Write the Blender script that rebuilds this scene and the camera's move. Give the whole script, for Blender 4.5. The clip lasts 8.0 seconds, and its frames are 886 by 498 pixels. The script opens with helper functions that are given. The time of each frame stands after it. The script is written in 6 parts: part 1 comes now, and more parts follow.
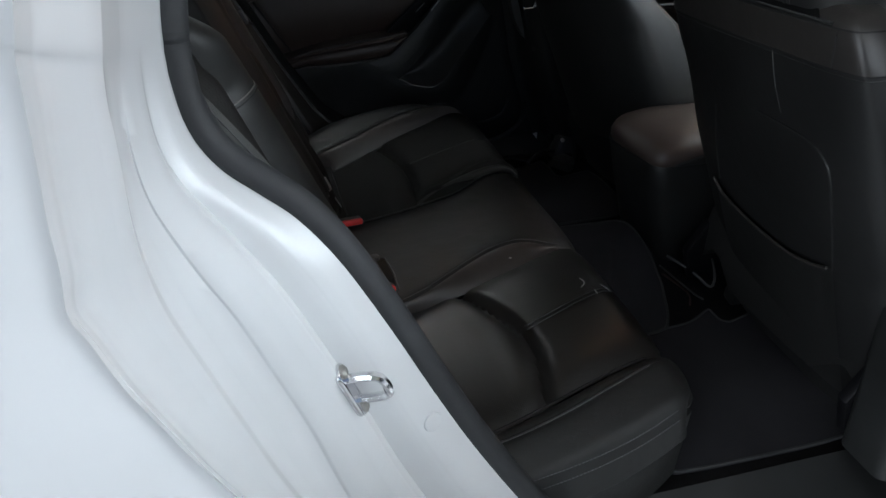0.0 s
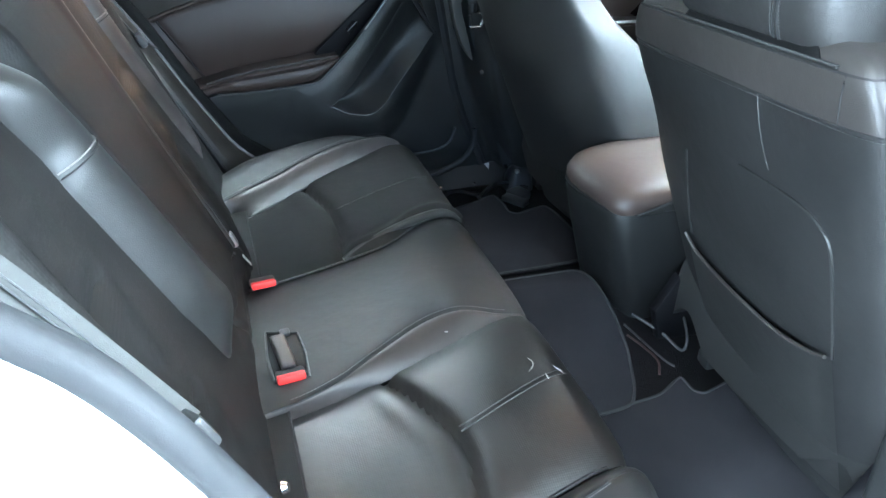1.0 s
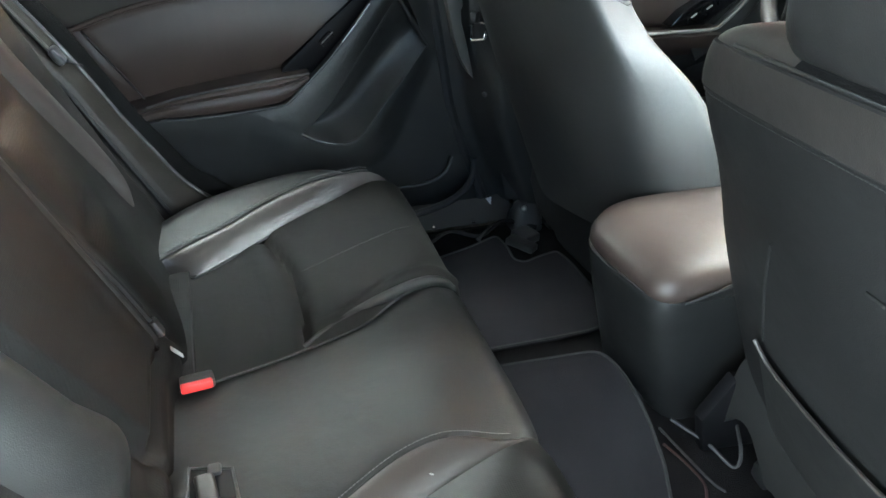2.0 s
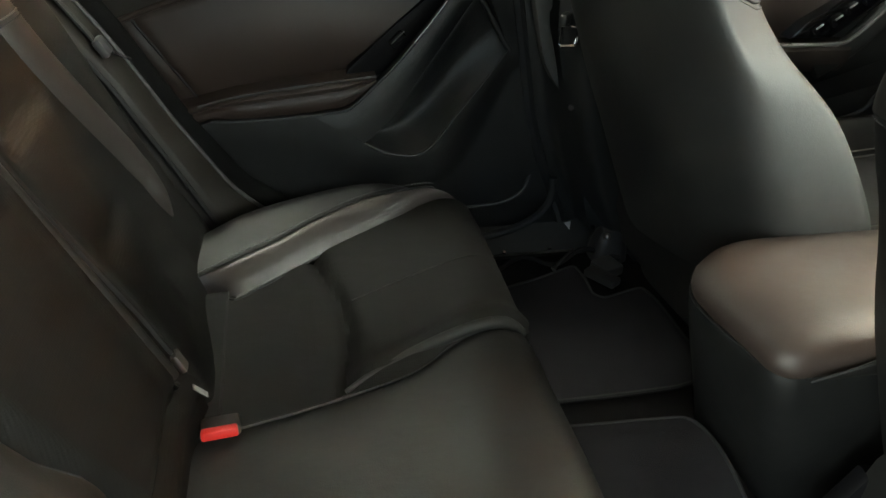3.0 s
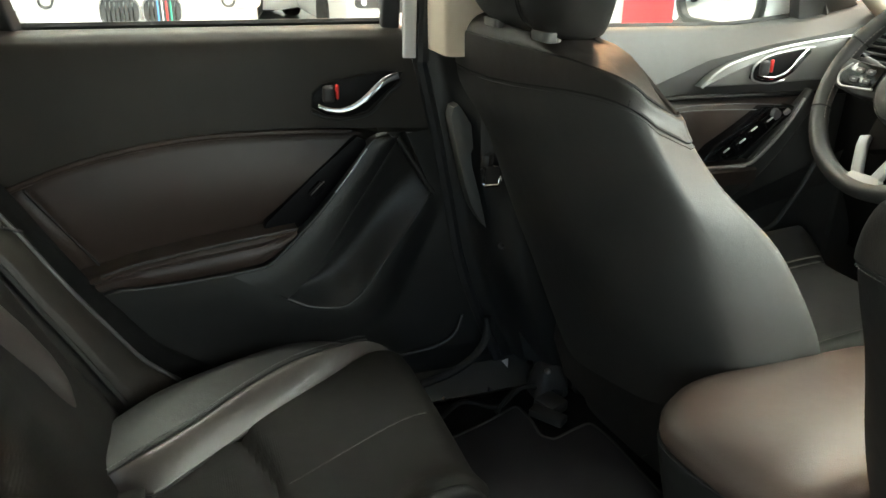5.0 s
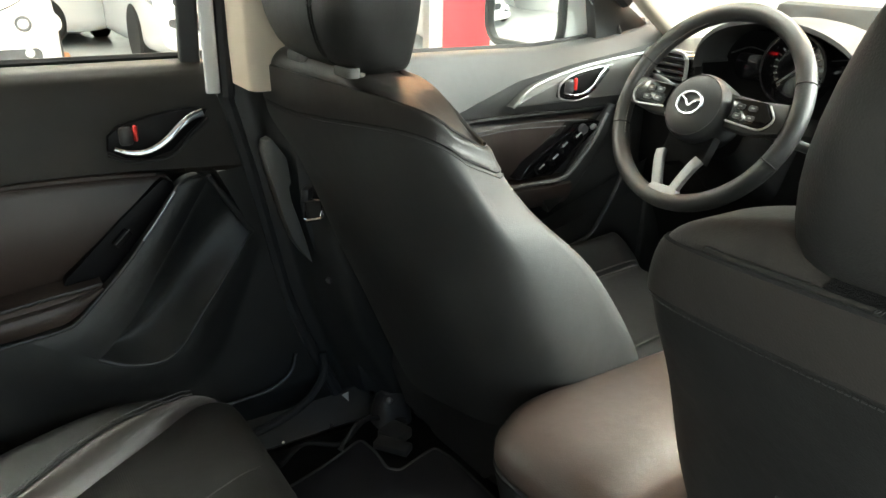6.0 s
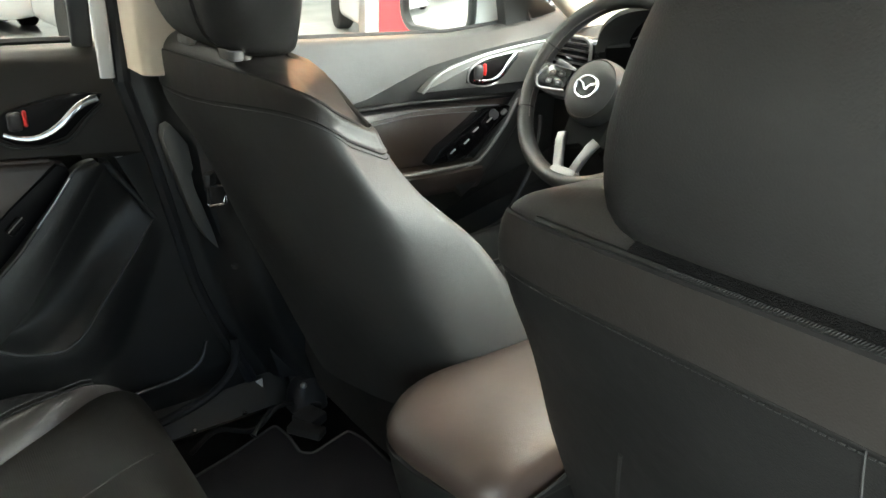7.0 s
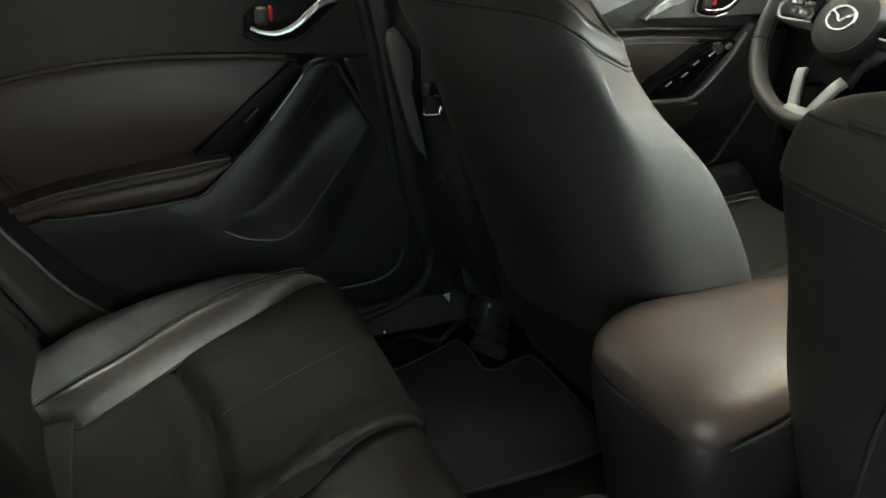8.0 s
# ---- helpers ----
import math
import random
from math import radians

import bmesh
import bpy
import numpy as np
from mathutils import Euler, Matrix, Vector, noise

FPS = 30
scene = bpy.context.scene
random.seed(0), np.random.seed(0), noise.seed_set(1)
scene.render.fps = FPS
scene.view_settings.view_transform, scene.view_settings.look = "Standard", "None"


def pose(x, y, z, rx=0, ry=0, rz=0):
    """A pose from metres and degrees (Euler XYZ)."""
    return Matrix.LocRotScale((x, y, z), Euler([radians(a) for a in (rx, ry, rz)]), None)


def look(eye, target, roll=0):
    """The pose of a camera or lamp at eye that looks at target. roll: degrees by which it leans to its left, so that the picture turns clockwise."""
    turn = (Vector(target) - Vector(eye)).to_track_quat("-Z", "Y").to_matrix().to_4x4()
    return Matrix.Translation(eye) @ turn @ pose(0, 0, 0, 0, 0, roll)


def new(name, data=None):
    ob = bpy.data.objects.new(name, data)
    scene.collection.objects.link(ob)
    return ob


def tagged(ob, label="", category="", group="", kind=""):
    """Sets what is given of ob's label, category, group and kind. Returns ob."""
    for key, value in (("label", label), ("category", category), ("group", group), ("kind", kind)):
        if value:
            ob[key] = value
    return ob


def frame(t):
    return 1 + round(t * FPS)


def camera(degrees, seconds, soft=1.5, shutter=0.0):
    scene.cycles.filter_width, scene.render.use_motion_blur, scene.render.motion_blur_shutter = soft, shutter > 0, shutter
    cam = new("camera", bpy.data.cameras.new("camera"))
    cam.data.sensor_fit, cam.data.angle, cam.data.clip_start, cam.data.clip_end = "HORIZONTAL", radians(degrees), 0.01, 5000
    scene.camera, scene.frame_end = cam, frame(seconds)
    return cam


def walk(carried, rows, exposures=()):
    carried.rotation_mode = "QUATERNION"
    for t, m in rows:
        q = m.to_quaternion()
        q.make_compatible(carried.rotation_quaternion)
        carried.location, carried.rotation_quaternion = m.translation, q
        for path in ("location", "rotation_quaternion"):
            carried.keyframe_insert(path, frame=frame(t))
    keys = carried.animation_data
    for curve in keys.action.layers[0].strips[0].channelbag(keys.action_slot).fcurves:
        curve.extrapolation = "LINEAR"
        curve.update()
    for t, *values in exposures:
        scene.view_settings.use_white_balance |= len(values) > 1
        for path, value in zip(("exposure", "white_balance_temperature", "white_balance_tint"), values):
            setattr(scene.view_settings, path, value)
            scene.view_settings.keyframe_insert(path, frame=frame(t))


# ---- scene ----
cam = camera(61.0, 8.0)
PATH = [
    (0, (0.044, -0.093, 1.344), (0.524, 1.541, 0.295), 1.1),
    (0.5, (0.136, 0.029, 1.334), (0.667, 1.654, 0.295), 1.5),
    (1, (0.188, 0.129, 1.314), (0.743, 1.747, 0.278), 1.7),
    (1.5, (0.262, 0.27, 1.31), (0.825, 1.878, 0.262), 2.1),
    (1.7, (0.281, 0.351, 1.301), (0.841, 1.954, 0.245), 2.3),
    (2.8, (0.356, 0.592, 1.234), (0.798, 2.201, 0.13), 3.0),
    (3, (0.355, 0.607, 1.23), (0.73, 2.255, 0.16), 2.7),
    (3.5, (0.36, 0.632, 1.231), (0.643, 2.381, 0.304), 2.1),
    (4, (0.336, 0.668, 1.23), (0.624, 2.463, 0.398), 1.6),
    (4.2, (0.321, 0.663, 1.24), (0.641, 2.461, 0.423), 1.4),
    (5.3, (0.343, 0.719, 1.242), (1.113, 2.395, 0.471), 1.4),
    (5.5, (0.35, 0.72, 1.244), (1.195, 2.365, 0.483), 1.3),
    (6, (0.378, 0.724, 1.263), (1.388, 2.28, 0.517), 1.4),
    (6.5, (0.416, 0.728, 1.267), (1.522, 2.22, 0.525), 1.5),
    (7, (0.429, 0.665, 1.259), (1.544, 2.139, 0.494), 2.0),
    (7.5, (0.399, 0.639, 1.228), (1.394, 2.162, 0.397), 2.7),
    (8, (0.354, 0.702, 1.212), (1.097, 2.321, 0.303), 3.3),
]
EXPOSURES = [(0.0, -0.9, 6000, 9), (0.4, -0.55, 4900, 8), (0.5, 0.15, 4500, 9), (0.75, 2.25, 5100, 1), (1.7, 2.58, 5400, 1), (2.8, 1.15, 7000, -2), (4.2, 1.25, 7000, -2), (5.3, 1.4, 6900, -1), (7.0, 1.6, 6700, 1), (8.0, 1.02, 6900, -1)]
walk(cam, [(t, look(eye, target, roll)) for t, eye, target, roll in PATH], EXPOSURES)


# ---- light ----
world = bpy.data.worlds.new("world")
scene.world = world
world.use_nodes = True
wn = world.node_tree
sky = wn.nodes.new("ShaderNodeTexSky")
sky.sky_type, sky.sun_disc = "NISHITA", False
sky.sun_elevation, sky.sun_rotation = radians(50), radians(160)
wn.links.new(sky.outputs[0], wn.nodes["Background"].inputs[0])
wn.nodes["Background"].inputs[1].default_value = 0.09

sun = new("sun", bpy.data.lights.new("sun", "SUN"))
sun.data.energy, sun.data.angle, sun.data.color = 0.5, radians(12), (1.0, 0.96, 0.9)
sun.matrix_world = look((0, -6, 9), (0.4, 0, 0))

CY = 1.23          # the car's middle line
# ceiling lamps: place and power
LAMPS = [(-3.5, -1.6, 4.0, 20), (0.5, -1.8, 4.0, 12), (4.5, -1.6, 4.0, 90), (-3.5, 2.2, 4.0, 68), (0.5, 3.2, 4.0, 35), (4.5, 2.2, 4.0, 70), (-3.5, 5.6, 4.0, 23), (0.5, 5.8, 4.0, 21), (5.5, 5.8, 4.0, 16), (0.5, 11.0, 4.0, 31), (5.5, 11.0, 4.0, 20), (2.5, 15.5, 4.0, 28)]
for lx, ly, lz, power in LAMPS:
    lamp = new("ceiling_light", bpy.data.lights.new("ceiling_light", "AREA"))
    lamp.data.shape, lamp.data.size, lamp.data.size_y = "RECTANGLE", 2.4, 0.9
    lamp.data.energy, lamp.data.color = power, (1.0, 0.97, 0.93)
    lamp.matrix_world = pose(lx, ly, lz - 0.05)
# area lamps added as daylight at both ends of the unseen shop front
# The second is there to brighten rear-facing seat backs.
for place, aim, power in (((5.8, -3.3, 3.0), (2.0, 1.3, 1.1), 420), ((-5.6, -3.8, 2.2), (0.8, 0.8, 0.9), 390)):
    front = new("shopfront_fill", bpy.data.lights.new("shopfront_fill", "AREA"))
    front.data.shape, front.data.size, front.data.size_y = "RECTANGLE", 4.6, 2.4
    front.data.energy, front.data.color = power, (0.94, 0.98, 1.0)
    front.matrix_world = look(place, aim)
# unseen warm lamps, added for orange glints, ahead of the car and beyond its far side
SPOTS = [(5.3, 1.8, 22), (4.3, 6.4, 34), (2.4, 6.1, 40)]
for lx, ly, power in SPOTS:
    lamp = new("added_warm_light", bpy.data.lights.new("added_warm_light", "AREA"))
    lamp.data.shape, lamp.data.size = "DISK", 1.1
    lamp.data.energy, lamp.data.color = power, (1.0, 0.45, 0.22)
    lamp.matrix_world = look((lx, ly, 3.85), (1.2, 1.3, 0.9))

# ---- materials ----


def mat_new(name):
    m = bpy.data.materials.new(name)
    m.use_nodes = True
    return m, m.node_tree, m.node_tree.nodes["Principled BSDF"]


def surface(name, colour, rough=0.5, metal=0.0, vary=0.25, grain=900.0, bump=0.12, stain=6.0, spec=0.5, rvary=0.12, kind="noise", depth=0.0004):
    """Two scales of variation: a broad one in colour and gloss, a fine one in relief."""
    m, t, b = mat_new(name)
    n, k = t.nodes, t.links.new
    co = n.new("ShaderNodeTexCoord").outputs["Object"]
    big = n.new("ShaderNodeTexNoise")
    big.inputs["Scale"].default_value, big.inputs["Detail"].default_value = stain, 5
    k(co, big.inputs["Vector"])
    ramp = n.new("ShaderNodeMapRange")
    ramp.inputs["From Min"].default_value, ramp.inputs["From Max"].default_value = 0.3, 0.7
    ramp.inputs["To Min"].default_value, ramp.inputs["To Max"].default_value = 1 - vary, 1 + vary
    k(big.outputs["Fac"], ramp.inputs["Value"])
    mul = n.new("ShaderNodeVectorMath")
    mul.operation = "SCALE"
    mul.inputs[0].default_value = colour
    k(ramp.outputs[0], mul.inputs["Scale"])
    k(mul.outputs[0], b.inputs["Base Color"])
    rr = n.new("ShaderNodeMapRange")
    rr.inputs["To Min"].default_value, rr.inputs["To Max"].default_value = max(0.02, rough - rvary), min(1, rough + rvary)
    k(big.outputs["Fac"], rr.inputs["Value"])
    k(rr.outputs[0], b.inputs["Roughness"])
    b.inputs["Metallic"].default_value = metal
    b.inputs["Specular IOR Level"].default_value = spec
    if bump:
        if kind == "leather":
            fine = n.new("ShaderNodeTexVoronoi")
            fine.feature = "DISTANCE_TO_EDGE"
            out = fine.outputs["Distance"]
        elif kind == "dots":
            fine = n.new("ShaderNodeTexVoronoi")
            fine.feature = "F1"
            fine.inputs["Randomness"].default_value = 0.0
            out = fine.outputs["Distance"]
        else:
            fine = n.new("ShaderNodeTexNoise")
            fine.inputs["Detail"].default_value = 4
            out = fine.outputs["Fac"]
        fine.inputs["Scale"].default_value = grain
        k(co, fine.inputs["Vector"])
        wrinkle = n.new("ShaderNodeTexNoise")
        wrinkle.inputs["Scale"].default_value, wrinkle.inputs["Detail"].default_value = 22, 6
        k(co, wrinkle.inputs["Vector"])
        b1 = n.new("ShaderNodeBump")
        b1.inputs["Strength"].default_value, b1.inputs["Distance"].default_value = bump, depth
        k(out, b1.inputs["Height"])
        b2 = n.new("ShaderNodeBump")
        b2.inputs["Strength"].default_value, b2.inputs["Distance"].default_value = bump * 0.8, 0.003
        k(wrinkle.outputs["Fac"], b2.inputs["Height"])
        k(b1.outputs[0], b2.inputs["Normal"])
        k(b2.outputs[0], b.inputs["Normal"])
    return m


LEATHER = surface("black_leather", (0.015, 0.015, 0.0145), 0.45, 0, 0.2, 420, 0.6, 5, 0.8, 0.07, "leather")
SEATHIDE = surface("worn_black_leather", (0.018, 0.018, 0.0175), 0.49, 0, 0.22, 420, 0.9, 5, 0.45, 0.07, "leather")
# Glossier, warmer copy of the pad leather, putting sheen on one cushion.
PERFSHEEN = surface("sheen_perforated_leather", (0.014, 0.0122, 0.011), 0.37, 0, 0.22, 330, 0.5, 5, 0.75, 0.09, "dots")
PLASTIC = surface("grained_black_plastic", (0.026, 0.027, 0.027), 0.44, 0, 0.2, 700, 0.5, 8, 0.6, 0.08, "leather")
INSERT = surface("brown_black_leather", (0.034, 0.023, 0.019), 0.44, 0, 0.2, 420, 0.5, 5, 0.65, 0.08, "leather")
GLOSS = surface("piano_black", (0.006, 0.006, 0.007), 0.08, 0, 0.1, 300, 0.0, 9, 0.5, 0.05)
CARPET = surface("black_carpet", (0.014, 0.013, 0.014), 0.95, 0, 0.4, 600, 1.0, 9, 0.1, 0.04, depth=0.003)
MATTING = surface("floor_mat_pile", (0.031, 0.030, 0.034), 0.9, 0, 0.25, 900, 1.0, 6, 0.15, 0.05, depth=0.002)
PIPING = surface("grey_piping", (0.10, 0.10, 0.105), 0.6, 0, 0.2, 900, 0.4)
SEAMGREY = surface("dim_seam_leather", (0.036, 0.036, 0.036), 0.45, 0, 0.2, 900, 0.4)
PAPER = surface("white_paper", (0.8, 0.8, 0.78), 0.7, 0, 0.04, 300, 0.1)
SATINBLACK = surface("satin_black_plastic", (0.006, 0.006, 0.007), 0.45, 0, 0.1, 700, 0.1, 9, 0.15, 0.05)
PILLARGREY = surface("grey_pillar_plastic", (0.11, 0.11, 0.105), 0.5, 0, 0.12, 700, 0.4, 9, 0.4, 0.08)
BACKHIDE = surface("matte_black_leather", (0.0135, 0.0135, 0.0135), 0.54, 0, 0.2, 420, 0.7, 5, 0.42, 0.07, "leather")
SIDEHIDE = surface("soft_black_leather", (0.020, 0.0204, 0.0199), 0.63, 0, 0.2, 420, 0.6, 5, 0.95, 0.06, "leather")
YOKEHIDE = surface("yoke_leather", (0.031, 0.028, 0.026), 0.45, 0, 0.2, 420, 0.6, 5, 0.55, 0.07, "leather")
SATINWEAVE = surface("shiny_black_weave", (0.013, 0.013, 0.013), 0.50, 0, 0.2, 900, 0.3, 9, 0.6, 0.08)
PADHIDE = surface("dark_perforated_leather", (0.0115, 0.0108, 0.0102), 0.62, 0, 0.2, 330, 0.6, 5, 0.18, 0.05, "dots")
# Light caught by sloping faces is put into this paler copy of bench leather.
LITFACE = surface("lit_face_leather", (0.040, 0.033, 0.030), 0.38, 0, 0.2, 420, 0.6, 5, 0.6, 0.07, "leather")
MIDHIDE = surface("smooth_black_leather", (0.015, 0.015, 0.0145), 0.47, 0, 0.2, 420, 0.7, 5, 0.4, 0.07, "leather")
MATEDGE = surface("mat_piping", (0.036, 0.036, 0.038), 0.65, 0, 0.2, 900, 0.4)
UPPERSKIN = surface("soft_brown_black_skin", (0.020, 0.017, 0.014), 0.52, 0, 0.2, 500, 0.6, 6, 0.40, 0.08, "leather")
CONSOLESKIN = surface("console_side_plastic", (0.0135, 0.014, 0.0142), 0.42, 0, 0.2, 700, 0.5, 8, 0.45, 0.08, "leather")
MATTEBLACK = surface("matte_black_plastic", (0.006, 0.006, 0.006), 0.85, 0, 0.2, 700, 0.3, 9, 0.12, 0.05)
REDWIRE = surface("brown_red_cable", (0.05, 0.022, 0.02), 0.5, 0, 0.2, 700, 0.2)
SPOKE = surface("dull_silver", (0.30, 0.30, 0.30), 0.45, 0.8, 0.08, 800, 0.15, 9, 0.5, 0.06)
TRIMSILVER = surface("silver_painted_trim", (0.21, 0.21, 0.205), 0.42, 0.35, 0.06, 800, 0.15, 9, 0.5, 0.06)
VELVET = surface("black_flocked_seal", (0.007, 0.007, 0.007), 0.9, 0, 0.3, 1200, 1.0, 30, 0.15, 0.05, depth=0.002)
HEADHIDE = surface("headrest_leather", (0.019, 0.0185, 0.018), 0.48, 0, 0.2, 420, 0.7, 5, 0.6, 0.07, "leather")
THREAD = surface("grey_thread", (0.16, 0.15, 0.14), 0.7, 0, 0.15, 1500, 0.4)
THREAD_DARK = surface("dark_thread", (0.012, 0.012, 0.012), 0.8, 0, 0.15, 1500, 0.4)
CHROME = surface("chrome", (0.75, 0.75, 0.77), 0.12, 1, 0.05, 300, 0.0, 9, 0.5, 0.05)
SATIN = surface("satin_silver", (0.42, 0.42, 0.42), 0.34, 0.9, 0.06, 800, 0.15, 9, 0.5, 0.06)
STEEL = surface("dull_steel", (0.35, 0.34, 0.32), 0.35, 1, 0.2, 500, 0.2, 20, 0.5, 0.15)
WHITE = surface("white_car_paint", (0.643, 0.652, 0.660), 0.22, 0, 0.03, 500, 0.05, 3, 0.5, 0.05)
SEAL = surface("rubber_seal", (0.03, 0.031, 0.033), 0.62, 0, 0.2, 900, 0.4, 12, 0.35, 0.1)
BEIGE = surface("beige_plastic", (0.60, 0.52, 0.42), 0.55, 0, 0.06, 900, 0.3, 4, 0.35, 0.06)
WEBBING = surface("belt_webbing", (0.045, 0.046, 0.048), 0.6, 0, 0.15, 1400, 0.8, 9, 0.4, 0.08)
BELTGREY = surface("grey_belt_webbing", (0.042, 0.043, 0.040), 0.6, 0, 0.12, 1400, 0.8, 9, 0.35, 0.08)
RED = surface("red_plastic", (0.75, 0.035, 0.03), 0.4, 0, 0.08, 500, 0.1, 30)
LIDLEATHER = surface("console_lid_leather", (0.062, 0.045, 0.039), 0.46, 0, 0.14, 420, 0.5, 9, 0.7, 0.06, "leather")
MARK = surface("pale_scuff", (0.38, 0.38, 0.37), 0.7, 0, 0.2, 300, 0.3, 60)
DASH = surface("soft_dash_skin", (0.054, 0.055, 0.054), 0.55, 0, 0.15, 500, 0.5, 6, 0.5, 0.08, "leather")
FLOOR = surface("polished_pale_floor", (0.62, 0.63, 0.62), 0.16, 0, 0.06, 40, 0.03, 1.2, 0.5, 0.08)
WALLPAINT = surface("white_wall_paint", (0.74, 0.75, 0.75), 0.6, 0, 0.04, 200, 0.1, 0.8, 0.3)
ASPHALT = surface("grey_asphalt", (0.06, 0.06, 0.06), 0.9, 0, 0.25, 90, 0.6, 0.6, 0.2)
REDPANEL = surface("red_panel", (0.72, 0.02, 0.03), 0.4, 0, 0.05, 300, 0.05, 2)
TYRE = surface("tyre_rubber", (0.02, 0.02, 0.02), 0.8, 0, 0.2, 300, 0.3, 9)
DARKPLASTIC = surface("smoked_plastic", (0.05, 0.05, 0.052), 0.4, 0, 0.2, 400, 0.2, 9)
AMBER = surface("terracotta", (0.35, 0.16, 0.07), 0.6, 0, 0.3, 60, 0.4, 12)
BLUE = surface("blue_stripe", (0.06, 0.25, 0.6), 0.4)
GREEN = surface("green_stripe", (0.05, 0.4, 0.25), 0.4)


def glass(name, colour, rough=0.0):
    m, t, b = mat_new(name)
    b.inputs["Base Color"].default_value = (*colour, 1)
    b.inputs["Roughness"].default_value = rough
    b.inputs["Transmission Weight"].default_value = 1.0
    b.inputs["IOR"].default_value = 1.12
    return m


GLASS = glass("window_glass", (0.93, 0.97, 0.95))
m_, t_, b_ = mat_new("mirror_silver")
b_.inputs["Metallic"].default_value, b_.inputs["Roughness"].default_value = 1.0, 0.02
b_.inputs["Base Color"].default_value = (0.85, 0.87, 0.88, 1)
MIRROR = m_


def glow(name, colour, strength):
    m, t, b = mat_new(name)
    b.inputs["Base Color"].default_value = (*colour, 1)
    b.inputs["Emission Color"].default_value = (*colour, 1)
    b.inputs["Emission Strength"].default_value = strength
    return m


WARM = glow("lit_warm_lens", (1.0, 0.5, 0.22), 12.0)
TUBE = glow("lit_diffuser", (1.0, 0.98, 0.95), 3.5)
REDGLOW = glow("red_warning_light", (1.0, 0.02, 0.03), 3.0)

# ---- geometry helpers: a shape is (vertices, faces) ----
V = Vector


def join(*shapes):
    vs, fs = [], []
    for v, f in shapes:
        o = len(vs)
        vs += list(v)
        fs += [tuple(i + o for i in q) for q in f]
    return vs, fs


def smooth(points, n=8, closed=False):
    """A Catmull-Rom curve through points of any dimension, n steps a span."""
    p = [np.array(q, float) for q in points]
    m, out = len(p), []
    for i in range(m if closed else m - 1):
        if closed:
            a, b, c, d = p[i - 1], p[i], p[(i + 1) % m], p[(i + 2) % m]
        else:
            b, c = p[i], p[i + 1]
            a = p[i - 1] if i else 2 * b - c
            d = p[i + 2] if i + 2 < m else 2 * c - b
        for j in range(n):
            s = j / n
            out.append(0.5 * (2 * b + (c - a) * s + (2 * a - 5 * b + 4 * c - d) * s * s + (3 * b - a - 3 * c + d) * s ** 3))
    if not closed:
        out.append(p[-1])
    return out


def along(points, s):
    """The point at share s of a list of samples."""
    f = min(max(s, 0), 1) * (len(points) - 1)
    i = min(int(f), len(points) - 2)
    return points[i] + (points[i + 1] - points[i]) * (f - i)


def sheet(fn, nu, nv, thick=None):
    """A grid fn(u, v); with thick (a vector or a function of u, v) it becomes a closed solid."""
    vs = [tuple(fn(i / nu, j / nv)) for j in range(nv + 1) for i in range(nu + 1)]
    w = nu + 1
    fs = [(j * w + i, j * w + i + 1, (j + 1) * w + i + 1, (j + 1) * w + i) for j in range(nv) for i in range(nu)]
    if thick is not None:
        o = len(vs)
        t = np.array(thick, float)
        vs += [tuple(np.array(v) + t) for v in vs]
        fs += [tuple(reversed([q + o for q in f])) for f in fs]
        rim = [i for i in range(w)] + [j * w + nu for j in range(1, nv + 1)] + [nv * w + i for i in range(nu - 1, -1, -1)] + [j * w for j in range(nv - 1, 0, -1)]
        for a, b in zip(rim, rim[1:] + rim[:1]):
            fs.append((b, a, a + o, b + o))
    return vs, fs


def loft(rings, caps=True, closed=False):
    """Closed rings of equal count, skinned."""
    n = len(rings[0])
    vs = [tuple(p) for r in rings for p in r]
    fs = []
    m = len(rings)
    for j in range(m if closed else m - 1):
        for i in range(n):
            a, b = j * n + i, j * n + (i + 1) % n
            c, d = ((j + 1) % m) * n + (i + 1) % n, ((j + 1) % m) * n + i
            fs.append((a, b, c, d))
    if caps and not closed:
        fs.append(tuple(reversed(range(n))))
        fs.append(tuple(range((m - 1) * n, m * n)))
    return vs, fs


def sweep(points, profile, up=(0, 0, 1), closed=False, scale=None):
    """A profile of (a, b) carried along points: a lies across the path and up, b along up."""
    p = [V(q) for q in points]
    rings = []
    for i, q in enumerate(p):
        a = p[i - 1] if (i or closed) else q
        b = p[(i + 1) % len(p)] if (i + 1 < len(p) or closed) else q
        t = (b - a).normalized()
        u = V(up)
        side = t.cross(u)
        side = side.normalized() if side.length > 1e-5 else t.orthogonal().normalized()
        u = side.cross(t).normalized()
        k = scale(i / max(1, len(p) - 1)) if scale else 1.0
        rings.append([q + side * (x * k) + u * (y * k) for x, y in profile])
    return loft(rings, not closed, closed)


def circle(r, n=10, ry=None):
    return [(r * math.cos(2 * math.pi * i / n), (ry or r) * math.sin(2 * math.pi * i / n)) for i in range(n)]


def tube(points, r, n=8, closed=False, up=(0, 0, 1), scale=None):
    return sweep(points, circle(r, n), up, closed, scale)


def round_rect(w, h, r, n=4):
    """A rounded rectangle's outline, width w and height h."""
    out = []
    for cx, cy, a in ((w / 2 - r, h / 2 - r, 0), (-w / 2 + r, h / 2 - r, 90), (-w / 2 + r, -h / 2 + r, 180), (w / 2 - r, -h / 2 + r, 270)):
        for i in range(n + 1):
            s = radians(a + 90 * i / n)
            out.append((cx + r * math.cos(s), cy + r * math.sin(s)))
    return out


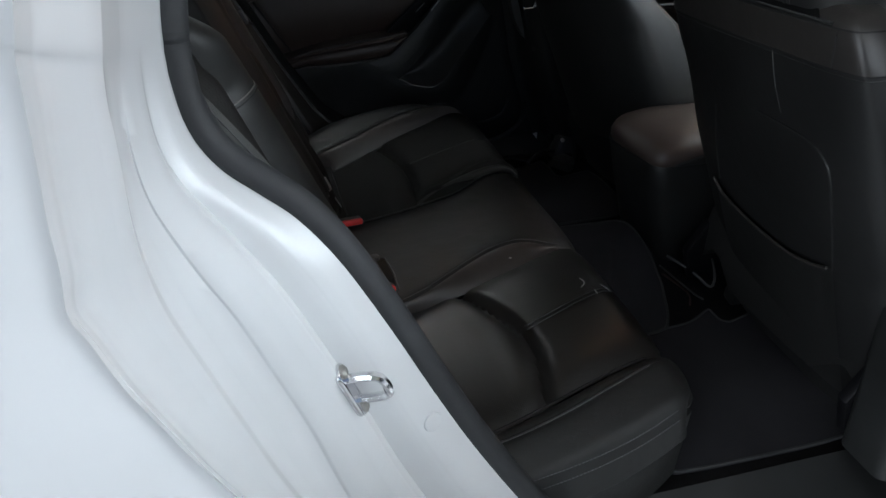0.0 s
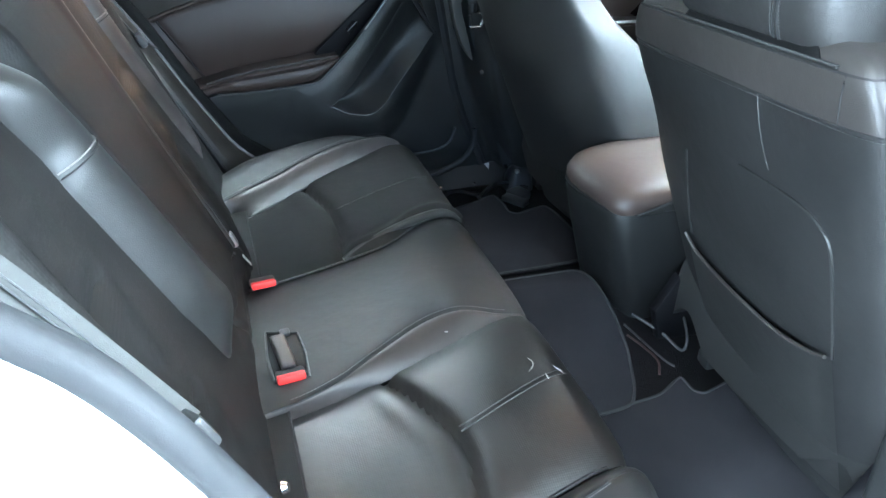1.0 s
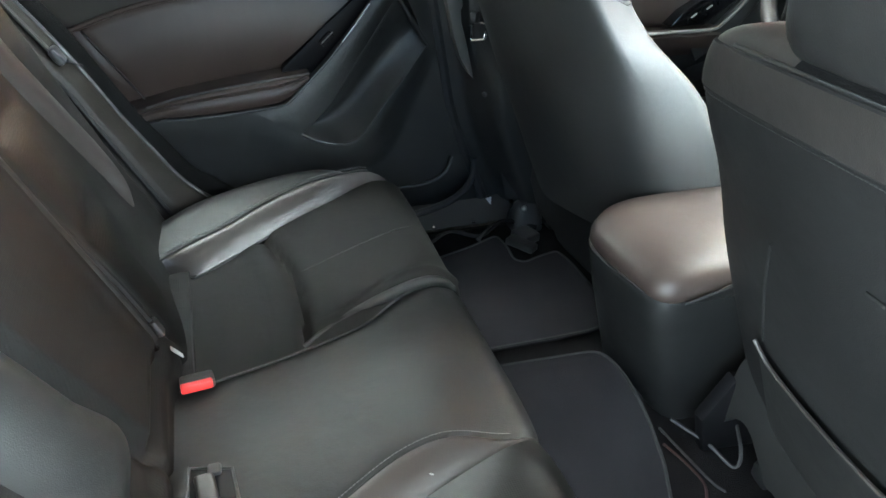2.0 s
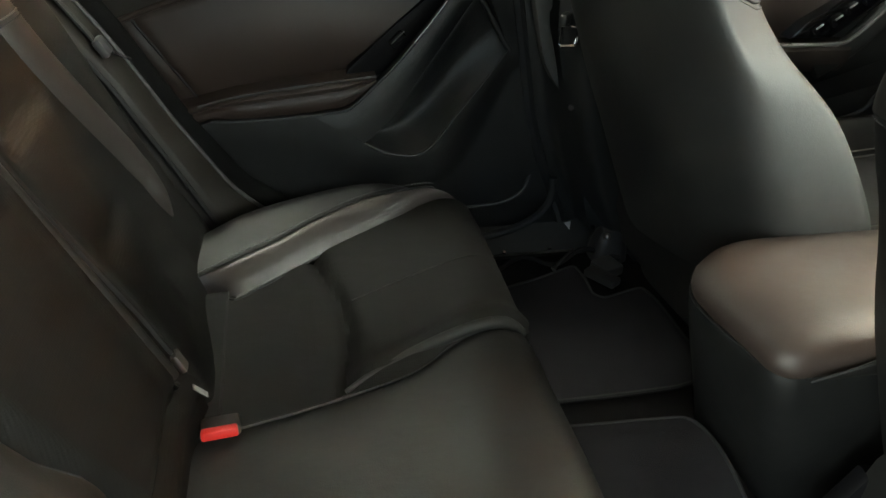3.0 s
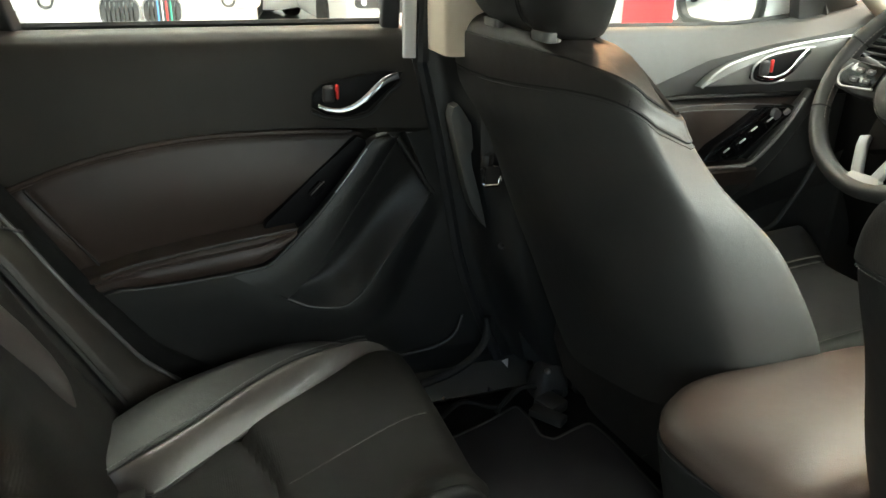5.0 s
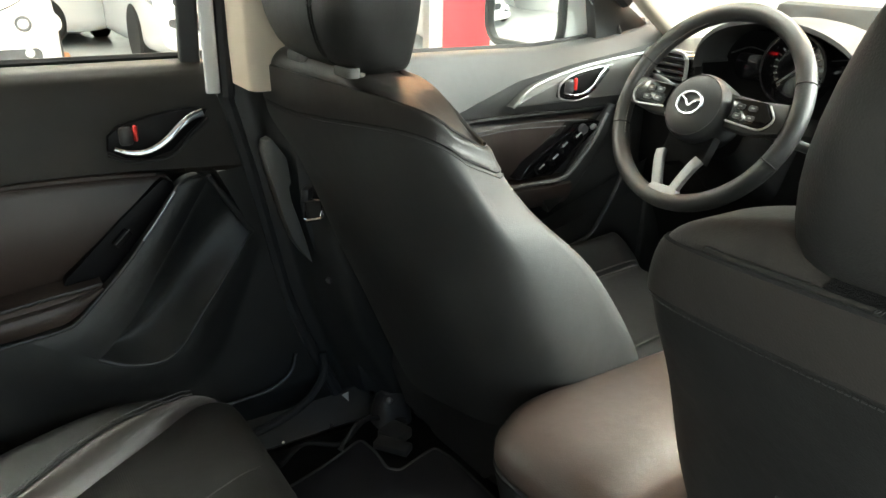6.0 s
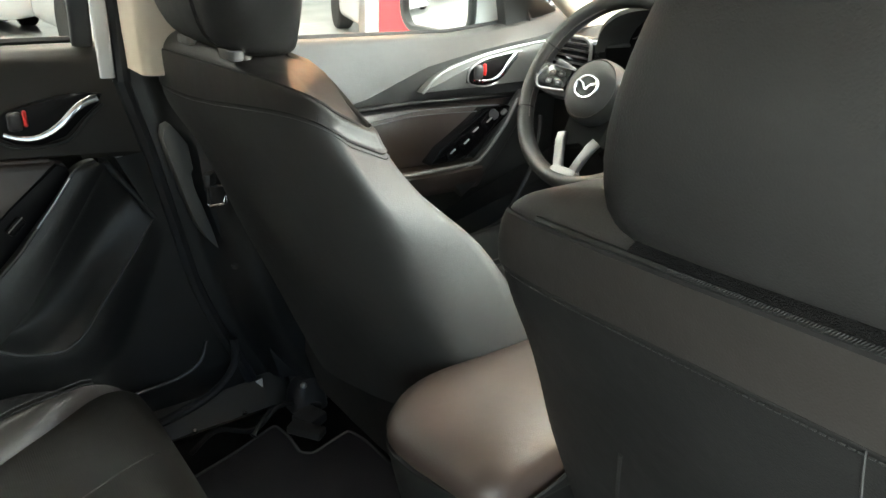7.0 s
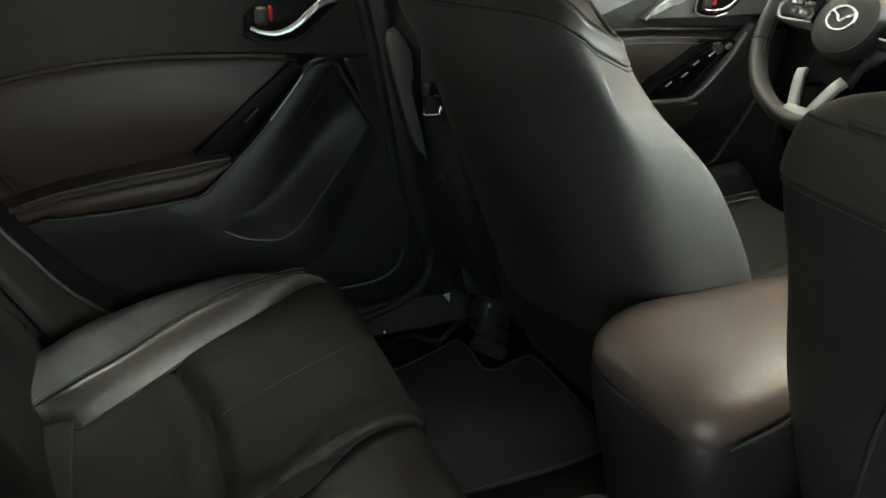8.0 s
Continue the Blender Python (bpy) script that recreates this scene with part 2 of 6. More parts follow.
def block(centre, size, r=0.004, seg=2, turn=None):
    """A box with rounded edges."""
    bm = bmesh.new()
    bmesh.ops.create_cube(bm, size=1)
    bmesh.ops.scale(bm, vec=V(size), verts=bm.verts)
    r = min(r, min(size) * 0.45)
    bmesh.ops.bevel(bm, geom=bm.edges[:], offset=r, segments=seg, affect="EDGES", profile=0.5)
    m = Matrix.Translation(centre) @ (turn.to_4x4() if turn else Matrix())
    vs = [tuple(m @ v.co) for v in bm.verts]
    bm.verts.index_update()
    fs = [tuple(v.index for v in f.verts) for f in bm.faces]
    bm.free()
    return vs, fs


def plate(outline, axis, lo, hi, r=0.004, seg=2):
    """A flat outline extruded along an axis ('x', 'y' or 'z') from lo to hi, its edges rounded at lo and hi. Outlines run in the other two axes, in order."""
    n = len(outline)
    c = np.mean(np.array(outline, float), axis=0)
    steps = [(lo, 1.0)] + [(lo + r * (1 - math.cos(math.pi / 2 * i / seg)), i / seg) for i in range(1, seg + 1)] if r else [(lo, None)]
    rings = []
    o = [np.array(q, float) for q in outline]
    area = 0.5 * sum(o[i][0] * o[(i + 1) % n][1] - o[(i + 1) % n][0] * o[i][1] for i in range(n))
    sgn = 1 if area > 0 else -1

    def inset(d):
        out = []
        for i in range(n):
            a, b, e = o[i - 1], o[i], o[(i + 1) % n]
            t1, t2 = b - a, e - b
            t1, t2 = t1 / (np.linalg.norm(t1) + 1e-9), t2 / (np.linalg.norm(t2) + 1e-9)
            nrm = np.array([-(t1[1] + t2[1]), t1[0] + t2[0]])
            nrm = nrm / (np.linalg.norm(nrm) + 1e-9) * sgn
            cosh = max(0.5, math.sqrt(max(0.0, (1 + float(t1 @ t2)) / 2)))
            out.append(b + nrm * d / cosh)
        return out
    levels = []
    if r:
        for i in range(seg + 1):
            a = math.pi / 2 * i / seg
            levels.append((lo + r * (1 - math.sin(a)), r * (1 - math.cos(a))))
        levels.reverse()
        lower = [(lo + r * (1 - math.cos(math.pi / 2 * i / seg)), r * (1 - math.sin(math.pi / 2 * i / seg))) for i in range(seg + 1)]
        upper = [(hi - r * (1 - math.sin(math.pi / 2 * i / seg)), r * (1 - math.cos(math.pi / 2 * i / seg))) for i in range(seg + 1)]
        levels = lower + upper
    else:
        levels = [(lo, 0), (hi, 0)]
    for h, d in levels:
        q = inset(d)
        if axis == "x":
            rings.append([(h, p[0], p[1]) for p in q])
        elif axis == "y":
            rings.append([(p[0], h, p[1]) for p in q])
        else:
            rings.append([(p[0], p[1], h) for p in q])
    return loft(rings)


def lathe(profile, centre, axis, n=24):
    """Turns (radius, height) pairs round an axis through centre."""
    ax = V(axis).normalized()
    e = ax.orthogonal().normalized()
    f = ax.cross(e)
    rings = [[V(centre) + ax * h + (e * math.cos(2 * math.pi * i / n) + f * math.sin(2 * math.pi * i / n)) * max(r, 1e-4) for i in range(n)] for r, h in profile]
    return loft(rings)


def stitches(points, step=0.007, length=0.0045, r=0.0007, lift=(0, 0, 0)):
    """A run of short threads along a curve."""
    p = [V(q) + V(lift) for q in points]
    shapes, carry = [], 0.0
    for a, b in zip(p, p[1:]):
        d = (b - a).length
        if d < 1e-6:
            continue
        s = carry
        while s < d:
            c = a + (b - a) * (s / d)
            shapes.append(tube([c, c + (b - a).normalized() * length], r, 4))
            s += step
        carry = s - d
    return join(*shapes)


# ---- objects ----
ORIGIN = {}


def thing(name, base, label, category, group="", kind=""):
    """An Empty at a thing's base, to parent its parts."""
    ob = new(name)
    ob.location = base
    ob.empty_display_size = 0.05
    ORIGIN[ob] = V(base)
    return tagged(ob, label, category, group, kind)


def part(name, shape, material, parent=None, label="", angle=38):
    """One mesh object in world places, with its origin in its middle, under parent."""
    vs, fs = shape
    a = np.array([tuple(v) for v in vs])
    c = V((a.min(axis=0) + a.max(axis=0)) / 2)
    me = bpy.data.meshes.new(name)
    me.from_pydata([tuple(V(v) - c) for v in vs], [], fs)
    me.materials.append(material)
    bm = bmesh.new()
    bm.from_mesh(me)
    bmesh.ops.recalc_face_normals(bm, faces=bm.faces)
    bm.to_mesh(me)
    bm.free()
    me.shade_smooth()
    me.set_sharp_from_angle(angle=radians(angle))
    ob = new(name, me)
    ob.location = c
    ORIGIN[ob] = c
    if parent:
        ob.parent = parent
        ob.matrix_parent_inverse = Matrix.Translation(-ORIGIN[parent])
    return tagged(ob, label)


def whole(name, shape, material, label, category="", group="", kind=""):
    return tagged(part(name, shape, material), label, category, group, kind)


def bump(x, c, w):
    return math.exp(-((x - c) / w) ** 2)


def step01(x, a, b):
    s = min(max((x - a) / (b - a), 0), 1)
    return s * s * (3 - 2 * s)


def lerp(xs, ys, x):
    return float(np.interp(x, xs, ys))

# ---- the showroom ----
whole("ground", plate([(-400, -400), (400, -400), (400, 400), (-400, 400)], "z", -0.25, -0.02, 0), ASPHALT, "grey asphalt ground outside the showroom", "ground", kind="structure")
whole("floor", plate([(-8, -4), (10, -4), (10, 18), (-8, 18)], "z", -0.02, 0.0, 0), FLOOR, "polished pale showroom floor", "floor", kind="structure")
whole("wall_north", block((1, 18.1, 2.05), (18.4, 0.2, 4.1)), WALLPAINT, "white painted showroom wall", "wall", kind="structure")
whole("wall_west", block((-8.1, 7.0, 2.05), (0.2, 22, 4.1)), WALLPAINT, "white painted showroom side wall", "wall", kind="structure")
whole("wall_east", block((10.1, 7.0, 2.05), (0.2, 22, 4.1)), WALLPAINT, "white painted showroom end wall", "wall", kind="structure")
whole("ceiling", block((1, 7.0, 4.2), (18.4, 22.2, 0.2)), WALLPAINT, "white painted showroom ceiling", "ceiling", kind="structure")
for lx, ly, lz, power in LAMPS:
    fit_ = thing("ceiling_lamp", (lx, ly, 4.1), "long white ceiling lamp, lit", "lamp", "ceiling lamps")
    part("housing", block((lx, ly, lz + 0.07), (2.5, 1.0, 0.05), 0.01), WALLPAINT, fit_)
    part("diffuser", block((lx, ly, lz + 0.03), (2.4, 0.9, 0.02), 0.005), TUBE, fit_, "glowing white diffuser")
    if lz < 3.9:
        for dx in (-1.1, 1.1):
            part("hanger", tube([(lx + dx, ly, lz + 0.08), (lx + dx, ly, 4.12)], 0.006, 6), STEEL, fit_, "thin steel hanger")

# Fixtures for the added warm lamps, out of view.
for lx, ly, power in SPOTS:
    sp_ = thing("added_spot", (lx, ly, 4.1), "round warm ceiling lamp, unseen, added for orange glints", "lamp", "warm ceiling spots")
    part("housing", lathe([(0.001, 0.0), (0.58, 0.0), (0.60, 0.05), (0.50, 0.20), (0.001, 0.2)], (lx, ly, 3.90), (0, 0, 1), 24), WALLPAINT, sp_)
    part("lens", lathe([(0.001, 0.0), (0.55, 0.0), (0.55, 0.015), (0.001, 0.015)], (lx, ly, 3.882), (0, 0, 1), 24), WARM, sp_, "glowing warm lens")
# red panel beside a white column, beyond the driver's window
panel = thing("display_panel", (3.65, 5.6, 0), "tall red display panel with a grey edge post", "panel")
part("board", block((3.69, 5.6, 1.25), (0.44, 0.06, 2.5), 0.006), REDPANEL, panel)
part("post", block((3.405, 5.6, 1.25), (0.12, 0.10, 2.5), 0.01), SATIN, panel, "grey metal edge post")
part("base", block((3.62, 5.6, 0.02), (0.70, 0.35, 0.04), 0.01), DARKPLASTIC, panel, "dark flat base")


def parked_car(at, turn, label, grille, stripes=False):
    """The front of a white saloon, facing -y before it is turned."""
    m = Matrix.Translation(at) @ Matrix.Rotation(radians(turn), 4, "Z")
    car = thing("parked_car", at, label, "car", "white cars on show")

    def placed(s):
        return [tuple(m @ V(v)) for v in s[0]], s[1]

    def at_(name, shape, mat, parent=None, label=""):
        return part(name, placed(shape), mat, parent or car, label)
    # body: sections along the length, from the nose back
    secs = [(-2.28, 0.62, 0.30, 0.58), (-2.22, 0.78, 0.22, 0.70), (-2.0, 0.87, 0.18, 0.80), (-1.5, 0.90, 0.17, 0.93), (-0.9, 0.90, 0.17, 1.0),
            (0.0, 0.91, 0.17, 1.0), (1.4, 0.90, 0.18, 1.02), (2.1, 0.84, 0.24, 1.0), (2.3, 0.70, 0.35, 0.9)]
    rings = []
    for y, w, lo, hi in secs:
        rings.append([(a, y + 0.10 * (abs(a) / 0.9) ** 3 if y < -1.9 else y, (lo + hi) / 2 + b) for a, b in round_rect(2 * w, hi - lo, min(0.14, (hi - lo) * 0.35), 6)])
    body = at_("body", loft(rings), WHITE)
    cab = [(-0.95, 0.74, 1.0, 1.02), (-0.35, 0.62, 1.0, 1.38), (0.2, 0.58, 1.0, 1.44), (1.0, 0.58, 1.0, 1.41), (1.9, 0.66, 1.0, 1.05)]
    at_("cabin", loft([[(a, y, (lo + hi) / 2 + b) for a, b in round_rect(2 * w, max(0.03, hi - lo), min(0.1, max(0.03, hi - lo) * 0.4), 5)] for y, w, lo, hi in cab]), DARKPLASTIC, None, "dark glazed cabin")
    if grille:
        for sx in (-1, 1):
            cx = sx * 0.145
            g = at_("grille", sweep([(cx, -2.295, 0.63), (cx, -2.20, 0.63)], round_rect(0.255, 0.17, 0.06, 5)), DARKPLASTIC, None, "dark kidney grille")
            at_("surround", sweep([(cx + a, -2.30, 0.63 + b) for a, b in round_rect(0.265, 0.18, 0.065, 5)], circle(0.009, 6), (0, 1, 0), True), CHROME, g, "chrome surround")
            for i in range(7):
                sxm = [BLUE, WHITE, RED, GREEN][i - 2] if stripes and sx > 0 and 2 <= i <= 5 else GLOSS
                at_("slat", block((cx - 0.09 + 0.03 * i, -2.305, 0.63), (0.011, 0.012, 0.145), 0.003), sxm, g)
    else:
        g = at_("grille", sweep([(0, -2.295, 0.50), (0, -2.2, 0.50)], round_rect(0.95, 0.20, 0.08, 5)), DARKPLASTIC, None, "dark lower grille")
        at_("lip", tube(smooth([(-0.55, -2.30, 0.40), (0, -2.34, 0.37), (0.55, -2.30, 0.40)], 6), 0.018, 6), WHITE, g, "white lip")
    for sx in (-1, 1):
        h = at_("headlight", sweep([(sx * 0.66, -2.27, 0.70), (sx * 0.66, -1.95, 0.72)], round_rect(0.40, 0.12, 0.05, 5)), CHROME, None, "clear headlight")
        at_("lens_ring", sweep([(sx * 0.62 + a, -2.285, 0.70 + b) for a, b in circle(0.045, 14)], circle(0.008, 6), (0, 1, 0), True), DARKPLASTIC, h)
        f = at_("fog_recess", sweep([(sx * 0.57, -2.275, 0.49), (sx * 0.57, -2.1, 0.49)], round_rect(0.28, 0.085, 0.035, 5)), DARKPLASTIC, None, "dark recess of the fog lamp")
        at_("fog_lamp", lathe([(0.001, 0), (0.032, 0.0), (0.032, 0.05), (0.001, 0.05)], (sx * 0.63, -2.295, 0.505), (0, 1, 0), 16), CHROME, f, "small round fog lamp")
        for y in (-1.42, 1.40):
            wheel = at_("wheel", lathe([(0.20, 0.0), (0.30, 0.0), (0.325, 0.03), (0.325, 0.19), (0.30, 0.22), (0.2, 0.22)], (sx * 0.80 - 0.11, y, 0.325), (1, 0, 0), 28), TYRE, None, "black tyre")
            at_("rim", lathe([(0.001, 0.02), (0.06, 0.0), (0.20, 0.03), (0.215, 0.0), (0.215, 0.22), (0.001, 0.2)], (sx * 0.80 - 0.11, y, 0.325), (1, 0, 0), 20), SATIN, wheel, "silver rim")
        at_("door_mirror", block((sx * 0.98, -0.72, 1.02), (0.2, 0.10, 0.13), 0.04, 3), WHITE)
    at_("bonnet_seam", tube(smooth([(-0.70, -1.95, 0.86), (-0.45, -2.18, 0.775), (0, -2.24, 0.755), (0.45, -2.18, 0.775), (0.70, -1.95, 0.86)], 6), 0.006, 5), DARKPLASTIC)
    return car


parked_car((0.22, 9.1, 0), 0, "white saloon with a dark kidney grille and coloured stripes", True, True)
parked_car((0.3, 12.6, 0), 70, "white saloon parked crosswise behind the others", False)
parked_car((2.98, 10.95, 0), 0, "white saloon with a wide lower grille and white lip", False)
parked_car((6.3, 9.0, 0), -18, "white hatchback beyond the red panel", False)
pot = thing("plant_pot", (1.36, 9.65, 0), "small round terracotta pot on the showroom floor", "pot")
part("bowl", lathe([(0.02, 0.0), (0.06, 0.0), (0.085, 0.05), (0.085, 0.10), (0.07, 0.14), (0.04, 0.15), (0.001, 0.15)], (1.36, 9.65, 0), (0, 0, 1), 18), AMBER, pot)

# ---- the car's shell ----
# rear side of the doorway that the camera enters by: curves from the outer skin in to the seal
OUTER = smooth([(-0.048, 0.375, 1.337), (-0.060, 0.340, 1.237), (-0.064, 0.340, 1.220), (-0.066, 0.340, 1.195), (-0.069, 0.340, 1.155), (-0.072, 0.340, 1.119), (-0.073, 0.340, 1.087), (-0.076, 0.340, 1.053), (-0.068, 0.340, 1.029), (-0.055, 0.340, 0.987), (-0.034, 0.340, 0.938), (-0.009, 0.340, 0.883), (0.055, 0.340, 0.765), (0.129, 0.340, 0.646)], 6)
LIP = smooth([(-0.044, 0.400, 1.331), (-0.056, 0.365, 1.231), (-0.061, 0.365, 1.209), (-0.063, 0.365, 1.183), (-0.067, 0.365, 1.140), (-0.069, 0.365, 1.103), (-0.071, 0.365, 1.071), (-0.075, 0.365, 1.042), (-0.065, 0.365, 1.011), (-0.050, 0.365, 0.964), (-0.027, 0.365, 0.909), (-0.000, 0.365, 0.846), (0.061, 0.365, 0.727), (0.132, 0.365, 0.607)], 6)
MID1 = smooth([(-0.016, 0.440, 1.319), (-0.028, 0.405, 1.219), (-0.033, 0.405, 1.191), (-0.035, 0.405, 1.165), (-0.035, 0.405, 1.142), (-0.036, 0.405, 1.104), (-0.037, 0.405, 1.073), (-0.036, 0.405, 1.042), (-0.029, 0.405, 0.998), (-0.011, 0.405, 0.941), (0.012, 0.405, 0.872), (0.044, 0.405, 0.781), (0.097, 0.405, 0.658), (0.160, 0.405, 0.536)], 6)
MID2 = smooth([(-0.012, 0.490, 1.305), (-0.024, 0.455, 1.205), (-0.029, 0.455, 1.175), (-0.032, 0.455, 1.142), (-0.033, 0.455, 1.109), (-0.029, 0.455, 1.074), (-0.019, 0.455, 1.042), (0.002, 0.455, 0.993), (0.025, 0.455, 0.945), (0.050, 0.455, 0.879), (0.079, 0.455, 0.799), (0.110, 0.455, 0.695), (0.157, 0.455, 0.570), (0.214, 0.455, 0.446)], 6)
SEALC = smooth([(0.010, 0.595, 1.295), (-0.003, 0.559, 1.190), (-0.006, 0.555, 1.151), (-0.003, 0.551, 1.112), (0.007, 0.547, 1.078), (0.027, 0.540, 1.050), (0.057, 0.533, 1.026), (0.089, 0.526, 0.999), (0.126, 0.519, 0.949), (0.171, 0.514, 0.866), (0.212, 0.509, 0.784), (0.266, 0.504, 0.682), (0.342, 0.499, 0.556), (0.435, 0.493, 0.424)], 6)
SEALIN = [p + np.array((-0.012, 0.03, -0.004)) for p in SEALC]


def between(a, b, k, deep):
    """A curve at share k between two others, sunk by deep metres but for its upper end."""
    n = len(a)
    return [p + (q - p) * k + np.array((-0.25, 0.95, -0.2)) * deep * step01(i / n, 0.10, 0.32) for i, (p, q) in enumerate(zip(a, b))]


# outer edge, hem, sunk channel, flange, narrow channel, plateau, seal
RIBS = [OUTER, between(OUTER, LIP, 0.5, -0.003), LIP, between(LIP, MID1, 0.18, 0.004), MID1, between(MID1, MID2, 0.14, 0.020), between(MID1, MID2, 0.90, 0.006), MID2,
        between(MID2, SEALC, 0.36, 0.0), between(MID2, SEALC, 0.43, 0.014), between(MID2, SEALC, 0.62, 0.003), between(MID2, SEALC, 0.70, 0.0), SEALC, SEALIN]


def jamb(u, v):
    cols = [along(r, v) for r in RIBS]
    f = u * (len(cols) - 1)
    i = min(int(f), len(cols) - 2)
    s = f - i
    return cols[i] + (cols[i + 1] - cols[i]) * s


body = thing("car_body", (0.6, CY, 0.2), "white painted body shell of a car with one rear door open", "car body", kind="structure")
part("door_jamb", sheet(jamb, 39, 84), WHITE, body, "white painted rear door jamb", 60)
part("rear_quarter", sheet(lambda u, v: along(OUTER, v) + np.array((-1.15 * u, -0.02 * math.sin(u * 3.1) - 0.045 * math.sin(u * math.pi) * math.sin(v * 3.0) + 0.16 * u * u + 0.008, 0.02 * u)), 24, 40), WHITE, body, "white painted rear quarter panel")
part("seal", tube([p + np.array((0.004, 0.012, 0.004)) for p in SEALC], 0.0165, 10), SEAL, body, "dark grey rubber door seal")
# striker on the jamb


def jamb_at(x, z):
    """The place on the jamb seen at x and z, and the way out of it."""
    u, v = min(((i / 80, j / 160) for i in range(30, 79) for j in range(161)), key=lambda q: (jamb(*q)[0] - x) ** 2 + (jamb(*q)[2] - z) ** 2)
    n = V(jamb(u + 0.02, v) - jamb(u - 0.02, v)).cross(V(jamb(u, v + 0.02) - jamb(u, v - 0.02))).normalized()
    return V(jamb(u, v)), (n if n.y < 0 else -n)


SP, SN = jamb_at(0.119, 0.822)
SA = (V((0.20, 0.0, -0.97)) - SN * V((0.20, 0.0, -0.97)).dot(SN)).normalized()
SB = SN.cross(SA)


def on_jamb(a, b, h):
    return tuple(SP + SA * a + SB * b + SN * h)


pv, pf = plate(round_rect(0.068, 0.026, 0.0125, 6), "z", -0.003, 0.004, 0.0015)
part("striker_plate", ([on_jamb(*q) for q in pv], pf), CHROME, body, "zinc striker plate")
FORE = V((0.027, -0.012, 0.006))
part("striker_loop", tube(smooth([V(on_jamb(-0.017, 0, 0)), V(on_jamb(-0.017, 0, 0.006)) + FORE * 0.5, V(on_jamb(-0.013, 0, 0.008)) + FORE, V(on_jamb(0.009, 0, 0.008)) + FORE, V(on_jamb(0.014, 0, 0.006)) + FORE * 0.5, V(on_jamb(0.014, 0, 0))], 5), 0.0050, 8), CHROME, body, "bright steel striker loop")
for a in (-0.026, 0.026):
    part("screw", lathe([(0.001, 0.004), (0.004, 0.0045), (0.0075, 0.002), (0.008, -0.002), (0.001, -0.002)], on_jamb(a, 0, 0.004), tuple(SN), 12), STEEL, body)
part("plug", lathe([(0.001, 0.003), (0.008, 0.0028), (0.0115, 0.0015), (0.0125, -0.003), (0.001, -0.004)], *map(tuple, jamb_at(0.210, 0.742)), 18), WHITE, body, "round white plug")
# sills, roof, ends
for s in (-1, 1):
    y = CY + s * 0.69
    z = 0.0 if s > 0 else -0.06
    part("sill", plate([(y - 0.03 + 0.03 * s, 0.22), (y + 0.03 + 0.03 * s, 0.22), (y + 0.03 + 0.03 * s, 0.40 + z), (y + 0.02 + 0.03 * s, 0.42 + z), (y - 0.01 + 0.03 * s, 0.42 + z), (y - 0.03 + 0.03 * s, 0.40 + z)], "x", 0.30, 2.0, 0.01), PLASTIC if s > 0 else WHITE, body, "black door sill" if s > 0 else "white door sill")
    part("sill_trim", plate([(y - s * 0.035, 0.37), (y - s * 0.005, 0.423 + z), (y + s * 0.048, 0.428 + z), (y + s * 0.052, 0.437 + z), (y - s * 0.01, 0.436 + z), (y - s * 0.055, 0.39)][::s], "x", 0.42, 1.9, 0.003), PLASTIC, body, "black plastic sill trim")


def roofshape(u, v):
    x = -1.0 + 2.35 * u
    w = 0.60 + 0.02 * math.sin(u * math.pi)
    a = 2 * v - 1
    return (x, CY + w * a, 1.44 - 0.05 * abs(a) ** 2.5 - 0.10 * (2 * u - 1) ** 2 + 0.03)


part("roof", sheet(roofshape, 16, 12, (0, 0, 0.03)), WHITE, body, "white roof")
part("headlining", sheet(lambda u, v: V(roofshape(u, v)) + V((0, 0, -0.03)), 16, 12, (0, 0, 0.01)), BEIGE, body, "beige headlining")


def tail(u, v):
    return (-1.0 - 0.32 * math.sin(v * math.pi) ** 0.8 - 0.1 * (1 - v), CY + 0.75 * (2 * u - 1) * (1 - 0.2 * v), 0.35 + 1.02 * v)


part("tailgate", sheet(lambda u, v: tail(u, 0.58 * v), 12, 10, (-0.03, 0, 0)), WHITE, body, "white tailgate")
part("rear_window", sheet(lambda u, v: tail(0.04 + 0.92 * u, 0.58 + 0.42 * v), 12, 8, (-0.005, 0, 0)), GLASS, body, "clear rear window").visible_shadow = False
for u0 in (0.0, 0.96):
    part("rear_window_frame", sheet(lambda u, v: tail(u0 + 0.04 * u, 0.58 + 0.42 * v), 2, 8, (-0.03, 0, 0)), WHITE, body, "white window frame")
part("left_quarter", sheet(lambda u, v: (-1.05 + 1.05 * u + 0.10 * (1 - v) * u, CY + 0.87 - 0.28 * step01(v, 0.62, 1.0) - 0.14 * (1 - u) ** 2, 0.35 + 1.03 * v), 12, 16, (0, 0.02, 0)), WHITE, body, "white rear quarter on the far side")
part("cowl", block((2.15, CY, 0.80), (0.06, 1.40, 0.72), 0.02), PLASTIC, body, "black bulkhead under the windscreen")
part("underbody", block((0.55, CY, 0.27), (3.2, 1.36, 0.05), 0.02), PLASTIC, body, "dark underbody")
for y, w in ((CY - 0.60, -1), (CY + 0.60, 1)):
    part("quarter_lining", sheet(lambda u, v: (-1.0 + 0.86 * u, y + w * 0.05 * (1 - v), 1.00 + 0.40 * v), 6, 6, (0, w * 0.01, 0)), BEIGE, body, "beige rear quarter lining")
part("right_quarter_inner", sheet(lambda u, v: (-1.0 + 0.95 * u, 0.60 + 0.06 * v, 0.35 + 0.95 * v), 6, 6, (0, -0.01, 0)), PLASTIC, body, "dark inner panel of the boot")
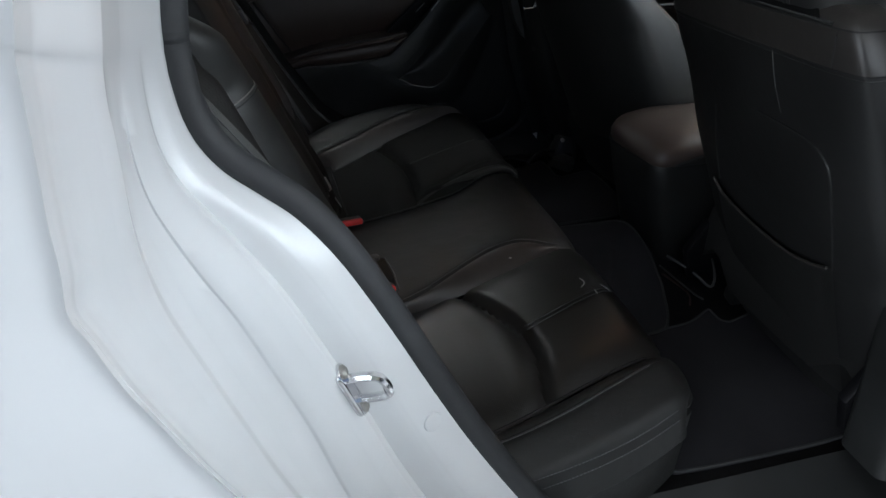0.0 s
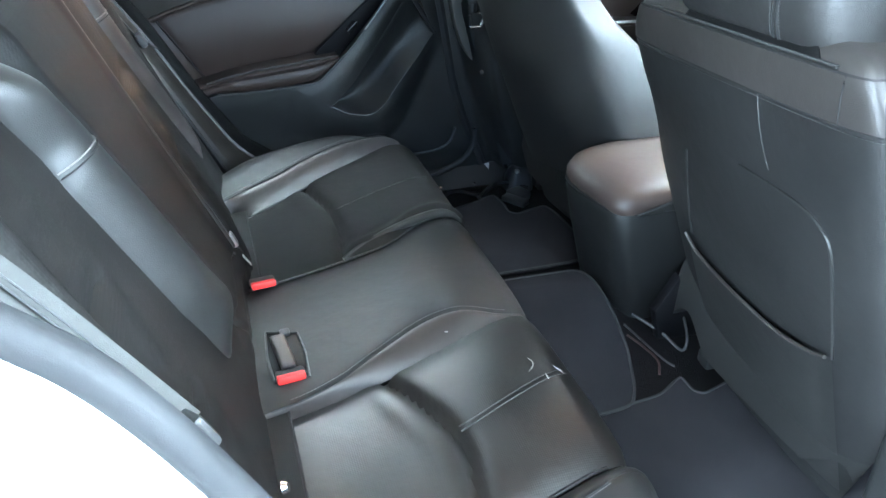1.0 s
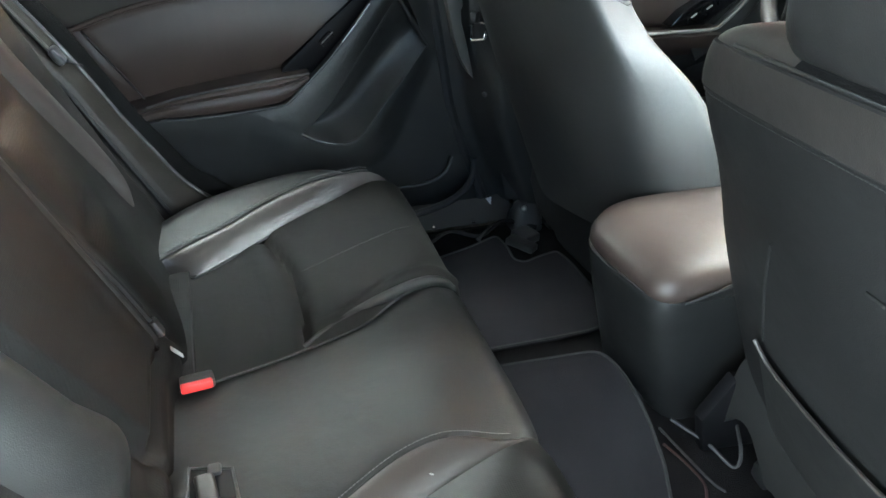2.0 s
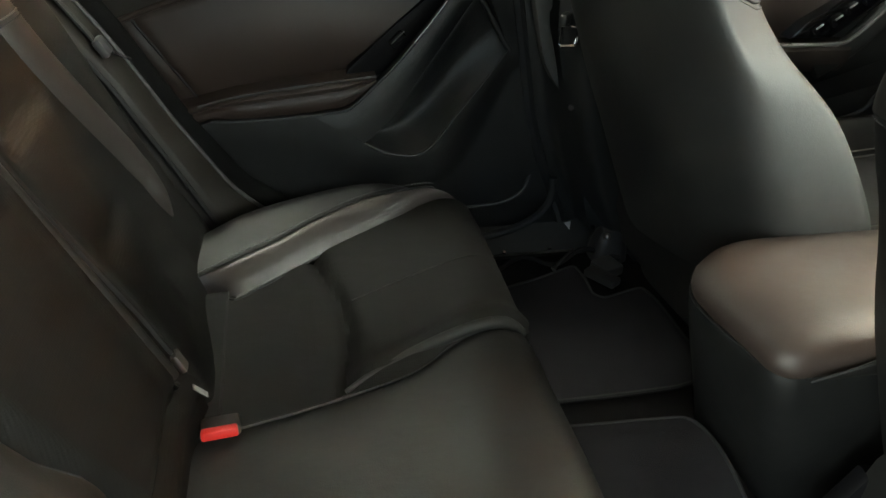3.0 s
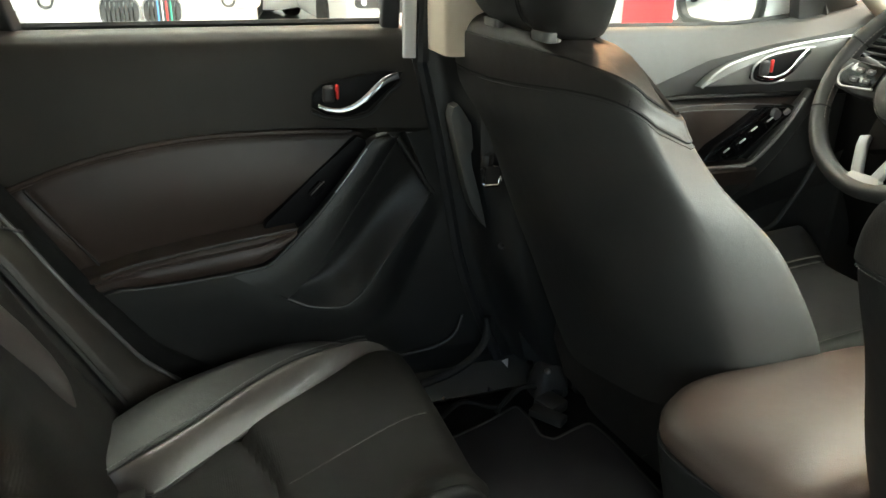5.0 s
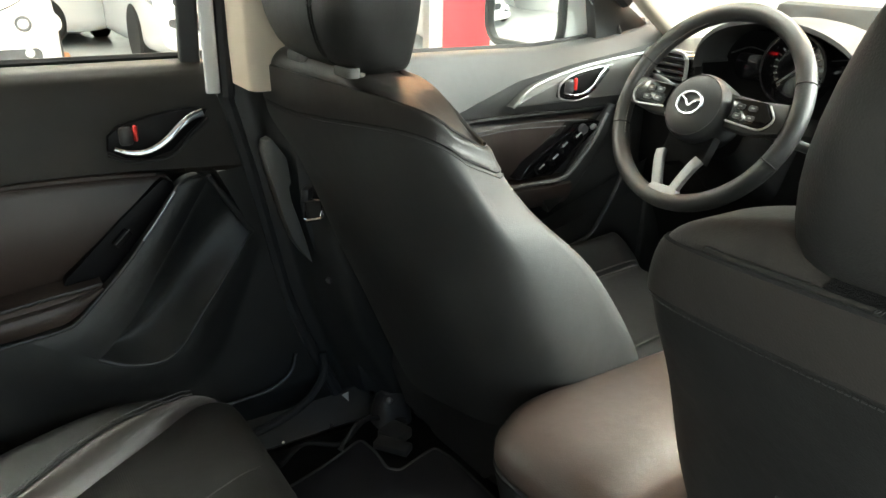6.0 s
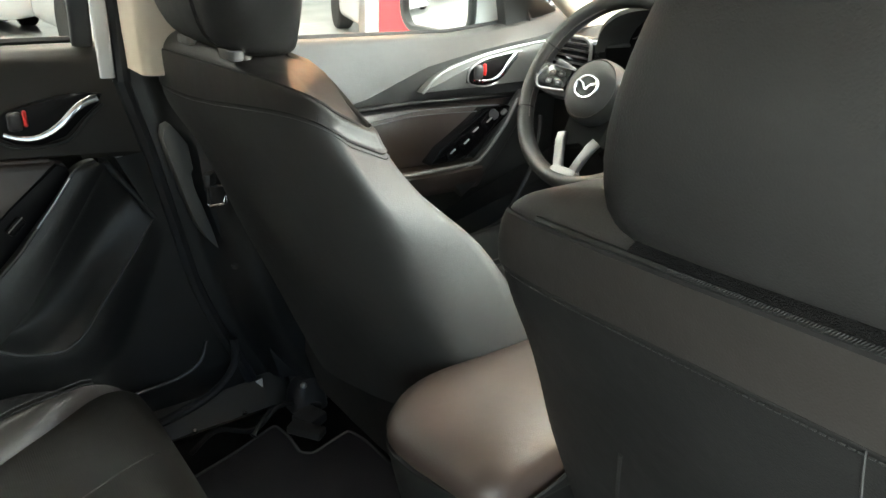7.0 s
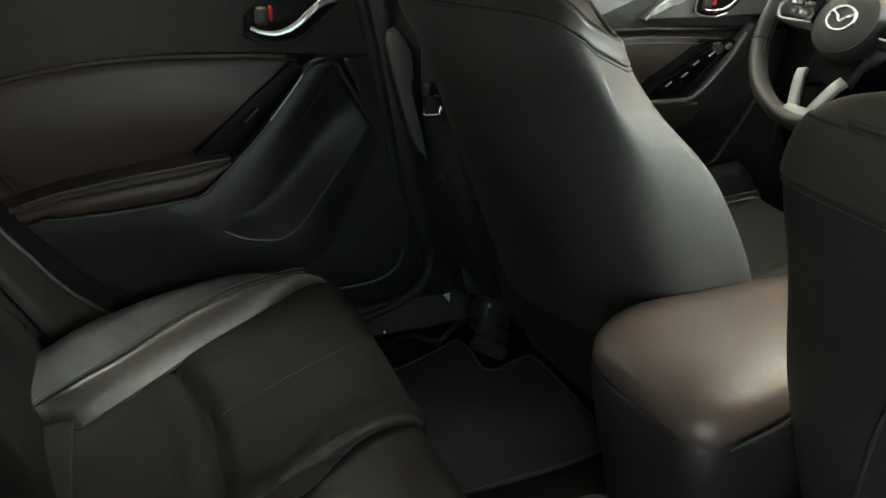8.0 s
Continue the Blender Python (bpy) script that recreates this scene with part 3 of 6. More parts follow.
for y in (CY - 0.67, CY + 0.67):
    part("kick_panel", block((1.95, y, 0.72), (0.50, 0.03, 0.74), 0.01), PLASTIC, body, "black kick panel")
part("bonnet", sheet(lambda u, v: (2.18 + 0.95 * u, CY + (0.78 - 0.12 * u * u) * (2 * v - 1), 0.98 - 0.20 * u - 0.05 * (2 * v - 1) ** 2), 10, 10, (0, 0, -0.02)), WHITE, body, "white bonnet")
# roof rails and pillars on the doorway side
part("door_frame_rail", tube(smooth([(-0.05, 0.57, 1.30), (0.15, 0.60, 1.395), (0.5, 0.62, 1.425), (0.95, 0.62, 1.41), (1.35, 0.60, 1.33), (1.75, 0.57, 1.13)], 6), 0.035, 10), WHITE, body, "white roof rail over the doors")
part("centre_pillar", sweep([(0.98, 0.55, 0.42), (0.95, 0.55, 0.70), (0.93, 0.56, 1.0), (0.91, 0.60, 1.40)], round_rect(0.10, 0.07, 0.02)), PLASTIC, body, "black centre pillar trim")

# front end, bumpers and wheels
for s, y in ((-1, CY - 0.80), (1, CY + 0.80)):
    part("front_fender", sheet(lambda u, v: (1.86 + 1.16 * u, y + s * (0.06 * math.sin(u * 2.4) - 0.04 * v) - s * 0.16 * u ** 4, 0.58 - 0.20 * step01(abs(u - 0.42), 0.30, 0.40) + (0.42 - 0.12 * u + 0.20 * step01(abs(u - 0.42), 0.30, 0.40)) * v), 40, 14, (0, -s * 0.02, 0)), WHITE, body, "white front fender")
    for wx in (2.34, -0.42):
        wheel = part("wheel", lathe([(0.20, 0.0), (0.30, 0.0), (0.318, 0.03), (0.318, 0.18), (0.30, 0.21), (0.2, 0.21)], (wx, y - 0.105 - s * 0.05, 0.318), (0, 1, 0), 36), TYRE, body, "black tyre")
        part("rim", lathe([(0.001, 0.03), (0.05, 0.01), (0.19, 0.04), (0.208, 0.0), (0.208, 0.21), (0.19, 0.17), (0.001, 0.18)], (wx, y - 0.105 - s * 0.05, 0.318), (0, 1, 0), 24), SATIN, wheel, "silver rim")
part("front_bumper", sheet(lambda u, v: (3.06 + 0.16 * math.sin(u * math.pi) ** 0.6 - 0.06 * v, CY + 0.80 * (2 * u - 1), 0.22 + 0.56 * v), 24, 12, (-0.03, 0, 0)), WHITE, body, "white front bumper")
part("front_grille", sheet(lambda u, v: (3.235 - 0.05 * (2 * u - 1) ** 2 - 0.02 * v, CY + 0.34 * (2 * u - 1), 0.40 + 0.22 * v), 12, 6, (-0.02, 0, 0)), DARKPLASTIC, body, "dark grille")
part("rear_bumper", sheet(lambda u, v: (-1.20 - 0.10 * math.sin(u * math.pi) ** 0.6, CY + 0.80 * (2 * u - 1), 0.22 + 0.30 * v), 24, 8, (0.03, 0, 0)), WHITE, body, "white rear bumper")
# the rear door that stands open on the camera's side
odoor = thing("door_4", (0.96, 0.36, 0.40), "rear car door standing wide open, white outside and black inside", "car door", kind="structure")
HINGE, SWING = V((0.97, 0.33, 0.0)), radians(72)
DOORWAY, DOORNORMAL = V((-math.cos(SWING), -math.sin(SWING), 0)), V((math.sin(SWING), -math.cos(SWING), 0))


def on_door(a, h, z):
    """a along the door from its hinge, h out of its skin, z up."""
    return HINGE + DOORWAY * a + DOORNORMAL * h + V((0, 0, z))


part("outer_skin", sheet(lambda u, v: on_door(0.02 + (0.86 + 0.12 * v) * u, 0.07 + 0.035 * math.sin(v * math.pi), 0.34 + 0.74 * v), 12, 14, tuple(-DOORNORMAL * 0.015)), WHITE, odoor, "white outer skin")
part("lining", sheet(lambda u, v: on_door(0.03 + (0.82 + 0.12 * v) * u, -0.02 - 0.02 * math.sin(v * math.pi), 0.36 + 0.72 * v), 12, 14, tuple(DOORNORMAL * 0.02)), PLASTIC, odoor, "black inner lining")
part("rim", tube([on_door(0.02, 0.03, 0.36), on_door(0.86, 0.03, 0.36), on_door(0.98, 0.03, 1.06), on_door(0.02, 0.03, 1.06)], 0.035, 8, True), WHITE, odoor, "white painted door edge")
part("window_glass", sheet(lambda u, v: on_door(0.03 + 0.90 * u * (1 - 0.25 * v), 0.03 - 0.09 * v, 1.08 + 0.30 * v), 6, 6, tuple(DOORNORMAL * 0.004)), GLASS, odoor, "clear window glass").visible_shadow = False
part("window_frame", tube(smooth([on_door(0.02, 0.03, 1.06), on_door(0.02, -0.05, 1.36), on_door(0.35, -0.06, 1.40), on_door(0.70, -0.05, 1.34), on_door(0.96, 0.02, 1.08)], 6), 0.018, 8), WHITE, odoor, "white window frame")

# ---- floor of the cabin ----


def floor_z(x, y):
    t = bump(y, CY, 0.13) * 0.085
    return 0.385 + t + 0.02 * step01(x, 0.95, 1.3) * 0


part("cabin_floor", sheet(lambda u, v: (0.1 + 2.0 * u, CY - 0.64 + 1.28 * v, floor_z(0.1 + 2.0 * u, CY - 0.64 + 1.28 * v) - 0.012), 20, 40, (0, 0, -0.06)), CARPET, body, "black carpeted cabin floor")


def mat_piece(name, outline, lift, label):
    """A floor mat draped on the floor, with a piped edge."""
    o = [np.array(q) for q in outline]
    n = len(o)
    c = sum(o) / n
    rings = []
    for k in (0.0, 0.25, 0.5, 0.75, 1.0):
        rings.append([(*(c + (q - c) * max(k, 0.004)), 0) for q in o])
    vs = [V((p[0], p[1], floor_z(p[0], p[1]) + lift)) for r in rings for p in r]
    fs = []
    for j in range(4):
        for i in range(n):
            fs.append((j * n + i, j * n + (i + 1) % n, (j + 1) * n + (i + 1) % n, (j + 1) * n + i))
    m = thing(name, (c[0], c[1], floor_z(c[0], c[1])), label, "floor mat", "floor mats")
    low = [v - V((0, 0, 0.008)) for v in vs]
    k = len(vs)
    fs2 = fs + [tuple(reversed([i + k for i in f])) for f in fs]
    e = 4 * n
    fs2 += [(e + i, e + i + k, e + (i + 1) % n + k, e + (i + 1) % n) for i in range(n)]
    part("mat_top", (vs + low, fs2), MATTING, m)
    part("piping", tube([V((q[0], q[1], floor_z(q[0], q[1]) + lift)) for q in o], 0.0030, 6, True), MATEDGE, m, "grey piped edge")
    return m


def poly(points, n=6, closed=True):
    """An outline with straight runs and rounded corners, sampled."""
    out = []
    for a, b in zip(points, points[1:] + points[:1]):
        a, b = np.array(a, float), np.array(b, float)
        out += [a + (b - a) * i / n for i in range(n)]
    for _ in range(2):          # round the corners off
        out = [(out[i - 1] + 2 * out[i] + out[(i + 1) % len(out)]) / 4 for i in range(len(out))]
    return out


mat_piece("floor_mat", poly([(0.56, 1.42), (0.56, 1.70), (0.735, 1.742), (0.825, 1.770), (0.902, 1.803), (0.909, 1.752), (0.904, 1.700), (0.922, 1.684), (0.965, 1.698), (1.010, 1.709), (1.022, 1.66), (1.024, 1.42)]), 0.006, "black carpet floor mat with grey piping behind the driver")
mat_piece("floor_mat", poly([(0.55, 1.33), (0.70, 1.314), (0.79, 1.306), (0.880, 1.298), (0.884, 1.22), (0.893, 1.14), (0.890, 1.08), (0.862, 1.00), (0.832, 0.955), (0.55, 0.95)]), 0.016, "black carpet mat over the tunnel with grey piping")
mat_piece("floor_mat", poly([(0.60, 0.62), (0.60, 0.94), (0.82, 0.966), (0.90, 0.973), (0.963, 1.006), (0.964, 0.966), (0.980, 0.954), (1.03, 0.967), (1.088, 0.984), (1.12, 0.95), (1.12, 0.64), (0.95, 0.615)]), 0.010, "black carpet floor mat with grey piping behind the passenger")

# ---- rear bench ----
bench = thing("rear_seat", (0.35, CY, 0.38), "black leather rear bench with perforated inserts", "car seat")


def side_line(xs, ys):
    """y of a side line of the bench at x, as a smooth curve."""
    c = smooth(list(zip(xs, ys)), 8)
    a, b = [p[0] for p in c], [p[1] for p in c]
    return lambda x: lerp(a, b, x)


LY_IN = side_line([0.12, 0.25, 0.32, 0.39, 0.464, 0.504, 0.54, 0.577, 0.64, 0.75], [1.285, 1.29, 1.298, 1.309, 1.325, 1.341, 1.368, 1.39, 1.405, 1.42])
RY_IN = side_line([0.12, 0.25, 0.39, 0.49, 0.64, 0.75], [0.935, 0.950, 0.975, 1.005, 1.056, 1.075])
LY_OUT = side_line([0.12, 0.2, 0.235, 0.257, 0.285, 0.335, 0.425, 0.526, 0.6, 0.66, 0.75], [1.56, 1.586, 1.575, 1.566, 1.583, 1.615, 1.673, 1.727, 1.772, 1.785, 1.79])
L_SEAM = side_line([0.12, 0.20, 0.304, 0.384, 0.46, 0.52, 0.57, 0.60, 0.75], [1.565, 1.592, 1.642, 1.698, 1.740, 1.756, 1.770, 1.780, 1.795])
M_SEAM = side_line([0.12, 0.25, 0.32, 0.349, 0.401, 0.455, 0.493, 0.529, 0.568, 0.6, 0.63, 0.66, 0.75], [0.948, 0.957, 0.978, 0.993, 1.023, 1.052, 1.066, 1.071, 1.067, 1.061, 1.061, 1.067, 1.082])
R_SEAM = side_line([0.12, 0.312, 0.421, 0.559, 0.65, 0.75], [0.580, 0.600, 0.618, 0.660, 0.692, 0.725])
RY_OUT = side_line([0.12, 0.30, 0.415, 0.60, 0.75], [0.60, 0.630, 0.655, 0.705, 0.735])
L_EDGE = side_line([0.12, 0.20, 0.31, 0.45, 0.54, 0.60, 0.66, 0.75], [1.74, 1.775, 1.825, 1.85, 1.842, 1.825, 1.81, 1.81])
R_EDGE = side_line([0.12, 0.25, 0.45, 0.60, 0.75], [0.54, 0.52, 0.528, 0.57, 0.66])


L_CREASE = lambda y: lerp([1.28, 1.33, 1.41, 1.45, 1.52, 1.61, 1.70], [0.392, 0.400, 0.412, 0.414, 0.408, 0.385, 0.36], y)
R_CREASE = lambda y: lerp([0.60, 0.66, 0.72, 0.77, 0.83, 0.884, 0.953, 1.0], [0.42, 0.432, 0.446, 0.455, 0.454, 0.434, 0.405, 0.38], y)


def seat_line(v, front=0.665):
    """Side view of the cushion: back, top, rolled nose, front face. Returns x and z."""
    c = SEATLINE
    p = along(c, v)
    return p[0], p[1]


SEATLINE = smooth([(0.14, 0.535), (0.24, 0.548), (0.34, 0.558), (0.45, 0.570), (0.56, 0.580), (0.625, 0.578), (0.662, 0.558), (0.675, 0.525), (0.668, 0.47), (0.655, 0.39)], 6)


def cushion_part(ya, yb, puff, edge_a, edge_b, creases=(), lift=0.0, raise_=lambda x, u: 0.0, bowed=0.0, ea=0.022, eb=0.022):
    """A stretch of the cushion between two side lines, its edges pulled down into the seams."""
    def fn(u, v):
        x, z = seat_line(v)
        xf = min(x, 0.70) if v < 0.72 else 0.66 + (v - 0.72) * 0.2
        a, b = ya(xf), yb(xf)
        y = a + (b - a) * u
        d = max(b - a, 0.003)
        dip = edge_a * math.exp(-(u * d / ea) ** 1.3) + edge_b * math.exp(-((1 - u) * d / eb) ** 1.3)
        h = lift + puff * math.sin(math.pi * u) ** 0.8 - dip + raise_(x, u)
        for line, depth, w in creases:
            if v < 0.7:
                h += 0.006 * step01(x, line(y) - 0.004, line(y) + 0.03) - depth * bump(x, line(y), w) + 0.004 * bump(x, line(y) - 0.035, 0.02)
        t = step01(v, 0.55, 0.72)
        return (x + h * t * 0.9 - bowed * (u - 0.5) ** 2 * step01(v, 0.3, 0.7), y, z + h * (1 - t))
    return sheet(fn, 34, 150 if creases else 54)


part("middle_cushion", cushion_part(M_SEAM, LY_IN, 0.004, 0.003, 0.004, (), 0.014, lambda x, u: -0.016 * step01(u, 0.0, 0.75) - 0.018 * (1 - u) ** 2 * step01(x, 0.53, 0.63), 0.0, 0.006), MIDHIDE, bench, "smooth black leather middle seat")
part("ridge_face", cushion_part(RY_IN, M_SEAM, 0.004, 0.002, 0.003, (), -0.010, lambda x, u: 0.024 * u ** 0.8 * (1 - 0.75 * step01(x, 0.53, 0.63)), 0.0, 0.008, 0.006), LITFACE, bench, "sloping black leather ridge beside the seat pad")
part("left_cushion", cushion_part(LY_IN, LY_OUT, 0.003, 0.005, 0.003, ((L_CREASE, 0.009, 0.008),), -0.004, lambda x, u: 0.012 * step01(x, 0.38, 0.46) * bump(u, 0.07, 0.06)), PADHIDE, bench, "perforated black leather seat pad")
part("right_cushion", cushion_part(RY_OUT, RY_IN, 0.003, 0.012, 0.008, ((R_CREASE, 0.010, 0.009),), -0.004), PERFSHEEN, bench, "perforated black leather seat pad, glossier copy for its sheen")
def rise(x):
    """Height of the left side bolster along the seat: it runs out towards both ends."""
    return (0.72 + 0.28 * step01(x, 0.13, 0.28)) * math.sqrt(max(0.0, 1 - (max(0.0, x - 0.47) / 0.175) ** 2))


part("left_bolster_face", cushion_part(LY_OUT, L_SEAM, 0.003, 0.002, 0.004, (), -0.005, lambda x, u: 0.042 * u ** 0.9 * rise(x), 0.0, 0.008, 0.006), LITFACE, bench, "sloping black leather face of the side bolster")
part("left_bolster", cushion_part(L_SEAM, L_EDGE, 0.004, 0.004, 0.085, (), -0.005, lambda x, u: (0.042 + 0.022 * math.sin(math.pi * u) ** 2) * rise(x), 0.0, 0.006, 0.05), SEATHIDE, bench, "rounded black leather side bolster")
part("right_bolster_face", cushion_part(R_SEAM, RY_OUT, 0.003, 0.004, 0.004, (), -0.012, lambda x, u: 0.026 * (1 - u) ** 0.85, 0.0, 0.006, 0.008), SEATHIDE, bench, "sloping black leather face of the side bolster")
part("right_bolster", cushion_part(R_EDGE, R_SEAM, -0.004, 0.075, 0.004, (), 0.014, lambda x, u: 0.010 * bump(u, 0.25, 0.2), 0.0, 0.030, 0.006), SEATHIDE, bench, "rounded black leather side bolster")
part("right_cushion_side", sheet(lambda u, v: (0.13 + 0.52 * u, R_EDGE(0.13 + 0.52 * u) + 0.016 + 0.006 * v, 0.505 + 0.035 * u - 0.14 * v), 20, 8, (0, 0.02, 0)), SEATHIDE, bench, "black leather cushion side")
part("left_cushion_side", sheet(lambda u, v: (0.13 + 0.52 * u, L_EDGE(0.13 + 0.52 * u) - 0.016, 0.505 + 0.035 * u - 0.14 * v), 20, 8, (0, -0.02, 0)), SEATHIDE, bench, "black leather cushion side")


def seat_top(x, y):
    return lerp([p[0] for p in SEATLINE[:36]], [p[1] for p in SEATLINE[:36]], x)


def seam_run(line, x0, x1, dz, n=24, dy=0.0):
    return [(x0 + (x1 - x0) * i / n, line(x0 + (x1 - x0) * i / n) + dy, seat_top(x0 + (x1 - x0) * i / n, 0) + dz) for i in range(n + 1)]


for line, dz, dy in ((LY_IN, 0.004, 0.010), (M_SEAM, 0.016, 0.0), (LY_OUT, 0.0, 0.0), (RY_OUT, 0.0, 0.0)):
    part("seam", tube(seam_run(line, 0.22, 0.54 if line is M_SEAM else 0.62, dz - 0.006), 0.0025, 5), THREAD_DARK, bench)
part("stitching", stitches([(x, y, z - 0.017 * step01(x, 0.53, 0.63)) for x, y, z in seam_run(M_SEAM, 0.25, 0.62, 0.0150, 30, 0.005)], 0.006, 0.0044, 0.0008), PIPING, bench, "pale stitching")
part("stitching", stitches(seam_run(LY_IN, 0.25, 0.585, 0.0035, 30, -0.006), 0.006, 0.0042, 0.0007), SEAMGREY, bench, "fine dim stitching")
# rolled inner edge of the left pad towards its front
part("edge_roll", tube([(x, y, seat_top(x, 0) + dz) for x, y, dz in smooth([(0.400, 1.322, -0.004), (0.429, 1.334, 0.002), (0.467, 1.350, 0.004), (0.516, 1.371, 0.005), (0.549, 1.384, 0.005), (0.583, 1.396, 0.005), (0.618, 1.405, 0.004), (0.645, 1.409, 0.000), (0.662, 1.412, -0.008)], 5)], 0.0095, 12, scale=lambda s: 0.35 + 0.65 * step01(s, 0.0, 0.3) - 0.25 * step01(s, 0.8, 1.0)), SEATHIDE, bench, "rolled leather edge")
# smooth rolls across the rear of the pads, against the backrest
for y0, y1 in ((1.300, 1.582), (0.66, 0.955)):
    part("rear_roll", sheet(lambda u, v: (0.150 + 0.093 * v, y0 + (y1 - y0) * u, lerp([0.14, 0.24], [0.537, 0.550], 0.150 + 0.093 * v) + 0.0005 + 0.004 * math.sin(math.pi * min(1, 0.25 + 0.75 * v)) ** 0.7 * (1 - bump(u, 0.0, 0.02) - bump(u, 1.0, 0.02))), 24, 12), PADHIDE, bench, "smooth black leather roll behind the seat pad")
    part("seam", tube([(0.2445, y0 + (y1 - y0) * i / 12, 0.5505) for i in range(13)], 0.0022, 5), THREAD_DARK, bench)
for line, dz, sg in ((L_SEAM, 0.038, 1), (R_SEAM, 0.014, -1)):
    low = (lambda x: 0.042 * (1 - rise(x))) if sg > 0 else (lambda x: 0.0)
    part("seam", tube([(x, y, z - low(x)) for x, y, z in seam_run(line, 0.20, 0.60, dz - 0.003)], 0.0020, 5), THREAD_DARK, bench)
    part("stitching", stitches([(x, y, z - low(x)) for x, y, z in seam_run(line, 0.20, 0.60, dz + 0.0012, 24, 0.006 * sg)], 0.006, 0.0042, 0.0008), PIPING, bench, "fine grey stitching")
for dy, dz in ((0.014, -0.002), (0.006, -0.014)):
    part("stitching", stitches(seam_run(R_EDGE, 0.20, 0.60, dz, 24, dy), 0.006, 0.0042, 0.0008), PIPING, bench, "fine grey stitching")
# double seam across the right pad, running forward
for o in (-0.0045, 0.0045):
    part("seam", tube([(0.458 + 0.192 * i / 10, 0.8235 + o + 0.0715 * i / 10, seat_top(0.458 + 0.192 * i / 10, 0) + 0.0082) for i in range(11)], 0.0013, 5), SEAMGREY, bench, "raised double seam")
part("seam", tube([(0.424 + 0.216 * i / 10, 1.498 + 0.086 * i / 10, seat_top(0.424 + 0.216 * i / 10, 0) + 0.0066) for i in range(11)], 0.0009, 5), MIDHIDE, bench, "fine raised seam")

# backrests: a leaning plane with rolls and hollows
SLOPE = 0.42


def back_point(y, s, o):
    """s: height above the cushion line along z; o: proud of the plane."""
    n = V((1, 0, SLOPE)).normalized()
    base = V((0.212 - SLOPE * s, y, 0.55 + s))
    return base + n * o


def hide_edge(y, a, b, w=0.03):
    return step01(y, a - w, a + w) * step01(b - y, -w, w)


def split_bulge(s):
    """How far the backrests stand proud where their two parts meet."""
    return lerp([-0.06, 0.0, 0.07, 0.14, 0.23, 0.33, 0.42, 0.62], [0.012, 0.024, 0.028, 0.027, 0.020, 0.015, 0.012, 0.010], s)


def right_offset(y, s):
    o = 0.006 * math.sin(min(max(s / 0.18, 0), 3.3) * math.pi) ** 2 * hide_edge(y, 0.70, 0.82)
    for sc in (0.343, 0.170):
        o -= 0.011 * bump(s + 0.9 * (y - 0.80) ** 2, sc, 0.011) * hide_edge(y, 0.69, 0.835, 0.02)
        o += 0.004 * bump(s + 0.9 * (y - 0.80) ** 2, sc - 0.032, 0.022) * hide_edge(y, 0.69, 0.835, 0.02)
    o += 0.045 * bump(y, 0.645, 0.04)
    side = 1.130 - 0.26 * min(max(s, 0.0), 0.5)
    mid = step01(y, side, side + 0.024) * step01(s, 0.052, 0.075)       # folded armrest panel in the middle
    k = step01(y, 1.280, 1.332)
    o += (0.020 * mid + 0.010 * bump(y, 1.300, 0.018)) * (1 - k) + (split_bulge(s) - 0.006) * k ** 1.5
    o += 0.010 * bump(s, 0.030, 0.018) * step01(y, 1.07, 1.10)
    o -= 0.008 * bump(y, side, 0.007)
    o -= 0.03 * step01(s, 0.52, 0.60)
    o -= 0.05 * step01(0.605 - y, 0, 0.03)
    return o


def left_offset(y, s):
    o = 0.006 * math.sin(min(max(s / 0.18, 0), 3.3) * math.pi) ** 2 * hide_edge(y, 1.36, 1.45)
    for sc in (0.354, 0.205):
        o -= 0.008 * bump(s + 0.9 * (y - 1.42) ** 2, sc, 0.014) * hide_edge(y, 1.36, 1.53, 0.02)
        o += 0.004 * bump(s + 0.9 * (y - 1.42) ** 2, sc - 0.032, 0.024) * hide_edge(y, 1.36, 1.53, 0.02)
    o += 0.012 * step01(y, 1.61, 1.67) + split_bulge(s) * (1 - step01(y, 1.37, 1.58))
    o -= 0.012 * bump(y, 1.334, 0.007)
    o -= 0.03 * step01(s, 0.52, 0.60)
    o -= 0.075 * step01(y, 1.685, 1.80) * step01(s, 0.02, 0.30) + 0.02 * step01(y, 1.70, 1.79)
    return o


part("right_backrest", sheet(lambda u, v: back_point(0.575 + 0.757 * u, -0.06 + 0.68 * v, right_offset(0.575 + 0.757 * u, -0.06 + 0.68 * v)), 130, 90, (-0.09, 0, -0.03)), PADHIDE, bench, "ribbed black backrest of the wider part")
part("left_backrest", sheet(lambda u, v: back_point(1.335 + 0.445 * u, -0.06 + 0.68 * v, left_offset(1.335 + 0.445 * u, -0.06 + 0.68 * v)), 64, 90, (-0.09, 0, -0.03)), PADHIDE, bench, "ribbed black backrest of the narrower part")
# Dark tube puts the shade of the split into colour.
part("split_gap", tube([back_point(1.334, q, split_bulge(q) - 0.006) for q in np.linspace(0.02, 0.56, 40)], 0.0045, 6), THREAD_DARK, bench, "dark gap between the two parts of the backrest")
part("armrest_edge", tube([back_point(1.306, q, right_offset(1.306, q) - 0.004) for q in np.linspace(0.06, 0.52, 40)], 0.0105, 10), SEATHIDE, bench, "rolled leather edge of the folded armrest")
RB = ([0.075, 0.09, 0.11, 0.15, 0.20, 0.26, 0.33, 0.40, 0.44, 0.56], [1.03, 1.035, 1.042, 1.035, 1.013, 1.000, 0.983, 0.962, 0.952, 0.90], [0.035, 0.060, 0.070, 0.070, 0.066, 0.065, 0.062, 0.055, 0.046, 0.04])
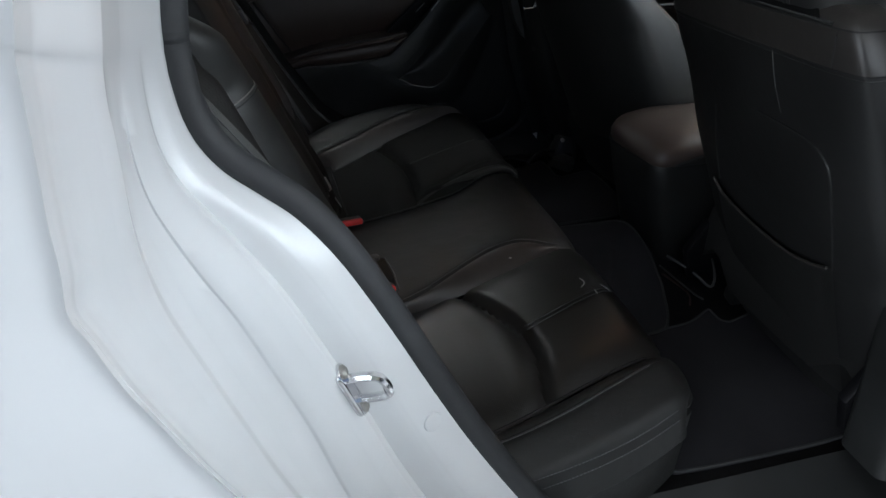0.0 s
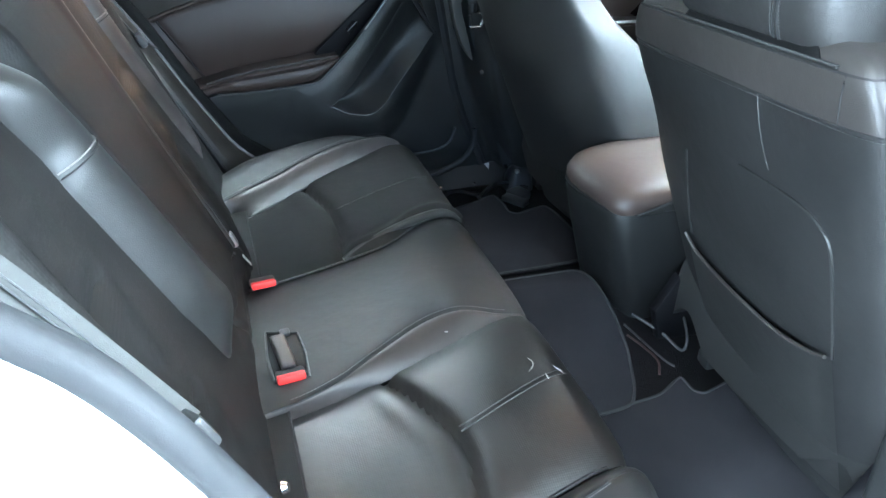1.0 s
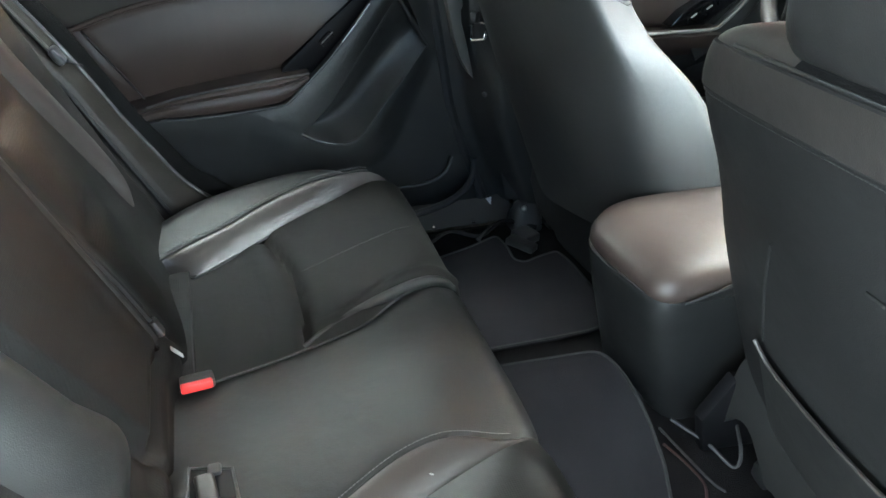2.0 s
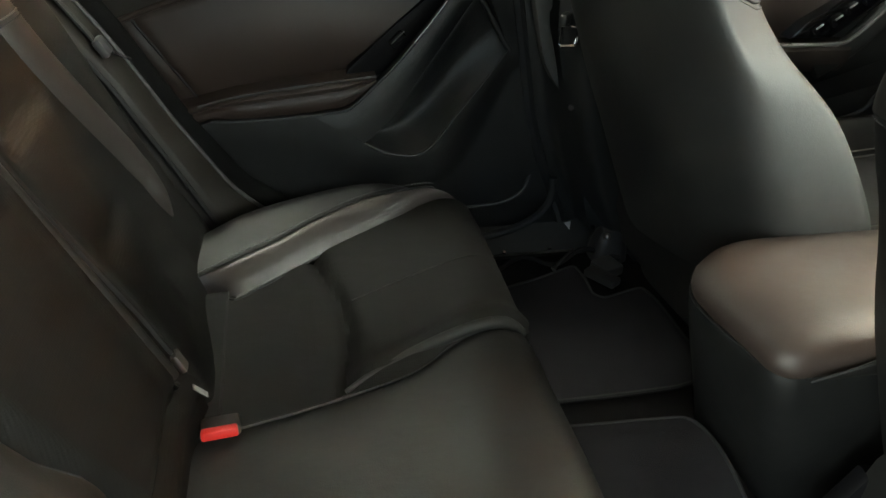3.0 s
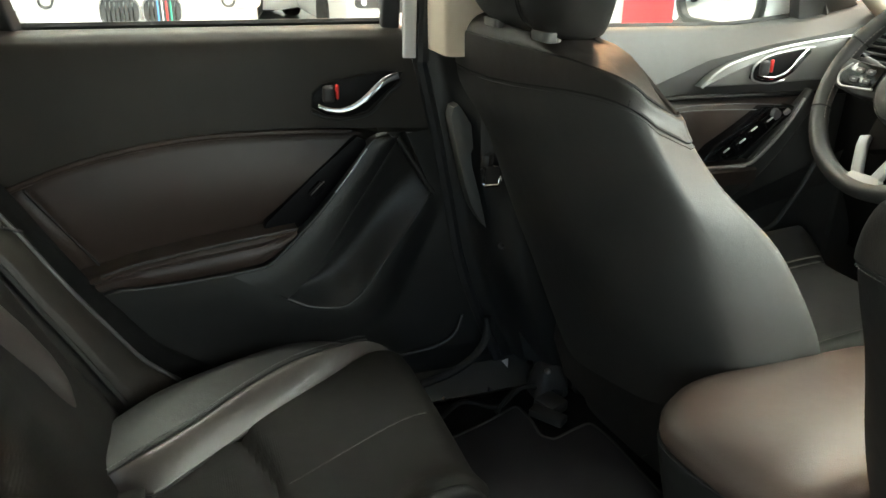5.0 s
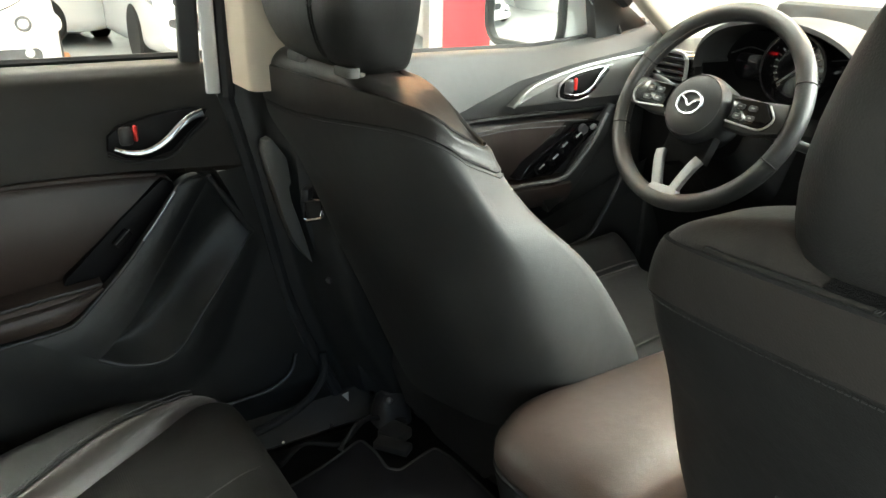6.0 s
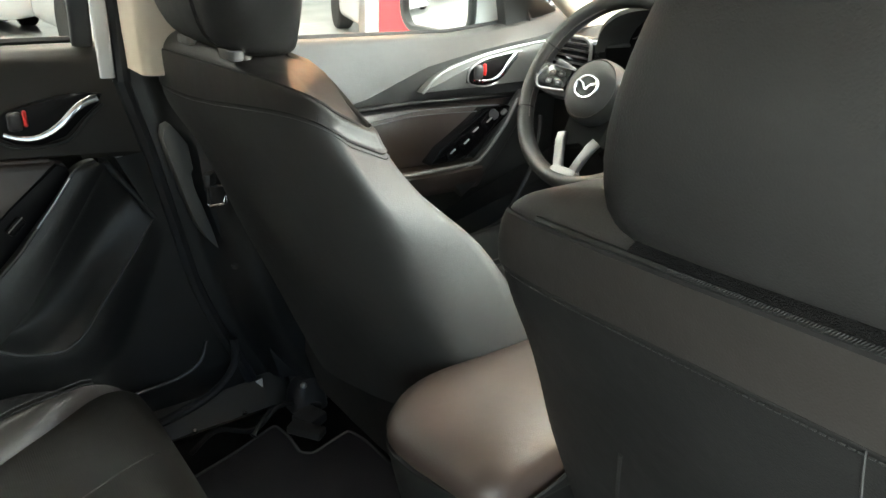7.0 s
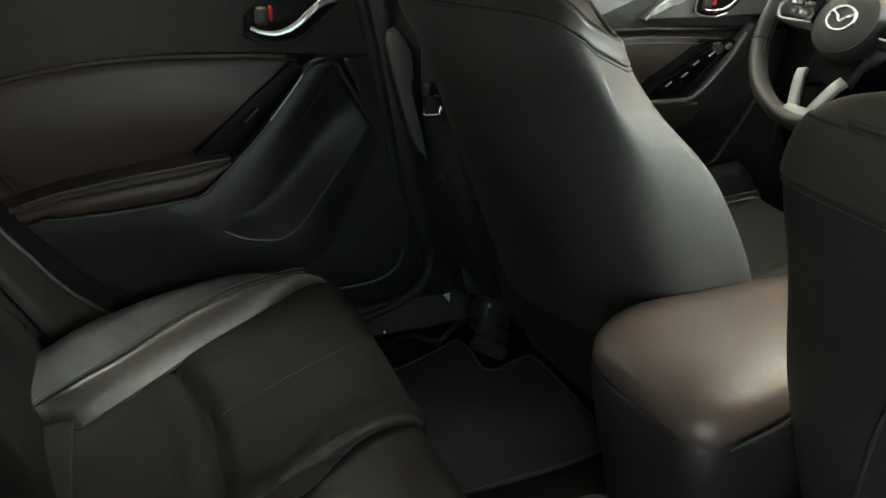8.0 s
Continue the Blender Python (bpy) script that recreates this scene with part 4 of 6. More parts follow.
LB = ([0.075, 0.11, 0.14, 0.17, 0.217, 0.284, 0.32, 0.37, 0.40, 0.446, 0.56], [1.640, 1.641, 1.643, 1.647, 1.636, 1.610, 1.596, 1.579, 1.573, 1.566, 1.53], [0.006, 0.012, 0.020, 0.028, 0.033, 0.035, 0.036, 0.037, 0.037, 0.034, 0.03])


def bolster_point(t, u, v, high, soft=0.15):
    """A long roll on a backrest: u across from -1 to 1, v along from 0 to 1."""
    s = t[0][0] + (t[0][-1] - t[0][0]) * v
    y = lerp(t[0], t[1], s) + lerp(t[0], t[2], s) * u
    end = step01(v, -0.04, soft) * step01(1 - v, -0.04, soft)
    return back_point(y, s, -0.006 + high * max(0.0, 1 - u * u) ** 0.7 * end)


# The outer roll's paler leather holds the light it catches.
for t, hgt, nm in ((RB, 0.046, "inner_bolster"), (LB, 0.024, "outer_bolster")):
    part(nm, sheet(lambda u, v: bolster_point(t, 2 * u - 1, v, hgt), 40, 80), LEATHER if nm == "inner_bolster" else LITFACE, bench, "smooth black leather side roll")
    # piped lower edge along the side next to the seam, and a stitched seam across the top
    part("seam", tube([V(bolster_point(t, 0.93, 0.06 + 0.40 * i / 30, hgt)) + V((0.001, 0, 0.0005)) for i in range(31)], 0.0011, 5), PIPING, bench, "pale piped edge")
    for dv, m in ((0.70, THREAD_DARK), (0.712, THREAD)):
        part("seam", tube([V(bolster_point(t, -0.96 + 1.92 * i / 20, dv, hgt)) + V((0.0006, 0, 0.0003)) for i in range(21)], 0.0011, 5), m, bench, "seam across the roll")
# headrest of the right rear place
part("headrest", loft([[(x + dx, 0.745 + a, z) for a, dx in round_rect(2 * w, d, d * 0.42, 5)] for x, z, w, d in ((-0.045, 1.135, 0.09, 0.05), (-0.048, 1.145, 0.115, 0.085), (-0.055, 1.19, 0.128, 0.11), (-0.068, 1.26, 0.12, 0.10), (-0.080, 1.30, 0.09, 0.06))]), SEATHIDE, bench, "black leather headrest")

# buckles and belts
for bx, by, bz, turn, name_label in ((0.247, 1.274, 0.562, 6, "black belt buckle with a red button, tucked beside the seat"), (0.257, 1.002, 0.570, 6, "black belt buckle with a red button in a slot")):
    b = thing("belt_buckle", (bx, by, bz - 0.03), name_label, "seat belt buckle", "rear belt buckles")
    rot = Matrix.Rotation(radians(turn), 3, "Z") @ Matrix.Rotation(radians(-14), 3, "X")
    part("case", block((bx, by + 0.020, bz - 0.009), (0.046, 0.034, 0.014), 0.004, 2, rot), PLASTIC, b)
    part("button", block((bx, by + 0.002, bz - 0.001), (0.043, 0.014, 0.012), 0.003, 2, rot), RED, b, "red release button")
slot = thing("buckle_slot", (0.20, 1.08, 0.53), "black plastic slot with a stowed belt buckle", "seat slot")
SLOTO = [(0.233, 1.125), (0.282, 1.112), (0.286, 1.06), (0.284, 1.000), (0.232, 1.005), (0.228, 1.06)]
part("well", plate(SLOTO[::-1], "z", 0.556, 0.5665, 0.003), SATINBLACK, slot)
part("rim", sweep([(x, y, 0.5675) for x, y in SLOTO], circle(0.0022, 6), (0, 0, 1), True), PLASTIC, slot, "black rim")
part("stalk", block((0.253, 1.066, 0.571), (0.024, 0.080, 0.012), 0.005, 3, Matrix.Rotation(radians(6), 3, "Z")), LEATHER, slot, "glossy black buckle stalk")
part("anchor", block((0.262, 1.110, 0.573), (0.016, 0.016, 0.008), 0.003, 2), DARKPLASTIC, slot, "dull metal end of the stalk")


def strap(path, width, up, thick=0.0016):
    return sweep(path, [(-width / 2, -thick), (width / 2, -thick), (width / 2, thick), (-width / 2, thick)], up)


mid = thing("seat_belt", (0.21, 1.30, 0.60), "belt tongue and label at the backrest split, its shaded gap a dark strip", "seat belt", "rear seat belts")
# Narrow dark strip for the shaded gap; no webbing lies in this split.
part("webbing", strap(smooth([back_point(y_, s_, left_offset(y_, s_) + 0.004) for y_, s_ in ((1.338, 0.60), (1.337, 0.45), (1.337, 0.30), (1.338, 0.19), (1.338, 0.10))], 6), 0.008, (1, -0.3, 0.42), 0.0012), THREAD_DARK, mid)
part("tongue", block((0.206, 1.333, 0.628), (0.010, 0.018, 0.028), 0.003, 2, Matrix.Rotation(radians(-22), 3, "Y")), STEEL, mid, "steel belt tongue")
part("tag", block((0.226, 1.322, 0.588), (0.002, 0.008, 0.034), 0.001, 1, Matrix.Rotation(radians(-24), 3, "Y") @ Matrix.Rotation(radians(25), 3, "X")), MARK, mid, "small pale label")
rb = thing("seat_belt", (0.13, 0.74, 0.60), "grey belt webbing running down the outer edge of the backrest", "seat belt", "rear seat belts")
part("webbing", strap(smooth([(-0.045, 0.612, 1.150), (-0.009, 0.605, 1.105), (0.042, 0.605, 1.033), (0.087, 0.605, 0.962), (0.140, 0.607, 0.872)], 6), 0.036, (0.45, -0.62, 0.5)), BELTGREY, rb, "grey webbing")
for o in (-0.012, -0.004, 0.005, 0.012):
    part("weave_ridge", tube(smooth([(-0.045 + o * 0.5, 0.610, 1.150 + o * 0.3), (-0.009 + o * 0.75, 0.6025 - o * 0.12, 1.105 + o * 0.5), (0.042 + o * 0.75, 0.6025 - o * 0.12, 1.033 + o * 0.5), (0.087 + o * 0.75, 0.6025 - o * 0.12, 0.962 + o * 0.5), (0.140 + o * 0.75, 0.6045 - o * 0.12, 0.872 + o * 0.5)], 6), 0.0010, 5), WEBBING, rb, "dark woven ridge")
part("lower_webbing", strap(smooth([(0.143, 0.608, 0.866), (0.160, 0.620, 0.80), (0.182, 0.640, 0.70), (0.205, 0.650, 0.60)], 5), 0.018, (0.6, -0.55, 0.4)), WEBBING, rb)
part("clip", block((0.147, 0.608, 0.874), (0.012, 0.038, 0.036), 0.005, 2, Matrix.Rotation(radians(-25), 3, "Y") @ Matrix.Rotation(radians(35), 3, "Z")), PLASTIC, rb, "black belt clip")

# side trims between backrest and doors, with the seal on the far side
LSEAL = smooth([(-0.260, 1.84, 1.19), (-0.165, 1.855, 1.125), (-0.086, 1.862, 1.076), (-0.050, 1.864, 1.050), (-0.012, 1.865, 1.013), (0.050, 1.866, 0.923), (0.086, 1.866, 0.868), (0.123, 1.866, 0.80), (0.163, 1.866, 0.728), (0.205, 1.866, 0.663), (0.250, 1.866, 0.597), (0.302, 1.864, 0.553), (0.42, 1.86, 0.48), (0.60, 1.85, 0.445)], 6)
SLIT = smooth([(-0.20, 1.765, 1.165), (-0.093, 1.772, 1.072), (-0.035, 1.775, 1.008), (0.014, 1.775, 0.934), (0.060, 1.775, 0.864), (0.098, 1.775, 0.809), (0.128, 1.775, 0.750), (0.175, 1.775, 0.660), (0.225, 1.775, 0.560), (0.26, 1.775, 0.50)], 6)
trim_l = thing("side_trim", (0.05, 1.80, 0.5), "black plastic trim between the backrest and the far door", "interior trim")


def at_height(c, z):
    """Point of a falling line at height z."""
    zs = [-p[2] for p in c]
    return np.array([lerp(zs, [p[k] for p in c], -z) for k in (0, 1)] + [z])


def trim_point(u, v, lift=0.0):
    """u from the slit beside the backrest to the seal, v downwards."""
    z = 1.16 - 0.63 * v
    p = at_height(SLIT, z) * (1 - u) + at_height(LSEAL, z) * u
    o = 0.007 * math.sin(u * math.pi) - 0.016 * step01(0.12 - u, 0, 0.12) - 0.006 * step01(u, 0.72, 0.80)
    return p + np.array((0.88, 0.0, 0.46)) * (lift + o)


part("panel", sheet(trim_point, 36, 50, (-0.03, 0.0, -0.01)), UPPERSKIN, trim_l)
part("seal", tube(LSEAL, 0.023, 12), VELVET, trim_l, "thick black flocked door seal")
part("seal_lip", tube([trim_point(0.72, v, 0.001) for v in np.linspace(0.02, 0.98, 30)], 0.0042, 6), PLASTIC, trim_l, "raised trim edge")
part("belt_slit", tube([trim_point(0.0, v, 0.010) for v in np.linspace(0.02, 0.95, 40)], 0.0050, 6), THREAD_DARK, trim_l, "dark gap beside the backrest")
part("webbing", strap([trim_point(0.36 - 0.05 * v, v, 0.003) for v in np.linspace(0.16, 0.47, 16)], 0.020, (0.88, 0.1, 0.46)), BELTGREY, trim_l, "grey belt webbing in its channel")
part("guide", block(tuple(trim_point(0.34, 0.485, 0.006)), (0.014, 0.034, 0.030), 0.005, 2, Matrix.Rotation(radians(-30), 3, "Y")), DARKPLASTIC, trim_l, "black belt guide")
part("guide_pin", tube([trim_point(0.36, 0.505, 0.010), trim_point(0.74, 0.535, 0.008)], 0.0032, 6), CHROME, trim_l, "small chrome pin")
trim_r = thing("side_trim", (0.05, 0.62, 0.5), "grey plastic trim between the backrest and the open doorway", "interior trim")
part("panel", sheet(lambda u, v: (along(SEALC, 0.05 + v * 0.72) + np.array((-0.008, 0.025, 0.0))) * u + np.array(back_point(0.600, 0.60 - 0.62 * v, -0.02)) * (1 - u) + np.array((0.022 * math.sin(u * math.pi), 0, 0.0)), 14, 30, (-0.03, 0.0, -0.01)), PLASTIC, trim_r)
part("fold", tube(smooth([(-0.05, 0.605, 1.09), (0.02, 0.625, 0.975), (0.085, 0.650, 0.872), (0.13, 0.668, 0.80)], 5), 0.006, 6), SEAL, trim_r, "dark folded edge")
part("bolt", lathe([(0.001, 0.006), (0.006, 0.006), (0.009, 0), (0.001, -0.002)], (0.198, 1.640, 0.578), (1, 0, 0.3), 10), CHROME, bench, "small bright button")
part("bolt", lathe([(0.001, 0.006), (0.006, 0.006), (0.009, 0), (0.001, -0.002)], (0.215, 0.745, 0.63), (1, -0.2, 0.3), 10), CHROME, bench, "small bright button")
# scuffs on the right pad
sc = thing("scuff_mark", (0.63, 0.90, 0.595), "pale scuffs on the black leather seat pad", "scuff")
for pts in ([(0.600, 0.925, 0), (0.604, 0.915, 0), (0.601, 0.905, 0), (0.590, 0.895, 0)], [(0.632, 0.902, 0), (0.640, 0.893, 0), (0.643, 0.885, 0)], [(0.612, 0.885, 0), (0.612, 0.872, 0)], [(0.500, 1.020, 0.006), (0.505, 1.017, 0.006)]):
    part("mark", tube([(p[0], p[1], seat_top(p[0], 0) + 0.0095 + p[2]) for p in smooth(pts, 4)], 0.0009, 5, scale=lambda s: 0.4 + math.sin(s * 3.1)), MARK, sc)


# ---- front seats ----
def front_seat(name, yc, dx, inboard, strip_y, pocket, hy, hw, hx, hz, toein, slim, droop, lean, drop, zlow, zup, label):
    """inboard: +1 where the car's middle lies towards +y, -1 where towards -y."""
    seat = thing(name, (1.25 + dx, yc, 0.36), label, "car seat", "front seats")
    line = smooth([(1.030, 0.40), (0.995, 0.50), (0.955, 0.60), (0.915, 0.70), (0.873, 0.80), (0.835, 0.90), (0.802, 0.99), (0.784, 1.045), (0.777, 1.075), (0.774, 1.100), (0.778, 1.114), (0.790, 1.127), (0.812, 1.135)], 5)
    halfw = [(0.40, 0.20), (0.50, 0.245), (0.60, 0.272), (0.70, 0.282), (0.80, 0.280), (0.90, 0.265), (0.97, 0.250), (1.02, 0.242), (1.05, 0.238), (1.075, 0.230), (1.095, 0.220), (1.107, 0.210), (1.118, 0.190), (1.128, 0.150), (1.135, 0.09)]
    deep = [(0.40, 0.15), (0.50, 0.21), (0.60, 0.235), (0.70, 0.23), (0.75, 0.222), (0.83, 0.195), (0.93, 0.145), (1.0, 0.095), (1.04, 0.068), (1.08, 0.052), (1.105, 0.048), (1.125, 0.04), (1.135, 0.02)]
    if not pocket:      # thicker, narrower shoulders
        halfw[4:10] = [(0.80, 0.286), (0.90, 0.278), (0.97, 0.270), (1.02, 0.254), (1.05, 0.238), (1.075, 0.223)]
        deep[6:] = [(0.93, 0.150), (1.0, 0.122), (1.04, 0.110), (1.08, 0.098), (1.105, 0.085), (1.125, 0.06), (1.135, 0.03)]
    halfw, deep = smooth(halfw, 5), smooth(deep, 5)
    n = 72

    def ring_point(p, a, grow=0.0):
        x, z = p
        w = lerp(*zip(*halfw), z) + grow
        d = lerp(*zip(*deep), z) + 2 * grow
        c, s = math.cos(a), math.sin(a)
        e = (2 / 4.0 if pocket else 2 / 3.0) if s > 0 else 2 / 3.0
        yy = w * math.copysign(abs(c) ** (2 / 4.0 if s > 0 else 2 / 3.5), c)
        if yy * inboard < 0:
            yy *= 1 - slim * step01(1.06 - z, 0.0, 0.10)       # slimmer on the outer side
        xx = -d / 2 * math.copysign(abs(s) ** e, s)       # s > 0: the rear face
        if s < 0:
            xx += 0.035 * (abs(yy) / w) ** 4
        toe = toein * yy * inboard
        side = max(0.0, yy * inboard / 0.23)
        fall = droop * step01(d / 2 + xx, 0.0, 0.09) * step01(side, 0.45, 1.0) * step01(z, 0.86, 1.05)
        if droop:       # shoulders roll off towards the top
            fall += 0.012 * step01(abs(yy) / 0.23, 0.5, 1.0) * step01(z, 1.085, 1.115) + 0.85 * max(0.0, z - 1.10) * step01(side, 0.05, 0.5)
            fall += 0.022 * step01(yy, -0.20, 0.10) * step01(z, 0.90, 1.05) * (1 - step01(z, 1.066, 1.10))
        fall += lean * yy * step01(z, 0.86, 1.02) + drop * step01(z, 0.90, 1.05)
        return V((x + dx + d / 2 + xx + toe - grow, yc + yy, z - fall))

    def level(z):
        return lerp([q[1] for q in line], [q[0] for q in line], z), z

    def band(lo, hi, grow):
        zs = [lo] + [q[1] for q in line if lo + 0.002 < q[1] < hi - 0.002] + [hi]
        rings = [[ring_point(level(z), 2 * math.pi * i / n, grow) for i in range(n)] for z in zs]
        tuck = [[ring_point(level(z), 2 * math.pi * i / n, grow - 0.004) for i in range(n)] for z in (lo, hi)]
        if hi > 1.13:       # closes over the top
            mid = sum(rings[-1], V((0, 0, 0))) / n
            tuck[1] = [mid + (q - mid) * 0.02 for q in rings[-1]]
        return loft([tuck[0]] + rings + [tuck[1]], False)
    part("backrest", band(0.40, zlow, 0.0), BACKHIDE if pocket else SIDEHIDE, seat, "black leather backrest")
    part("yoke", band(zlow + 0.0005, zup, 0.0028), YOKEHIDE, seat, "smooth leather band over the shoulders")
    part("top_panel", band(zup + 0.0005, 1.135, 0.0004), YOKEHIDE, seat, "leather top of the backrest")

    def rear(yy, z, grow=0.0):
        """A point of the rear face at yy from the seat's middle and height z."""
        p = level(z)
        w = lerp(*zip(*halfw), z)
        c = min(1, abs(yy) / w)
        a = math.acos(math.copysign(c ** 2.0, yy))
        q = ring_point(p, a)
        return q + V((-grow, 0, 0.3 * grow))
    for z, m in ((zlow, THREAD_DARK), (zup, THREAD_DARK)):
        w = lerp(*zip(*halfw), z)
        part("seam", tube([ring_point((lerp([q[1] for q in line], [q[0] for q in line], z), z), math.pi * (-0.12 + 1.24 * i / 50), 0.0005) for i in range(51)], 0.0022, 5), m, seat, "dark seam")
        part("stitching", stitches([ring_point((lerp([q[1] for q in line], [q[0] for q in line], z - 0.006), z - 0.006), math.pi * (1.24 * i / 50 - 0.12), 0.001) for i in range(51)], 0.005, 0.0034, 0.0007), SEAMGREY, seat, "fine grey stitching")
    part("seam", tube([rear(strip_y, zlow + (zup - zlow) * i / 6, 0.0022) for i in range(7)], 0.0014, 5), THREAD_DARK, seat)
    if pocket:
        part("seam", tube([rear(-0.071 - 0.010 * (i / 8) ** 3, zlow - 0.003 - 0.100 * i / 8, 0.0004) for i in range(9)], 0.0009, 5), SEAMGREY, seat, "pale upright seam")
        LIP = smooth([(0.155, 0.714), (0.140, 0.702), (0.118, 0.692), (0.034, 0.683), (-0.07, 0.687), (-0.14, 0.705), (-0.178, 0.722)], 6)

        def lip(s):
            return tuple(along(LIP, s))
        part("pocket", sheet(lambda u, v: rear(lip(u)[0], lip(u)[1] - (lip(u)[1] - 0.44) * v, 0.012 * math.sin(min(1, 0.15 + u * 0.99) * math.pi) ** 0.5 * (1 - v) + 0.002), 30, 12), LEATHER, seat, "black leather map pocket")
        part("pocket_edge", tube([rear(*lip(i / 36), 0.014) for i in range(37)], 0.0030, 6), YOKEHIDE, seat, "piped pocket edge")
        part("panel_edge", tube([rear(y_, z_, 0.0006) for y_, z_ in smooth([(-0.178, 0.72), (-0.184, 0.80), (-0.182, 0.887), (-0.167, 0.913), (-0.141, 0.924), (-0.10, 0.927), (-0.02, 0.925)], 6)], 0.0024, 5), LEATHER, seat, "raised edge of the back panel")
        part("panel_crease", tube([rear(y_, z_, 0.0004) for y_, z_ in smooth([(0.118, 0.885), (0.132, 0.83), (0.146, 0.76), (0.155, 0.714)], 6)], 0.0022, 5), LEATHER, seat, "raised inner edge of the back panel")
    # cushion with side rolls
    def cush(u, v):
        a = 2 * u - 1
        x = 0.98 + dx + 0.61 * v
        roll = 0.055 * bump(abs(a), 0.80, 0.20)
        z = 0.585 + roll + 0.05 * v - 0.05 * step01(v, 0.93, 1.0) - 0.06 * step01(abs(a), 0.95, 1.0) - 0.008 * bump(abs(a), 0.52, 0.03) - 0.008 * bump(v, 0.45, 0.02) * (abs(a) < 0.5)
        return (x, yc + 0.240 * a * (1 - 0.05 * v), z)
    part("cushion", sheet(cush, 60, 26, (0, 0, -0.12)), LEATHER, seat, "black leather cushion with raised sides")
    for s in (-1, 1):
        part("seam", tube([V(cush(0.5 + s * 0.275, 0.08 + 0.86 * i / 14)) + V((0, 0, 0.003)) for i in range(15)], 0.0018, 5), THREAD, seat, "pale seam")
        part("seam", tube([V(cush(0.5 + s * 0.255, 0.08 + 0.86 * i / 14)) + V((0, 0, 0.003)) for i in range(15)], 0.0018, 5), THREAD, seat, "pale seam")
        part("rail", block((1.27 + dx, yc + s * 0.19, 0.395), (0.46, 0.035, 0.035), 0.006), PLASTIC, seat, "black seat rail")
        part("side_cover", plate([(0.96 + dx, 0.43), (1.05 + dx, 0.42), (1.45 + dx, 0.44), (1.47 + dx, 0.53), (1.1 + dx, 0.54), (0.98 + dx, 0.57), (0.94 + dx, 0.50)], "y", yc + s * 0.240 - 0.012, yc + s * 0.240 + 0.012, 0.006), SATINBLACK, seat, "black plastic side cover")
    # headrest
    sec = [(0.030, 0.000, 0.085, 0.050), (0.020, 0.008, 0.108, 0.085), (0.008, 0.030, 0.122, 0.112), (0.000, 0.080, 0.129, 0.122), (0.004, 0.140, 0.126, 0.116), (0.012, 0.180, 0.112, 0.095), (0.022, 0.196, 0.085, 0.060), (0.030, 0.200, 0.04, 0.02)]
    if not pocket:      # tapers towards its base
        sec = [(ox, oz, w - 0.022 * step01(0.11 - oz, 0, 0.11), d) for ox, oz, w, d in sec]
    else:      # this one widens towards its base
        sec = [(ox, oz, w + 0.020 * step01(0.15 - oz, 0, 0.15), d) for ox, oz, w, d in sec]
    rings = []
    for ox, oz, w, d in sec:
        rings.append([(hx + 0.058 + ox + xx, hy + yy, hz + oz) for yy, xx in round_rect(2 * w * hw / 0.129, d, d * 0.42, 7)])
    head = part("headrest", loft([[tuple(q) for q in smooth([np.array(r[i]) for r in rings], 3)] for i in range(len(rings[0]))], False, True), HEADHIDE, seat, "black leather headrest")
    for dy in (-0.0035, 0.0035):
        part("headrest_seam", tube(smooth([V((hx + 0.058 + ox - d / 2 - 0.0004, hy - 0.062 + dy, hz + oz)) for ox, oz, w, d in sec[1:6]], 4), 0.0012, 5), THREAD_DARK, head)
        part("headrest_stitching", stitches(smooth([V((hx + 0.058 + ox - d / 2 - 0.0006, hy - 0.062 + 2 * dy, hz + oz)) for ox, oz, w, d in sec[1:6]], 4), 0.005, 0.0034, 0.0006), SEAMGREY, head)
    if pocket:
        # rough band along the rear edge of the top, below the headrest
        edge = [rear(0.170 - 0.350 * i / 60, zup + 0.004, 0.001) for i in range(61)]
        part("piping", tube([p + V((-0.001, 0, 0.001)) for p in edge], 0.0026, 6), LEATHER, seat, "black piping along the top seam")
        # Black sheet over the top panel: mesh, and the shadow in the gap.
        def gap(u, v):
            z = zup + 0.006 + (1.131 - zup - 0.006) * v
            return rear((0.085 - 0.245 * u) * min(1.0, lerp(*zip(*halfw), z) / 0.215), z, 0.0025)
        part("gap_band", sheet(gap, 30, 8, (0.003, 0, -0.003)), VELVET, seat, "black mesh band, also the shaded gap under the headrest")
        part("braid", join(*[block(tuple(along(edge, 0.34 + 0.66 * k / 120) + V((-0.002, 0, 0.0015))), (0.0034, 0.0013, 0.0052), 0.0006, 1, Matrix.Rotation(radians(40), 3, "X")) for k in range(121)]), SATINWEAVE, seat, "twisted black cord along the seam")
    for s in (-1, 1):
        top = 1.128 - drop - (lean * s * 0.08)
        cy, cx = (hy + s * 0.080, hx + 0.030) if pocket else (hy + s * 0.075, hx + 0.036)
        part("post", tube([(hx + 0.062, hy + s * 0.06, 1.085), (hx + 0.062, hy + s * 0.06, 1.150)], 0.0060, 10), STEEL, seat, "chrome headrest post")
        part("collar", plate([(cx + a, cy + b) for a, b in round_rect(0.018, 0.046, 0.008, 4)], "z", top - 0.012, top + 0.0005, 0.002), PILLARGREY if not pocket else GLOSS, seat, "headrest guide collar")
    # recliner cover and rail end at the foot of the backrest
    for s in (-1, 1):
        part("hinge_cover", lathe([(0.001, 0.012), (0.025, 0.012), (0.042, 0.004), (0.045, -0.01), (0.001, -0.012)], (1.04 + dx, yc + s * 0.222, 0.52), (0, s, 0), 18), PLASTIC, seat, "round black hinge cover")
    return seat


